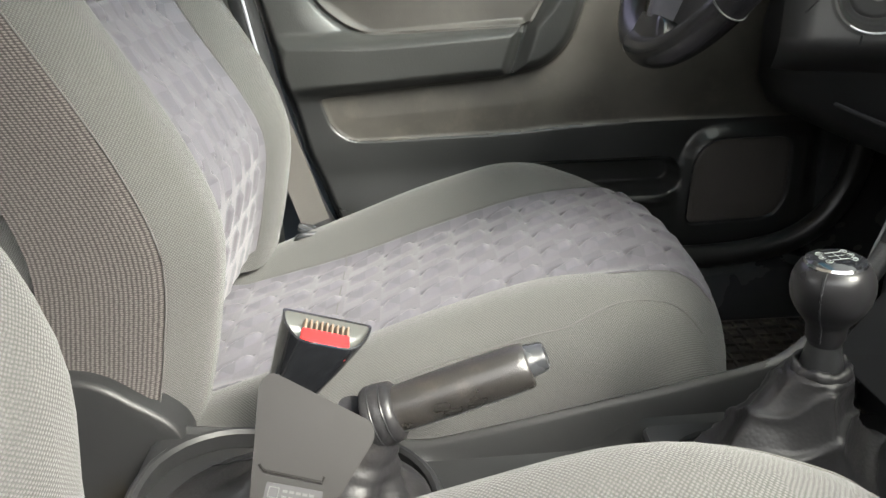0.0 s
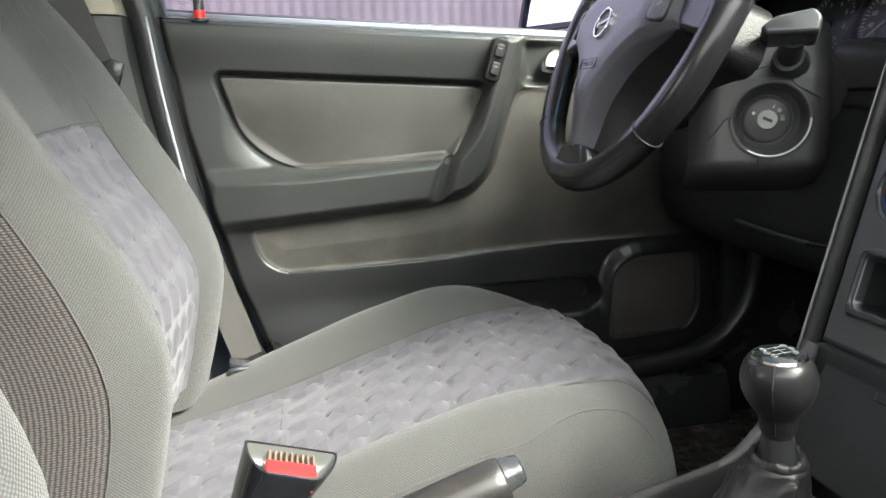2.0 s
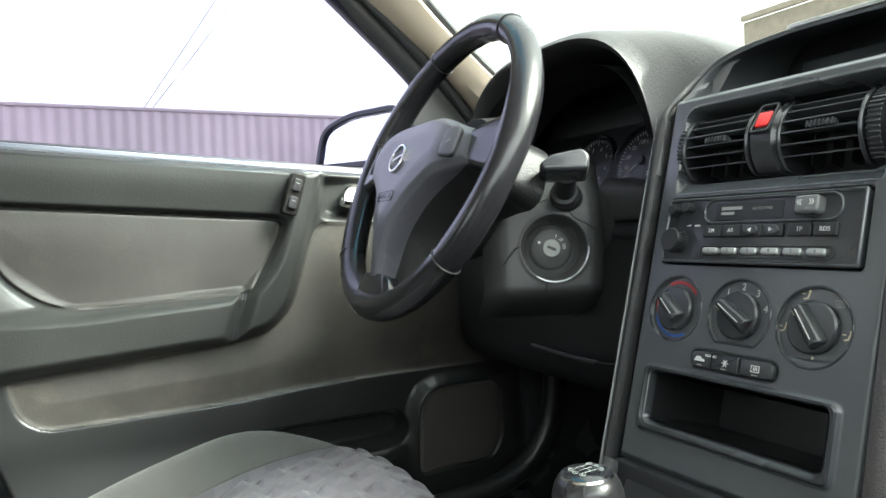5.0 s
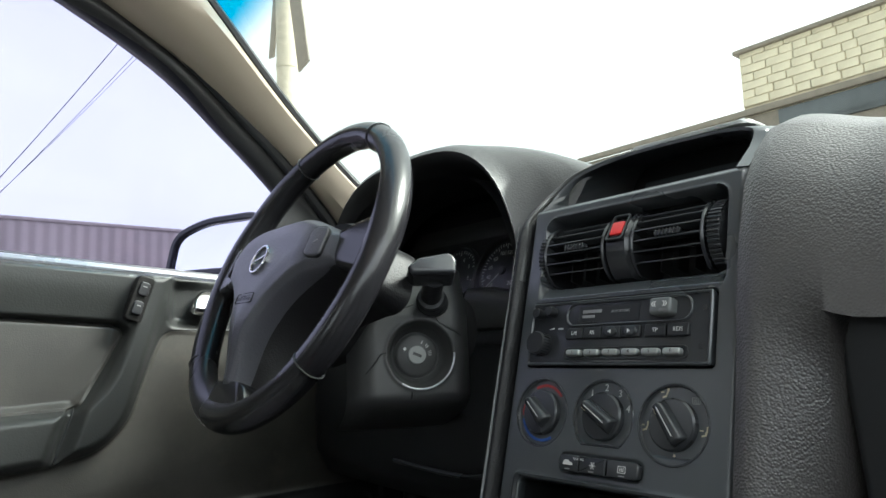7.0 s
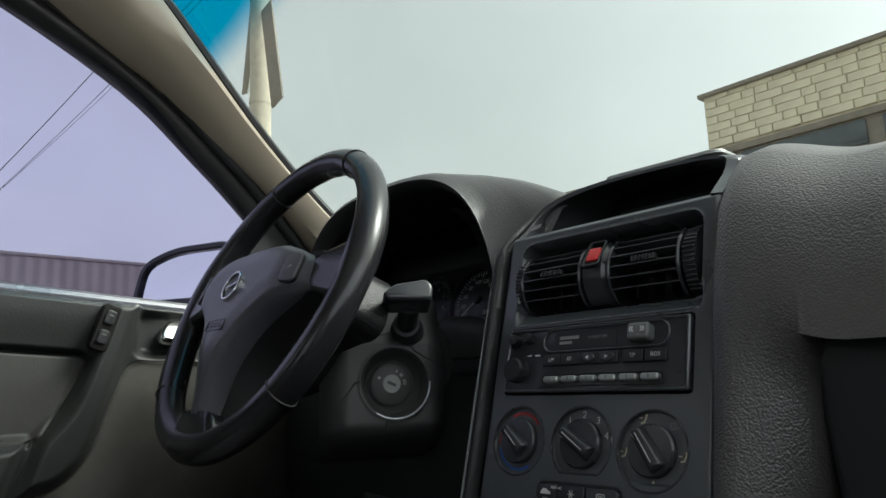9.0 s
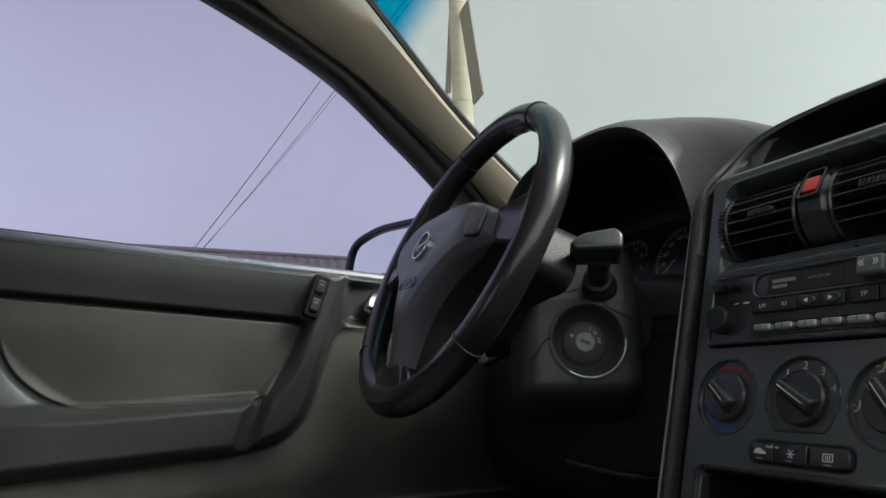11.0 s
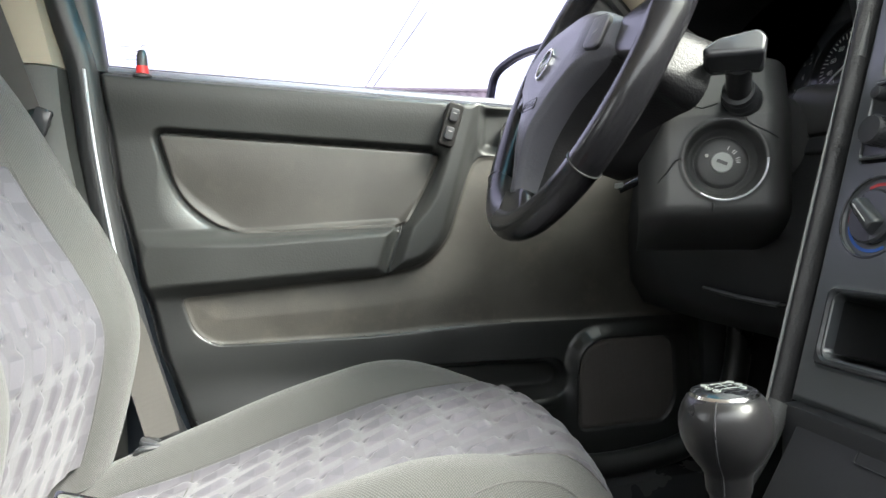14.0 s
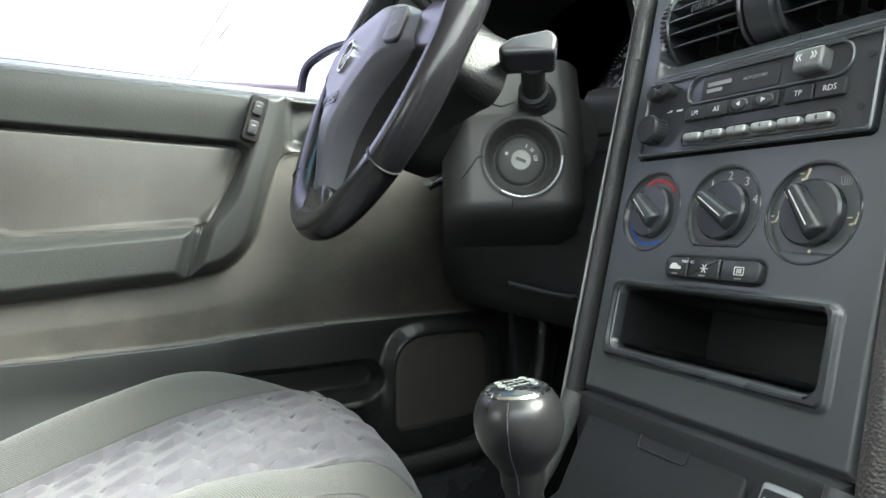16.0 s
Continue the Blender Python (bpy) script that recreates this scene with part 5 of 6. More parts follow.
for i in range(37):
    t = i / 36
    c = Vector((0.334, -0.002, 0.326)).lerp(MG @ Vector((0, 0, -0.016)), t ** 0.9) + Vector((-0.010 * math.sin(math.pi * t), 0, 0))
    a, b = 0.068 * (1 - t) ** 1.6 + 0.0225, 0.040 * (1 - t) ** 1.6 + 0.0225
    if i == 36:
        a, b = 0.0195, 0.0195
    k = float(smooth(0.0, 0.25, t)) * float(smooth(1.0, 0.86, t))
    rg = []
    for j in range(90):
        an = 2 * math.pi * j / 90
        # sharp ridges that run down and twist, with hollows between them
        ph = an * 5 + 2.2 * t + 0.9 * math.sin(2 * an + 3 * t)
        ridge = (1 - abs(math.sin(ph / 2))) ** 1.6
        cross = (1 - abs(math.sin(an * 1.5 - 9 * t + 0.6))) ** 3
        wv = 1 + k * (0.20 * ridge - 0.10 + 0.09 * cross * math.sin(math.pi * t))
        rg.append((c.x + a * math.cos(an) * wv, c.y + b * math.sin(an) * wv, c.z + k * (0.004 * math.sin(an * 3 + t * 8) + 0.004 * cross)))
    rings.append(rg)
part("boot", loft(rings), BOOT, gl_, "wrinkled black leather boot", 80)
rings = []
for k, (dz, r0) in enumerate(((-0.0200, 0.0225), (-0.0165, 0.0235), (-0.0120, 0.0225), (-0.0095, 0.0200), (-0.0100, 0.0180), (-0.0140, 0.0172))):
    rings.append([MG @ Vector(((r0 + 0.0006 * math.sin(6 * q + k) + 0.0005 * math.sin(17 * q)) * math.cos(q), (r0 + 0.0006 * math.sin(6 * q + k)) * math.sin(q), dz + 0.0012 * math.sin(5 * q) + 0.0007 * math.sin(13 * q))) for q in np.linspace(0, 2 * math.pi, 56, endpoint=False)])
part("boot_cuff", loft(rings), BOOT, gl_, "frayed stitched cuff", 80)

# ---- rubber mat ----
fm = thing("floor_mat", "black rubber floor mat with a raised grid, dusty", "floor mat", at=(0.62, 0.40, 0.112))
part("sheet", slab(rr(0.60, 0.50, 0.04, 5), 0.0, 0.006, T(0.63, 0.400, 0.112), 0.003), RUBBER, fm)
bm = bmesh.new()
for i in range(24):
    bm = join(bm, box((0.0045, 0.46, 0.006), T(0.36 + i * 0.0235, 0.400, 0.120)))
for j in range(20):
    bm = join(bm, box((0.56, 0.0045, 0.006), T(0.63, 0.178 + j * 0.0235, 0.1203)))
tagged(part("ribs", bm, RUBBER, fm), kind="stuff")

# ---- dashboard ----
MS = axes((0.505, 0, 0.652), (0, -1, 0), (0.2489, 0, 0.9685), (-0.9685, 0, 0.2489))  # the stack's face: right, up, out
dash = thing("dashboard", "dark leather-grained dashboard with a hooded instrument panel", "dashboard", at=(0.7, 0, 0.45))
P_TOP = [(1.00, 0.79), (0.96, 0.845), (0.88, 0.864), (0.77, 0.872), (0.69, 0.872)]


def prof_at(y):
    """The dashboard's outline, forward to back and down, at y (passenger's side)."""
    k = float(smooth(-0.174, -0.196, y))   # 0: beside the stack, 1: glove box side
    roll = min(1.0, max(0.0, (-y - 0.122) / 0.056)) ** 1.8   # the edge rolls forward to the lid
    e = float(smooth(-0.130, -0.118, y)) * 0.004   # rounds off towards the stack
    drop = 0.02 * float(smooth(-0.5, -0.72, y)) + 0.022 * float(smooth(-0.125, -0.21, y))
    back = [(0.625, 0.866), (0.584, 0.850), (0.553, 0.824), (0.531, 0.795), (0.513, 0.745), (0.504, 0.708)]
    low_a = [(0.501, 0.690), (0.494, 0.655), (0.482, 0.600), (0.468, 0.540), (0.453, 0.470), (0.448, 0.445), (0.60, 0.43)]
    low_b = [(0.524, 0.716), (0.552, 0.712), (0.590, 0.640), (0.586, 0.560), (0.590, 0.490), (0.62, 0.455), (0.66, 0.43)]
    low_a = [(x + (max(x, 0.521) - x) * roll, z) for x, z in low_a]
    low = [((1 - k) * a[0] + k * b[0], (1 - k) * a[1] + k * b[1]) for a, b in zip(low_a, low_b)]
    pts = [(x, z) for x, z in P_TOP] + [(x + e, z) for x, z in back] + [(x + e, z) for x, z in low] + [(1.0, 0.43)]
    tuck = 1.0 if y > -0.118 else 0.0   # slips behind the fascia
    return [(x + 0.035 * tuck, y, z - drop * (x < 0.95) - 0.012 * tuck) for x, z in pts]


ys = [-0.110, -0.1178, -0.1182, -0.120, -0.124, -0.130, -0.138, -0.148, -0.158, -0.164, -0.170, -0.173, -0.176, -0.179, -0.182, -0.185, -0.188, -0.192, -0.198, -0.21, -0.30, -0.40, -0.50, -0.60, -0.70]
b = loft([prof_at(y) for y in ys])
part("passenger_pad", b, DASH, dash, "leather-grained passenger pad", 60)
# the part over and beside the instruments
rings = []
for y in (0.119, 0.15, 0.25, 0.35, 0.45, 0.55, 0.62, 0.70):
    d = 0.03 * float(smooth(0.58, 0.72, y))
    rings.append([(1.00, y, 0.79), (0.96, y, 0.845), (0.88, y, 0.862), (0.76, y, 0.866 - d), (0.70, y, 0.862 - d), (0.675, y, 0.85 - d), (0.67, y, 0.83), (0.68, y, 0.72), (0.72, y, 0.70), (1.0, y, 0.70)])
part("driver_top", loft(rings), DASHTOP, dash, "grained top over the instruments", 60)
part("middle_top", loft([[(1.00, y, 0.79), (0.96, y, 0.845), (0.88, y, 0.862), (0.74, y, 0.866), (0.725, y, 0.84), (0.725, y, 0.45), (1.0, y, 0.45)] for y in (-0.121, 0.121)]), DASH, dash)


def arch(a, top, base, n=36, ex=2.7, c=0.345):
    """A flat-sided arch, from its right foot over to its left."""
    out = []
    for i in range(n + 1):
        an = math.pi * i / n
        cs, sn = math.cos(an), math.sin(an)
        out.append((c - a * math.copysign(abs(cs) ** (0.58 if cs > 0 else 2 / ex), cs) * (1.06 if cs > 0 and a < 0.2 else 1), base + (top - base) * abs(sn) ** (2 / ex)))
    return out


rings = []
for x, a, top in ((0.67, 0.190, 0.890), (0.60, 0.190, 0.900), (0.555, 0.191, 0.907), (0.538, 0.194, 0.911), (0.533, 0.199, 0.916), (0.538, 0.206, 0.922), (0.552, 0.212, 0.927), (0.570, 0.214, 0.9285), (0.585, 0.2155, 0.929), (0.60, 0.216, 0.928), (0.63, 0.216, 0.925), (0.66, 0.216, 0.920), (0.74, 0.216, 0.898), (0.82, 0.216, 0.870), (0.88, 0.216, 0.845)):
    sl = 0.10
    k = float(smooth(0.536, 0.585, x)) if a > 0.2 else 0.0
    lift = float(smooth(0.545, 0.60, x))
    rg = []
    for i, (y, z) in enumerate(arch(a, top, 0.70)):
        an = math.pi * i / 36
        # the outer skin slopes gently down to the centre stack
        if an < math.pi / 2:
            y2, z2 = 0.345 - (0.226 + 0.042 * lift) * math.cos(an) ** 0.8, 0.80 + 0.058 * lift + (top - 0.80 - 0.058 * lift) * math.sin(an) ** (0.50 + 1.4 * lift)
        else:
            y2, z2 = y, z
        rg.append((x + sl * (0.90 - z) * 0.5, (1 - k) * y + k * y2, (1 - k) * z + k * z2))
    rings.append(rg)
part("hood", loft(rings, close=False), DASHTOP, dash, "grained hood over the instruments", 60)
part("hood_lining", loft([[(x, y, z) for y, z in arch(0.189, 0.888, 0.69)] for x in (0.545, 0.672)], close=False), BLACK, dash)
# padded border beside the stack, on the driver's side
rings = []
for z in np.linspace(0.448, 0.850, 30):
    xf = 0.505 + (z - 0.652) * 0.257 - 0.004
    o = 0.048 * float(smooth(0.785, 0.870, z))
    rings.append([(xf + 0.02 + o, 0.1195, z), (xf + 0.002 + o, 0.1195, z), (xf - 0.004 + o, 0.1225, z), (xf - 0.005 + o, 0.1255, z), (xf - 0.002 + o, 0.1300, z), (xf + 0.008 + o, 0.1340, z), (xf + 0.04 + o, 0.138, z), (xf + 0.14, 0.150, z), (xf + 0.14, 0.1195, z)])
part("stack_border", loft(rings), BORDER, dash, "padded border of the centre stack", 60)
part("border_line", tube([(0.505 + (z - 0.652) * 0.257 - 0.0070, 0.1305, z) for z in np.linspace(0.452, 0.80, 30)], [0.0014 * min(1.0, (30 - i) / 14) for i in range(30)], 6), DIMINK, dash, "worn pale edge line")
bead = [(0.505 + (z - 0.652) * 0.257 - 0.001, 0.1235, z) for z in np.linspace(0.74, 0.805, 6)] + [(0.553, 0.1165, 0.818), (0.571, 0.1110, 0.835), (0.585, 0.0950, 0.8525), (0.592, 0.0660, 0.8610), (0.594, 0.020, 0.8645)]
bead = curve_pts(bead, 4)
part("border_bead", tube(bead, [0.0050 - 0.0035 * i / (len(bead) - 1) for i in range(len(bead))], 10), DASHTOP, dash, "rounded edge that sweeps from the border into the visor", 60)
# knee panel
rings = []
for y in np.linspace(0.150, 0.70, 12):
    bow = 0.02 * math.sin(math.pi * (y - 0.15) / 0.55)
    rings.append([(0.70, y, 0.735), (0.640 - bow, y, 0.735), (0.622 - bow, y, 0.722), (0.612 - bow, y, 0.68), (0.600 - bow, y, 0.60), (0.602 - bow, y, 0.515), (0.625 - bow, y, 0.475), (0.66, y, 0.47), (0.80, y, 0.52), (0.80, y, 0.735)])
part("knee_panel", loft(rings), LIDBLACK, dash, "black knee panel", 60)
part("knee_edge", tube(curve_pts([(0.585, 0.16, 0.535), (0.575, 0.28, 0.520), (0.570, 0.42, 0.525)], 8), 0.003, 8), SATIN, dash)
part("lower_filler", box((0.30, 0.26, 0.40), T(0.68, 0.0, 0.25), 0.01), CARPET, dash)

lid = part("glove_lid", slab(roundpoly([(0.200, -0.14), (0.60, -0.14), (0.60, 0.118), (0.176, 0.122), (0.178, 0.08)], [0.03, 0.02, 0.02, 0.012, 0.05], 5), -0.05, 0.0, axes((0.522, 0, 0.577), (0, -1, 0), (0.06, 0, 0.998), (-0.998, 0, 0.06)), 0.006), LIDBLACK, dash, "smooth black glove box lid")

# instrument cluster
clu = thing("instrument_cluster", "black instrument cluster with white-marked round dials", "instrument cluster", at=(0.64, 0.345, 0.72))
MI = axes((0.650, 0.335, 0.768), (0, -1, 0), (0.34, 0, 0.94), (-0.94, 0, 0.34))
part("face", slab(rr(0.36, 0.21, 0.03, 5, 0.0, 0.018), -0.02, 0.0, MI), BLACK, clu)
part("lens", slab(rr(0.36, 0.21, 0.03, 5, 0.0, 0.018), 0.022, 0.023, MI), CLUSTERGLASS, clu, "clear lens").visible_shadow = False
part("sill", slab(rr(0.37, 0.022, 0.008, 4, 0, -0.094), -0.02, 0.02, MI, 0.006), BLACK, clu, "grey lower ledge")
part("ledge", loft([[(0.650, y, 0.690), (0.606, y, 0.690), (0.600, y, 0.698), (0.602, y, 0.728 + d), (0.607, y, 0.737 + d), (0.616, y, 0.740 + d), (0.650, y, 0.742 + d)] for y, d in ((0.142, 0.0), (0.20, 0.0), (0.235, 0.001), (0.262, 0.006), (0.280, 0.010), (0.30, 0.011))]), SHROUD, clu, "moulded ledge under the dials", 50)
for cx, cy, r, nums in ((0.060, 0.004, 0.045, ["20", "40", "60", "80", "100", "120", "140", "160", "180", "200"]), (-0.036, 0.004, 0.045, ["0", "1", "2", "3", "4", "5", "6", "7"]), (0.142, -0.012, 0.030, ["90"]), (-0.120, -0.012, 0.032, ["1"])):
    g = part("gauge", slab(ring(r, 40, cx=cx, cy=cy), 0, 0.002, MI), SATIN, clu, "round dial")
    part("gauge_rim", frame_ring(ring(r + 0.003, 40, cx=cx, cy=cy), ring(r, 40, cx=cx, cy=cy), 0, 0.010, MI, 0.001), BLACK, g)
    bm = bmesh.new()
    k = len(nums) * 4
    for i in range(k + 1):
        an = radians(225 - 270 * i / k)
        ln = 0.008 if i % 4 == 0 else 0.0045
        bm = join(bm, box((ln, 0.0011, 0.0003), MI @ T(cx, cy) @ R(math.degrees(an)) @ T(r - 0.004 - ln / 2, 0, 0.0022)))
    part("scale", bm, INK, g, "white scale marks")
    for i, s in enumerate(nums):
        an = radians(225 - 270 * (i + (0 if len(nums) > 1 else 0.5)) / max(len(nums) - 1, 1))
        part("numeral", text_bm(s, 0.0085, MI @ T(cx + (r - 0.018) * math.cos(an), cy + (r - 0.018) * math.sin(an), 0.0022), 0.0001), INK, g)
    part("needle", box((r * 0.85, 0.0018, 0.001), MI @ T(cx, cy, 0.004) @ R(222) @ T(r * 0.36, 0)), INK, g)
    part("needle_hub", slab(ring(0.006, 16, cx=cx, cy=cy), 0.002, 0.006, MI, 0.001), BLACK, g)

# ---- centre stack ----
stack = thing("center_stack", "dark grey centre stack panel with vents, dials and a bin", "center stack", at=(0.505, 0, 0.45))
VENT = rr(0.196, 0.072, 0.012, 5, 0.0035, 0.1180)
RADH = rr(0.1945, 0.0625, 0.003, 3, -0.0005, 0.0332)
BIN_O = rr(0.192, 0.0605, 0.006, 4, -0.001, -0.1255)
BIN_I = rr(0.174, 0.0455, 0.005, 4, -0.001, -0.1238)
DIALS = ((-0.0735, -0.0403, 0.0300), (-0.0035, -0.0405, 0.0305), (0.0645, -0.0430, 0.0305))
STRIP = rr(0.084, 0.0150, 0.006, 4, -0.002, -0.0818)


def stack_h(U, V):
    h = np.zeros_like(U)
    h = h + 0.0015 * smooth(0.004, 0.0, sdf(U, V, VENT)) * smooth(-0.001, 0.001, sdf(U, V, VENT))
    # a slanting ledge under the vents
    h = h - 0.011 * np.clip((V - 0.0690) / 0.0130, 0, 1) * smooth(0.100, 0.096, np.abs(U - 0.0035)) * smooth(0.088, 0.083, V)
    h = h + (-0.050 - h) * smooth(0.0012, -0.0016, sdf(U, V, VENT))
    h = h + (-0.012 - h) * smooth(0.0008, -0.0008, sdf(U, V, RADH))
    h = h + 0.0035 * smooth(0.0015, -0.0015, sdf(U, V, BIN_O))
    h = h - 0.0025 * smooth(0.003, -0.003, sdf(U, V, BIN_I) - 0.0035)
    h = h + (-0.100 - h) * smooth(0.0015, -0.0015, sdf(U, V, BIN_I))
    for cx, cy, r in DIALS:
        d = np.hypot(U - cx, V - cy) - r
        if r == 0.0305:
            d = np.maximum(d, (cy - V) - 0.0245)
        h = h - 0.0045 * smooth(0.0010, -0.0016, d)
    h = h - 0.002 * smooth(0.0010, -0.0010, sdf(U, V, STRIP) - 0.0008)
    e = np.minimum(0.1165 - np.abs(U), np.minimum(V + 0.187, 0.168 - V))
    return h - 0.004 * smooth(0.005, 0.0, e)


def stack_place(U, V):
    P = np.stack([U, V, stack_h(U, V), np.ones_like(U)])
    W = np.tensordot(np.array(MS), P, 1)
    return W[0], W[1], W[2]


part("fascia", relief(np.linspace(-0.1165, 0.1165, 200), np.linspace(-0.187, 0.168, 300), stack_place), PANEL, stack, "dark grey moulded fascia", 60)
# deep bin behind its opening
part("bin", loft([[(x, y, z) for x, y in inset(BIN_I, 0.0022)] for z in (-0.096, -0.004)], MS, cap1=False), SEAL, stack, "open black storage bin")
part("bin_rim", frame_ring(inset(BIN_O, 0.001), inset(BIN_I, -0.003), 0.0, 0.0048, MS, 0.0018), SATIN, stack, "glossy bin rim")

# vents: two rounded drums with a switch block between them
VC, VW, VR = 0.1170, -0.030, 0.0345


def drum(rad, a0=-62, a1=62, n=14):
    """The drum's section: (up, out) along its rounded front."""
    return [(VC + rad * math.sin(radians(a0 + (a1 - a0) * i / n)), VW + rad * math.cos(radians(a0 + (a1 - a0) * i / n))) for i in range(n + 1)]


def drum_plate(u0, u1, rad, lip=0.0012):
    """A plate with a rounded front, u0 to u1 across, its edges softened."""
    rings_ = []
    for u, r_ in ((u0, rad - lip), (u0 + lip, rad), (u1 - lip, rad), (u1, rad - lip)):
        sec = drum(r_)
        rings_.append([(u, v, w) for v, w in sec] + [(u, sec[-1][0] - 0.002, -0.046), (u, sec[0][0] + 0.002, -0.046)])
    return loft(rings_, MS)


for s, u0, u1 in ((-1, -0.0885, -0.0205), (1, 0.0145, 0.0805)):
    cx, w = (u0 + u1) / 2, u1 - u0
    v = part("vent", drum_plate(u0 - 0.003, u0 + 0.0005, VR + 0.001), SATIN, stack, "rounded black air vent")
    part("cheek", drum_plate(u1 - 0.0005, u1 + 0.003, VR + 0.001), SATIN, v)
    for i, a in enumerate((50, 31, 12, -7, -26, -46)):
        o = MS @ T(cx, VC + (VR - 0.0095) * math.sin(radians(a)), VW + (VR - 0.0095) * math.cos(radians(a))) @ R(-(a * 0.55 + 4), "X")
        part("slat", box((w, 0.0016, 0.019), o, 0.0006, 2), SATIN, v)
    for i, a in enumerate((0.25, 0.5, 0.75)):
        part("vane", box((0.0012, 0.052, 0.016), MS @ T(u0 + w * a, VC, VW + 0.004)), BLACK, v)
    tab = MS @ T(cx + 0.002, VC + 0.001, VW + VR - 0.003)
    part("slider_tab", box((0.026, 0.0052, 0.007), tab, 0.0015), SATIN, v, "ribbed slider tab")
    for k in range(7):
        part("rib", box((0.0012, 0.0060, 0.0016), tab @ T(-0.0105 + k * 0.0035, 0, 0.0036), 0.0003, 1), BLACK, v)
    wx = (u0 - 0.0075) if s < 0 else (u1 + 0.0105)
    hw_ = 0.0038 if s < 0 else 0.0065
    wheel_m = MS @ T(wx, VC, VW) @ R(90, "Y")
    part("thumbwheel", lathe([(0.0, -hw_), (VR - 0.004, -hw_), (VR - 0.0015, -hw_ + 0.0015), (VR - 0.0015, hw_ - 0.0015), (VR - 0.004, hw_), (0.0, hw_)], 48, wheel_m), BLACK, v, "ribbed thumbwheel")
    for k in range(17):
        o = MS @ T(wx, VC + (VR - 0.0013) * math.sin(radians(-56 + 7 * k)), VW + (VR - 0.0013) * math.cos(radians(-56 + 7 * k))) @ R(56 - 7 * k, "X")
        part("rib", box((hw_ * 1.7, 0.0022, 0.0022), o, 0.0006, 1), SATIN, v)
part("vent_back", box((0.194, 0.072, 0.004), MS @ T(0.0025, 0.118, -0.047)), BLACK, stack)
part("vent_lip", tube([MS @ Vector((u, 0.0690, 0.0001)) for u in np.linspace(-0.090, 0.097, 12)], 0.0007, 8), WAIST, stack, "bright lower lip of the vent opening")
hz = part("hazard_switch", drum_plate(-0.0165, 0.0105, VR + 0.0015, 0.0035), SATIN, stack, "rounded black hazard switch with a red key")


def on_drum(u, v, lift=0.0):
    a = math.asin((v - VC) / (VR + 0.0015))
    return MS @ T(u, v, VW + (VR + 0.0015) * math.cos(a) + lift) @ R(-math.degrees(a), "X")


part("key_frame", frame_ring(rr(0.0190, 0.0310, 0.003, 3), rr(0.0150, 0.0265, 0.002, 3), -0.002, 0.0012, on_drum(-0.003, 0.1305), 0.0005), BLACK, hz)
part("red_key", slab(rr(0.0135, 0.0150, 0.0015, 3), -0.003, 0.0014, on_drum(-0.003, 0.1290), 0.0008), RED, hz, "translucent red key")
part("lamp_window", slab(rr(0.0135, 0.0060, 0.001, 3), -0.003, 0.0006, on_drum(-0.003, 0.1415)), GLOSSBLACK, hz)

# display visor over the vents: its edge runs back from the fascia's corners and across
edge = curve_pts([(0.549, 0.108, 0.811), (0.560, 0.108, 0.819), (0.573, 0.105, 0.833), (0.585, 0.089, 0.8495), (0.590, 0.060, 0.8575), (0.591, 0.012, 0.861), (0.591, -0.050, 0.860), (0.591, -0.085, 0.8575), (0.588, -0.104, 0.851), (0.577, -0.107, 0.836), (0.560, -0.107, 0.821), (0.548, -0.107, 0.811)], 5)
back_e = [Vector((0.672, 0.088 - 0.180 * i / (len(edge) - 1), 0.872 - 0.045 * abs(-1 + 2 * i / (len(edge) - 1)) ** 6)) for i in range(len(edge))]
nk = [float(smooth(-0.085, -0.106, q.y)) for q in edge]
outer1 = [q + Vector((0.004 * (1 - k), 0.002 * (q.y > 0.05) - 0.010 * k, 0.0036 - 0.0020 * k)) for q, k in zip(edge, nk)]
outer2 = [Vector((0.70 + 0.02 * (q.x - 0.55), q.y * (1.03 + 0.07 * k), 0.873 - 0.004 * abs(q.y) / 0.1)) for q, k in zip(edge, nk)]
outer3 = [Vector((0.80, q.y * 1.03, 0.855)) for q in edge]
part("visor", loft([[tuple(q) for q in r] for r in (back_e, [a.lerp(b, 0.12) for a, b in zip(edge, back_e)], edge, [q + Vector((-0.0005, 0, 0.003)) for q in edge], outer1, [a.lerp(b, 0.3) + Vector((0, 0, 0.002)) for a, b in zip(outer1, outer2)], outer2, outer3)], close=False), PANEL, stack, "display visor running back from the fascia", 50)
part("display_recess", loft([[(x, -0.112, z), (x, 0.112, z)] for x, z in ((0.549, 0.810), (0.60, 0.812), (0.672, 0.818), (0.678, 0.873))], close=False), BLACK, stack, "dark display recess")
part("display", slab(rr(0.12, 0.022, 0.003, 3), 0, 0.003, facing((0.668, 0, 0.838), (-1, 0, 0.15))), SHADEGLASS, stack, "dark display pane")

# radio
radio = thing("car_radio", "black cassette car radio with silver preset keys", "radio", at=(0.51, 0, 0.655))
MR = MS @ T(-0.0005, 0.0332, 0.0)
part("body", slab(rr(0.1925, 0.0605, 0.0025, 3), -0.011, 0.0025, MR, 0.0012), SATIN, radio)
part("bezel", frame_ring(rr(0.1925, 0.0605, 0.0025, 3), rr(0.1875, 0.0555, 0.002, 3), 0.002, 0.0045, MR, 0.001), PANEL, radio, "thin raised bezel")
MRu = MR @ T(0, -0.0332, 0.0026)
well = part("tape_well", frame_ring(rr(0.131, 0.0225, 0.010, 5, 0.0135, 0.0500), rr(0.128, 0.0195, 0.009, 5, 0.0135, 0.0500), 0, 0.002, MRu, 0.0006), PANEL, radio, "satin edge of the cassette slot")
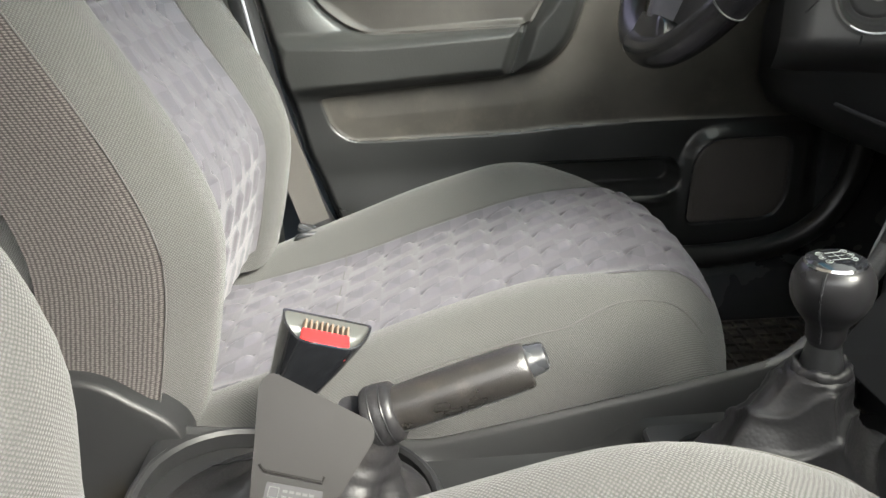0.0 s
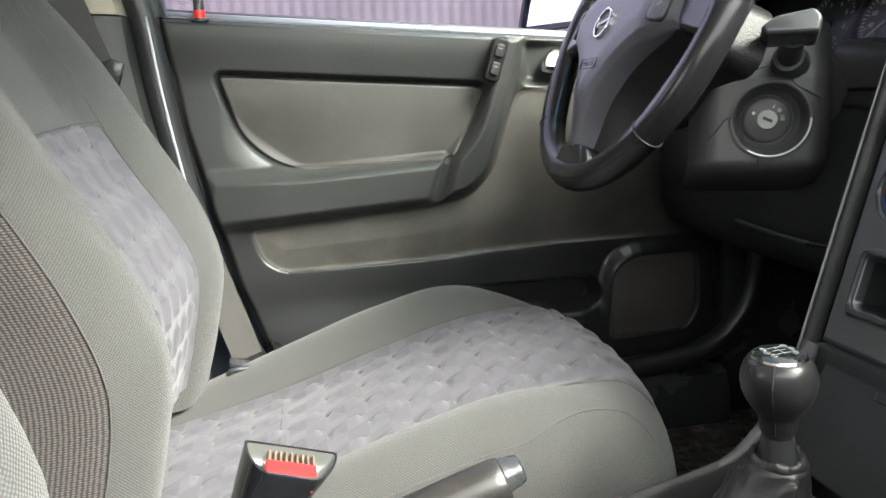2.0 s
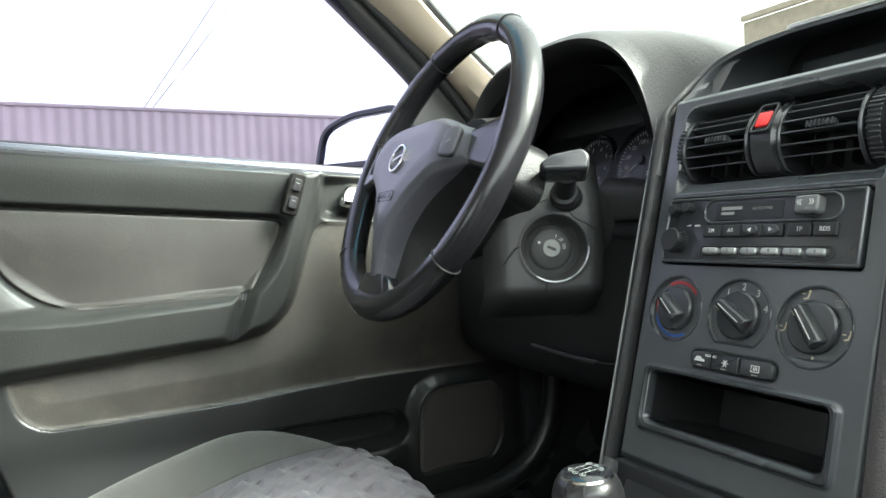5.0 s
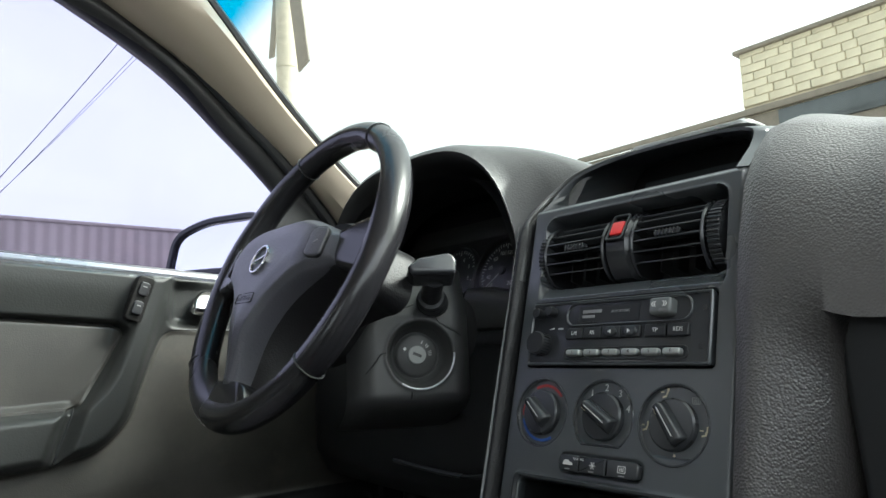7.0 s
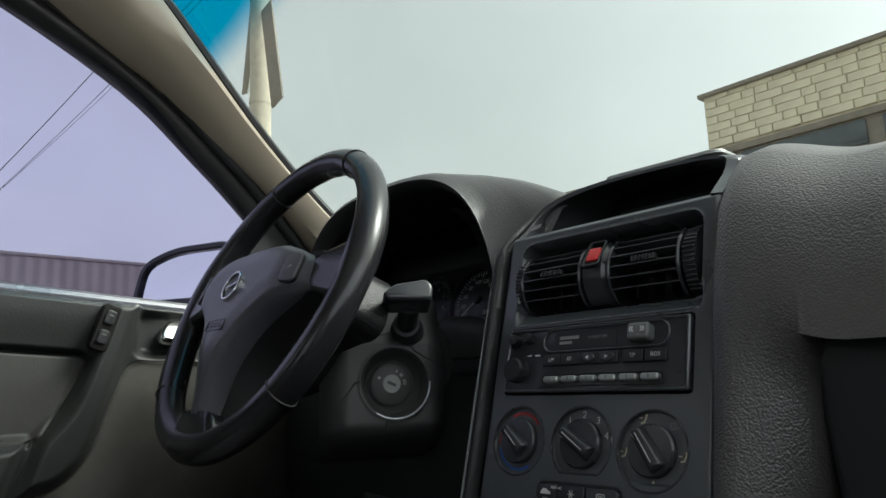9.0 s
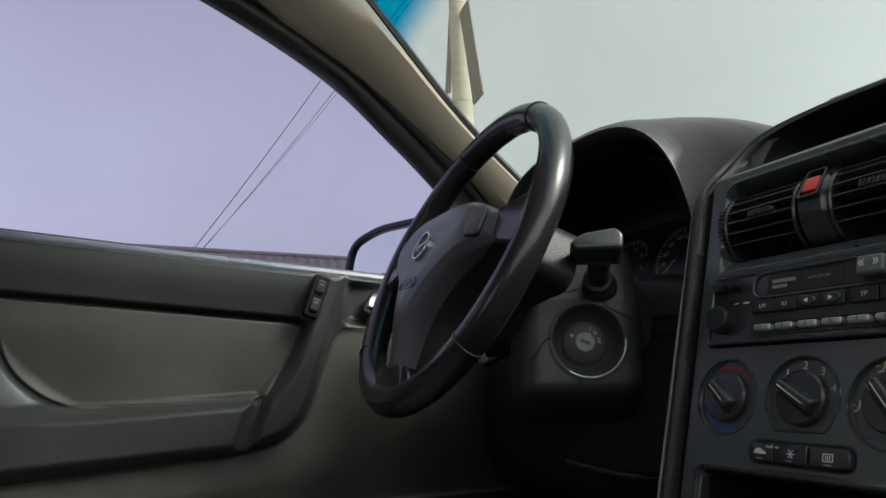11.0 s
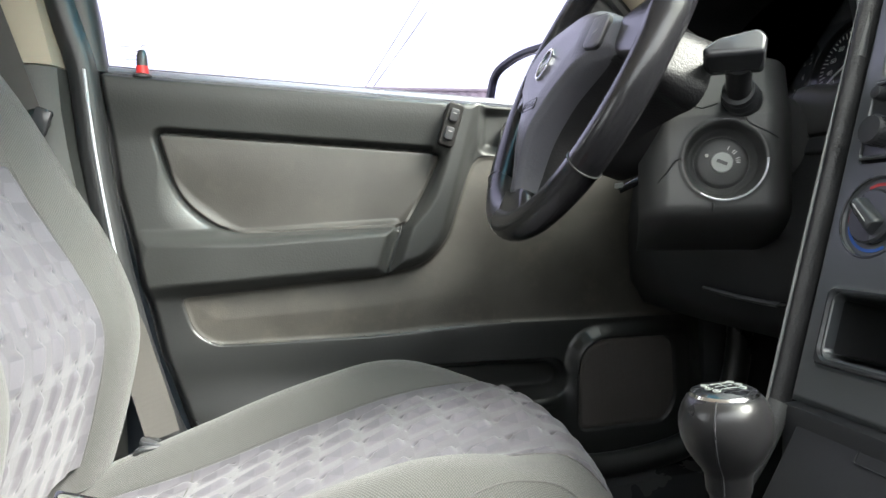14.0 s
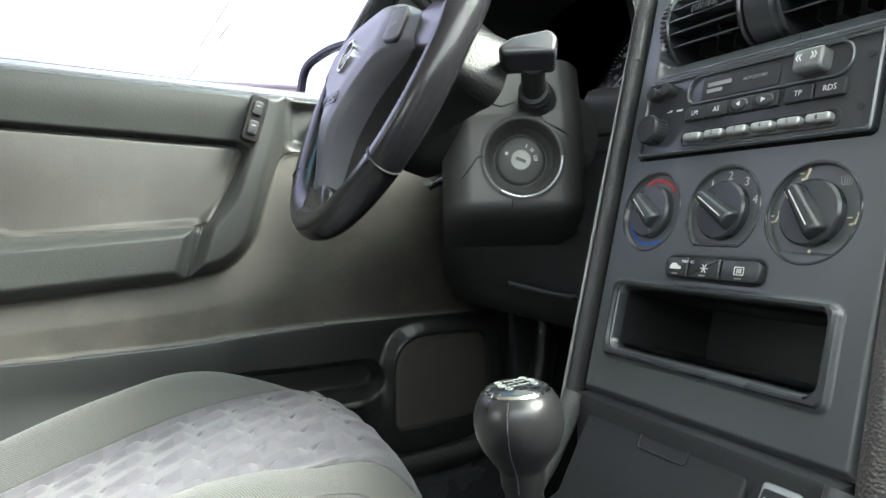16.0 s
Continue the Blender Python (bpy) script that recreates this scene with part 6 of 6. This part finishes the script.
part("slot_door", slab(rr(0.066, 0.0145, 0.001, 2, -0.005, 0.0495), -0.001, 0.0006, MRu), BLACK, radio, "black cassette door")
for w, h_, x, y in ((0.0215, 0.0030, -0.0225, 0.0520), (0.0140, 0.0026, -0.0262, 0.0474)):
    part("maker_bar", slab(rr(w, h_, 0.0004, 2, x, y), 0.0005, 0.0010, MRu), DIMINK, radio)
part("print", text_bm("AUTOSTORE", 0.0034, MRu @ T(0.0085, 0.0508, 0.0008), 0.0001), DIMINK, radio)
ek = part("eject_key", slab(rr(0.021, 0.0150, 0.0035, 4, 0.0535, 0.0505), 0, 0.010, MRu, 0.003), KEYGREY, radio, "grey eject key")
part("print", text_bm("«  »", 0.010, MRu @ T(0.0535, 0.0525, 0.0101), 0.0001), INK, ek)
for i, s in enumerate(("LM", "AS", "◄", "►", "TP", "RDS")):
    x = -0.0395 + i * 0.0204 + (0.001 * i if i > 3 else 0)
    k = part("key", slab(rr(0.0198, 0.0105, (0.001, 0.001, 0.004 if i == 0 else 0.001, 0.001), 3, x, 0.0318), 0, 0.0028, MRu, 0.001), BLACK, radio)
    if i in (2, 3):
        part("rocker", slab(ring(0.0075, 24, cx=x, cy=0.0318, ry=0.0048), 0.002, 0.0045, MRu, 0.002), SATIN, k)
        sg = 1 if i == 3 else -1
        part("arrow", slab([(x - 0.0016 * sg, 0.0300), (x + 0.0018 * sg, 0.0318), (x - 0.0016 * sg, 0.0336)][::sg], 0.004, 0.0048, MRu), INK, k)
    else:
        part("print", text_bm(s, 0.0050, MRu @ T(x, 0.0318, 0.0029), 0.0001), INK, k)
    x = -0.0372 + i * 0.0202
    k = part("preset_key", slab(rr(0.0165, 0.0062, 0.0025, 4, x, 0.0136), 0, 0.0055, MRu, 0.0022), SILVER, radio, "silver preset key")
    part("print", text_bm(str(i + 1), 0.0042, MRu @ T(x, 0.0138, 0.0056), 0.0001), BLACK, k)
part("key_trough", frame_ring(rr(0.128, 0.0115, 0.005, 4, 0.0125, 0.0136), rr(0.125, 0.0090, 0.004, 4, 0.0125, 0.0136), -0.0005, 0.0008, MRu, 0.0003), BLACK, radio)
kn = part("volume_knob", lathe([(0.0110, 0), (0.0112, 0.010), (0.0100, 0.0125), (0.0, 0.0130)], 36, MRu @ T(-0.0785, 0.0225)), BLACK, radio, "ridged volume knob")
for k in range(24):
    part("ridge", box((0.0008, 0.0008, 0.008), MRu @ T(-0.0785, 0.0225) @ R(k * 15) @ T(0.0113, 0, 0.0065)), SATIN, kn)
for x, y in ((-0.0845, 0.0520), (-0.0690, 0.0535)):
    part("small_knob", lathe([(0.0050, 0), (0.0052, 0.007), (0.0045, 0.009), (0.0, 0.0093)], 24, MRu @ T(x, y)), BLACK, radio, "small ridged knob")
part("print", slab([(-0.0725, 0.0371), (-0.0665, 0.0371), (-0.0665, 0.0388)], 0, 0.0003, MRu), INK, radio)
part("print", slab(rr(0.006, 0.0014, 0.0003, 2, -0.0585, 0.0374), 0, 0.0003, MRu), INK, radio)
for x, y in ((0.0885, 0.0490), (0.0870, 0.0180)):
    part("pin_hole", lathe([(0.0022, 0), (0.0022, 0.0004), (0.0, 0.0004)], 16, MRu @ T(x, y)), SEAL, radio)

# heater dials
dial_angle = (-41, -32, -54)
for (cx, cy, r), an, k in zip(DIALS, dial_angle, range(3)):
    hd_ = thing("heater_dial", ("black temperature dial with red and blue arcs", "black fan dial numbered one to four", "black air direction dial with cream symbols")[k], "heater control", "heater dials", at=MS @ Vector((cx, cy, 0)))
    md = MS @ T(cx, cy, -0.0045)
    flat = [(x, y) if k != 1 else (x, max(y, -0.0242)) for x, y in ring(r + 0.0006, 56)]
    part("plate", slab([(x, y) if k != 1 else (x, max(y, -0.0240)) for x, y in ring(r - 0.0006, 56)], 0, 0.0012, md), PANEL, hd_)
    part("rim", tube([md @ Vector((x, y, 0.0042)) for x, y in flat], 0.0010, 8, closed=True), SATIN, hd_, "thin shiny rim")
    part("disc", lathe([(0.0205, 0.001), (0.0205, 0.006), (0.0190, 0.0075), (0.0, 0.0078)], 40, md), SATIN, hd_, "turning disc")
    mh = md @ R(an)
    hl = 0.0155 if k == 0 else 0.0180
    bar = roundpoly([(-hl, -0.0062), (hl - 0.001, -0.0078), (hl - 0.001, 0.0078), (-hl, 0.0062)], 0.003, 4)
    kb = part("handle", loft([[(x, y, 0.007) for x, y in bar], [(x, y * 0.92, 0.010) for x, y in bar], [(x * 0.97, y * 0.66, 0.0140) for x, y in bar], [(x * 0.94, y * 0.45, 0.0155) for x, y in bar], [(x * 0.88, y * 0.20, 0.0160) for x, y in bar]], mh), SATIN, hd_, "tapered black handle", 50)
    part("pointer_line", box((0.026 if k else 0.020, 0.0007, 0.0004), mh @ T(-0.001, 0.0, 0.0160)), INK, kb)
    part("pointer_dash", box((0.0052, 0.0013, 0.0004), mh @ T(-0.0125 if k else 0.010, -0.0026, 0.0152)), GOLDINK, kb)
    if k == 0:
        for a0, a1, mt, nm in ((38, 118, DARKRED, "red_arc"), (165, 188, DARKRED, "red_arc"), (196, 300, BLUE, "blue_arc")):
            o = ring(0.0262, 20, a0, a1) + ring(0.0238, 20, a0, a1)[::-1]
            part(nm, slab(o, 0.0012, 0.0016, md), mt, hd_)
    elif k == 1:
        for s, a in (("1", 128), ("2", 90), ("3", 54), ("4", 18)):
            part("numeral", text_bm(s, 0.0085, md @ T(0.0248 * math.cos(radians(a)), 0.0248 * math.sin(radians(a)), 0.0014), 0.0001), INK, hd_)
    else:
        for a in (112, 48, 185, 352, 268):
            o = md @ T(0.0262 * math.cos(radians(a)), 0.0262 * math.sin(radians(a)), 0.0014)
            if a == 48:
                bm = join(frame_ring(roundpoly([(-0.0032, -0.0028), (0.0032, -0.0028), (0.0042, 0.0028), (-0.0042, 0.0028)], 0.001, 3), inset(roundpoly([(-0.0032, -0.0028), (0.0032, -0.0028), (0.0042, 0.0028), (-0.0042, 0.0028)], 0.001, 3), 0.0007), 0, 0.0003, o, 0.0001), *[box((0.0007, 0.004, 0.0003), o @ T(q, 0)) for q in (-0.0015, 0.0, 0.0015)])
                part("symbol", bm, DIMINK, hd_, "windscreen symbol")
            else:
                bm = join(slab(ring(0.0011, 12, cx=0.0022, cy=0.0034), 0, 0.0003, o), box((0.0013, 0.0050, 0.0003), o @ T(0.0012, 0.0) @ R(-20)), box((0.0040, 0.0012, 0.0003), o @ T(-0.0008, -0.0024) @ R(15)), box((0.0030, 0.0009, 0.0003), o @ T(-0.0030, 0.0012 if a != 268 else -0.0036)))
                part("symbol", bm, GOLDINK, hd_, "airflow symbol")

# switch strip
ss = thing("switch_strip", "row of three black push switches with white symbols", "switch", at=MS @ Vector((-0.002, -0.0818, 0)))
for i, (x0, w) in enumerate(((-0.0320, 0.0220), (-0.0065, 0.0280), (0.0240, 0.0315))):
    rad = (0.001, 0.001, 0.005, 0.005) if i == 0 else ((0.005, 0.005, 0.001, 0.001) if i == 2 else 0.001)
    k = part("push_switch", slab(rr(w, 0.0142, rad, 4, x0, -0.0818), -0.004, 0.0042, MS, 0.0016), SATIN, ss)
    o = MS @ T(x0, -0.0818, 0.0043)
    if i == 0:
        part("symbol", join(slab(roundpoly([(-0.0055, -0.0018), (0.0055, -0.0018), (0.005, 0.0004), (0.0025, 0.0006), (0.0008, 0.0024), (-0.0030, 0.0024), (-0.0048, 0.0005)], 0.0006, 2), 0, 0.0003, o)), INK, k, "car symbol")
        part("print", text_bm("MAX", 0.0030, o @ T(0.0085, 0.0038), 0.0001), INK, k)
    elif i == 1:
        part("symbol", join(*[box((0.0065, 0.0007, 0.0003), o @ T(0.001, 0) @ R(a)) for a in (0, 60, 120)]), INK, k, "snowflake symbol")
        part("print", text_bm("AC", 0.0030, o @ T(-0.0105, 0.0038), 0.0001), INK, k)
    else:
        part("symbol", join(frame_ring(rr(0.0078, 0.0056, 0.0006, 2), rr(0.0066, 0.0044, 0.0005, 2), 0, 0.0003, o, 0.0001), *[box((0.0006, 0.0030, 0.0003), o @ T(q, 0)) for q in (-0.0015, 0, 0.0015)]), INK, k, "rear window symbol")
    part("lamp_bar", box((0.0055, 0.0009, 0.0003), o @ T(0.0, -0.0050)), DIMINK, k)

# flat plate lying on the dashboard
pl = solo("flat_plate", slab(rr(0.128, 0.050, 0.012, 5), 0, 0.004, axes((0.640, -0.020, 0.8722), (0.05, -0.999, 0.0), (0.999, 0.05, 0.02), (-0.02, 0.0, 1)), 0.0018), SILVER, "thin flat grey plate lying on the dashboard top", "plate")

# ---- steering column ----
TI = 0.4396
WU, WN = (math.sin(TI), 0, math.cos(TI)), (-math.cos(TI), 0, math.sin(TI))
MW = axes((0.3813, 0.347, 0.772), (0, -1, 0), WU, WN)   # right, up, towards the driver
col = thing("steering_column", "dark grey column shroud with the ignition lock", "steering column", at=(0.52, 0.30, 0.66))
CA = Vector((0.905, 0, -0.426))
rings = []
c0 = Vector((0.3813, 0.347, 0.772))
for t, w, h_, dy, up_ in ((0.055, 0.058, 0.050, 0.0, 0.0), (0.065, 0.064, 0.056, 0.0, 0.002), (0.085, 0.068, 0.056, 0.0, 0.008), (0.13, 0.066, 0.050, 0.0, 0.017), (0.17, 0.068, 0.047, 0.0, 0.020), (0.23, 0.072, 0.045, 0.0, 0.022), (0.29, 0.074, 0.044, 0.0, 0.024)):
    c = c0 + CA * t
    rings.append([tuple(c + Vector((0, -x + dy, 0)) + Vector(WU) * (y + up_)) for x, y in rr(w * 2, h_ * 2, 0.042, 6)])
part("shroud", loft(rings), SHROUD, col, "dark grey moulded shroud", 60)
# ignition side: a flank that bulges round the deep lock recess
IGN = Vector((-0.42, -0.905, 0.05)).normalized()
IF = facing((0.4838, 0.2410, 0.6685), IGN) @ Matrix.Diagonal((0.90, 0.90, 0.90, 1))


def flank_h(U, V):
    d = np.hypot(U, V)
    h = -0.40 * np.clip(V - 0.048, 0, 1) - 55.0 * np.clip(-0.046 - V, 0, 1) ** 2
    h = h - 0.05 * np.clip((U - 0.040) / 0.036, 0, 1) ** 2.2 - 0.05 * np.clip((-0.055 - U) / 0.04, 0, 2) ** 2
    h = h + 0.0016 * np.exp(-((d - 0.0435) / 0.0022) ** 2)
    return h + (-0.0275 - h) * (0.75 * smooth(0.0420, 0.0345, d) + 0.25 * smooth(0.0345, 0.0290, d))


def flank_place(U, V):
    W = np.tensordot(np.array(IF), np.stack([U, V, flank_h(U, V), np.ones_like(U)]), 1)
    return W[0], W[1], W[2]


part("lock_flank", relief(np.linspace(-0.088, 0.076, 120), np.linspace(-0.096, 0.112, 150), flank_place), SHROUD, col, "grey moulded flank with a round lock recess", 70)
flank_pt = lambda u, v, o=0.0: IF @ Vector((u, v, float(flank_h(np.array(u), np.array(v))) + o))
for pts_ in ([(-0.052, 0.068), (-0.038, 0.063), (-0.022, 0.057), (-0.006, 0.062)], [(0.019, 0.049), (0.025, 0.038), (0.040, 0.030), (0.054, 0.022)], [(-0.068, -0.022), (-0.058, -0.010), (-0.050, 0.001), (-0.043, 0.003)], [(-0.012, -0.0445), (-0.0122, -0.054)]):
    q = [Vector((*a, 0)).lerp(Vector((*b, 0)), t) for a, b in zip(pts_, pts_[1:]) for t in (0, 0.25, 0.5, 0.75)] + [Vector((*pts_[-1], 0))]
    part("split_line", tube([flank_pt(p_.x, p_.y, 0.0002) for p_ in q], 0.0010, 6), SEAL, col, "dark split line")
IG = IF @ T(0, 0, -0.0275)
part("housing_rim", tube([flank_pt(0.0428 * math.cos(radians(q)), 0.0428 * math.sin(radians(q)), 0.0002) for q in range(235, 362, 6)], 0.0011, 6), SEALSHINE, col, "shiny worn lip")
part("lock_face", lathe([(0.0285, 0.0), (0.0270, 0.003), (0.0235, 0.0050), (0.0, 0.0056)], 40, IG), SHROUD, col, "raised round lock face")
part("lock_barrel", lathe([(0.0115, 0.004), (0.0115, 0.0068), (0.0107, 0.0076), (0.0, 0.0076)], 32, IG), LOCKMETAL, col, "silver lock barrel")
part("key_slot", box((0.0115, 0.0036, 0.0006), IG @ T(0, 0, 0.0078) @ R(-24)), SEAL, col)
part("mark_dot", lathe([(0.0020, 0.0050), (0.0020, 0.0059), (0, 0.0059)], 14, IG @ T(-0.0155, 0.0080)), INK, col)
for a, nn in ((66, 1), (40, 2), (6, 3)):
    for q in range(nn):
        part("mark_bar", box((0.0042, 0.0008, 0.0005), IG @ R(a + (q - (nn - 1) / 2) * 8) @ T(0.0170, 0, 0.0057)), INK, col)
lv = part("tilt_lever", tube([(0.530, 0.490, 0.668), (0.512, 0.497, 0.658), (0.497, 0.503, 0.650)], [0.007, 0.009, 0.007], 10, flat=0.6), SATIN, col, "small black lever under the column")
part("lever_tip", slab(rr(0.012, 0.007, 0.002, 3), 0.0, 0.002, facing((0.496, 0.501, 0.656), (-0.6, -0.7, 0.4)), 0.0006), SILVER, lv, "shiny lever tip")
# wiper stalk
sk = thing("wiper_stalk", "chunky black wiper stalk on the column", "stalk", at=(0.50, 0.24, 0.73))
part("gaiter", tube([(0.514, 0.256, 0.722), (0.498, 0.236, 0.727), (0.484, 0.220, 0.731)], [0.020, 0.0175, 0.0145], 18), BLACK, sk, "ribbed gaiter")
for k in range(3):
    o = Vector((0.514, 0.256, 0.722)).lerp(Vector((0.484, 0.220, 0.731)), 0.35 + 0.25 * k)
    d_ = Vector((-0.03, -0.03, 0.007)).normalized()
    part("gaiter_rib", tube([o - d_ * 0.002, o, o + d_ * 0.002], [0.017 - 0.0015 * k, 0.0195 - 0.0018 * k, 0.017 - 0.0015 * k], 18), SATIN, sk)
part("arm", tube([(0.490, 0.227, 0.729), (0.476, 0.207, 0.738), (0.464, 0.188, 0.748)], [0.0115, 0.0110, 0.0120], 16), BLACK, sk)
MK = facing((0.456, 0.172, 0.757), (-0.50, -0.80, 0.34)) @ R(10)
hd3 = roundpoly([(-0.033, -0.006), (0.017, -0.016), (0.023, 0.002), (0.017, 0.013), (-0.020, 0.013), (-0.036, 0.004)], 0.005, 4)
part("head", slab(hd3, -0.026, 0.010, MK @ Matrix.Diagonal((0.90, 0.86, 0.9, 1)), 0.005), SATIN, sk, "wedge-shaped end with a shiny face")

# ---- steering wheel ----
sw_ = thing("steering_wheel", "black leather three-spoke steering wheel with an airbag pad", "steering wheel", at=(0.40, 0.347, 0.76))
RW = 0.181
rings = []
n_ = 96
for i in range(n_):
    an = 2 * math.pi * i / n_
    deg = math.degrees(an) % 360
    fat = 1 + 0.10 * math.exp(-((deg - 12) / 16) ** 2) + 0.10 * math.exp(-((deg - 168) / 16) ** 2) + 0.06 * math.exp(-((deg - 270) / 22) ** 2)
    rg = []
    for j in range(20):
        b_ = 2 * math.pi * j / 20
        # finger waves on the inner back
        wv = 1 + 0.05 * math.sin(deg * 0.42) * (math.cos(b_) < -0.3) * (60 < deg < 175)
        thumb = 1 + 0.45 * (math.exp(-((deg - 206) / 22) ** 2) + math.exp(-((deg - 334) / 22) ** 2)) * (math.cos(b_) < 0)
        rad_ = RW + 0.0158 * fat * wv * thumb * math.cos(b_)
        rg.append((rad_ * math.cos(an), rad_ * math.sin(an), 0.0168 * fat * math.sin(b_)))
    rings.append(rg)
bm = loft(rings + [rings[0]], MW, cap0=False, cap1=False)
bmesh.ops.remove_doubles(bm, verts=bm.verts, dist=1e-6)
part("rim", bm, LEATHER, sw_, "smooth black leather rim", 80)
for deg in (62, 118, 222, 318):
    an = radians(deg)
    part("rim_seam", tube([MW @ Vector(((RW + 0.0166 * math.cos(q)) * math.cos(an), (RW + 0.0166 * math.cos(q)) * math.sin(an), 0.0176 * math.sin(q))) for q in np.linspace(0, 2 * math.pi, 22, endpoint=False)], 0.0008, 6, closed=True), SEAL, sw_)
# spokes: two broad upper ones and a tapering lower pair
def spoke(p0, p1, w0, w1, z0, z1, th):
    p0, p1 = Vector(p0), Vector(p1)
    d = (p1 - p0).normalized()
    nn = Vector((-d.y, d.x))
    rings = []
    for t in np.linspace(0, 1, 9):
        c = p0.lerp(p1, t)
        w = w0 + (w1 - w0) * (t ** 0.8)
        z = z0 + (z1 - z0) * float(smooth(0, 1, t))
        rings.append([(c.x + nn.x * a, c.y + nn.y * a, z + b) for a, b in rr(w * 2, th, th * 0.45, 4)])
    return loft(rings, MW)


for sgn in (1, -1):
    part("spoke", spoke((sgn * 0.108, 0.004), (sgn * 0.178, 0.004), 0.018, 0.036, 0.004, 0.0, 0.026), LEATHER, sw_, "upper spoke", 60)
part("spoke", spoke((0.0, -0.146), (0.0, -0.180), 0.034, 0.052, 0.004, 0.0, 0.024), LEATHER, sw_, "glossy lower spoke plate", 60)
# airbag pad: broad at the top, narrowing to the lower spoke
half_pad = [(0.014, -0.156), (0.018, -0.118), (0.027, -0.088), (0.048, -0.056), (0.084, -0.032), (0.120, -0.021), (0.137, -0.020), (0.126, 0.018), (0.100, 0.029), (0.055, 0.043)]
padp = roundpoly(half_pad + [(-x, y) for x, y in reversed(half_pad)], [0.005, 0.02, 0.02, 0.02, 0.02, 0.012, 0.005, 0.006, 0.02, 0.04, 0.04, 0.02, 0.006, 0.005, 0.012, 0.02, 0.02, 0.02, 0.02, 0.005], 5)


def pad_z(U, V):
    d = sdf(U, V, padp)
    top = 0.035 - 0.018 * smooth(-0.075, -0.160, V) - 0.020 * smooth(0.075, 0.155, np.abs(U)) + 0.002 * np.cos(U * 12)
    return -0.022 + (top + 0.022) * (0.80 * smooth(0.0025, -0.002, d) + 0.13 * smooth(0.0, -0.010, d) + 0.07 * smooth(0.0, -0.030, d))


def pad_place(U, V):
    P = np.stack([U, V, pad_z(U, V), np.ones_like(U)])
    W = np.tensordot(np.array(MW), P, 1)
    return W[0], W[1], W[2]


part("airbag_pad", relief(np.linspace(-0.156, 0.156, 190), np.linspace(-0.156, 0.046, 130), pad_place, lambda U, V: sdf(U, V, padp) < 0.003), HUBSKIN, sw_, "grained airbag pad", 60)
# the pad's deep flanks, seen through the gaps beside it; their shade is in the colour
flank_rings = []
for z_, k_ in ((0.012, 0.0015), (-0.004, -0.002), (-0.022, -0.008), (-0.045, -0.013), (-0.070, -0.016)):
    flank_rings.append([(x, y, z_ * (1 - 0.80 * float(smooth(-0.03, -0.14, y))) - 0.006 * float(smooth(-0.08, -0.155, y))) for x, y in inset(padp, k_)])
part("pad_flank", loft(flank_rings, MW, cap0=False, cap1=False), SHADEDSKIN, sw_, "grained flank of the pad, coloured dark for its shade", 60)
part("pad_label", join(frame_ring(rr(0.042, 0.0125, 0.003, 3, 0.0, -0.058), inset(rr(0.042, 0.0125, 0.003, 3, 0.0, -0.058), 0.0008), 0.032, 0.0374, MW, 0.0002), text_bm("AIRBAG", 0.0088, MW @ T(0.0, -0.058, 0.0371), 0.0003)), LEATHER, sw_, "moulded airbag lettering")
for s in (1, -1):
    part("horn_key", slab(rr(0.024, 0.034, 0.007, 4), -0.004, 0.0012, MW @ T(s * 0.104, 0.002, 0.0300) @ R(s * 16, "Y"), 0.002), HUBSKIN, sw_, "black horn key")
    part("key_groove", frame_ring(rr(0.0256, 0.0356, 0.008, 4), rr(0.0242, 0.0342, 0.007, 4), -0.004, 0.0002, MW @ T(s * 0.104, 0.002, 0.0300) @ R(s * 16, "Y"), 0.0002), SEAL, sw_)
    part("key_mark", box((0.006, 0.0012, 0.0003), MW @ T(s * 0.104, 0.002, 0.0300) @ R(s * 16, "Y") @ T(0, 0, 0.0013) @ R(35)), DIMINK, sw_)
eb = part("emblem", frame_ring(ring(0.0185, 36, cx=-0.002, cy=-0.010), ring(0.0150, 36, cx=-0.002, cy=-0.010), 0.034, 0.0405, MW, 0.001), CHROME, sw_, "bright round emblem ring")
part("emblem_bar", slab(roundpoly([(-0.022, -0.006), (0.010, 0.001), (0.022, 0.006), (-0.010, -0.001)], 0.001, 2), 0.036, 0.0402, MW @ T(-0.002, -0.010), 0.0005), CHROME, eb)
part("emblem_field", slab(ring(0.0150, 32, cx=-0.002, cy=-0.010), 0.030, 0.0378, MW), SEAL, eb)
part("hub_back", lathe([(0.0, -0.105), (0.074, -0.105), (0.086, -0.092), (0.090, -0.055), (0.078, -0.034), (0.0, -0.030)], 48, MW), HUBPLASTIC, sw_, "round hub housing", 50)
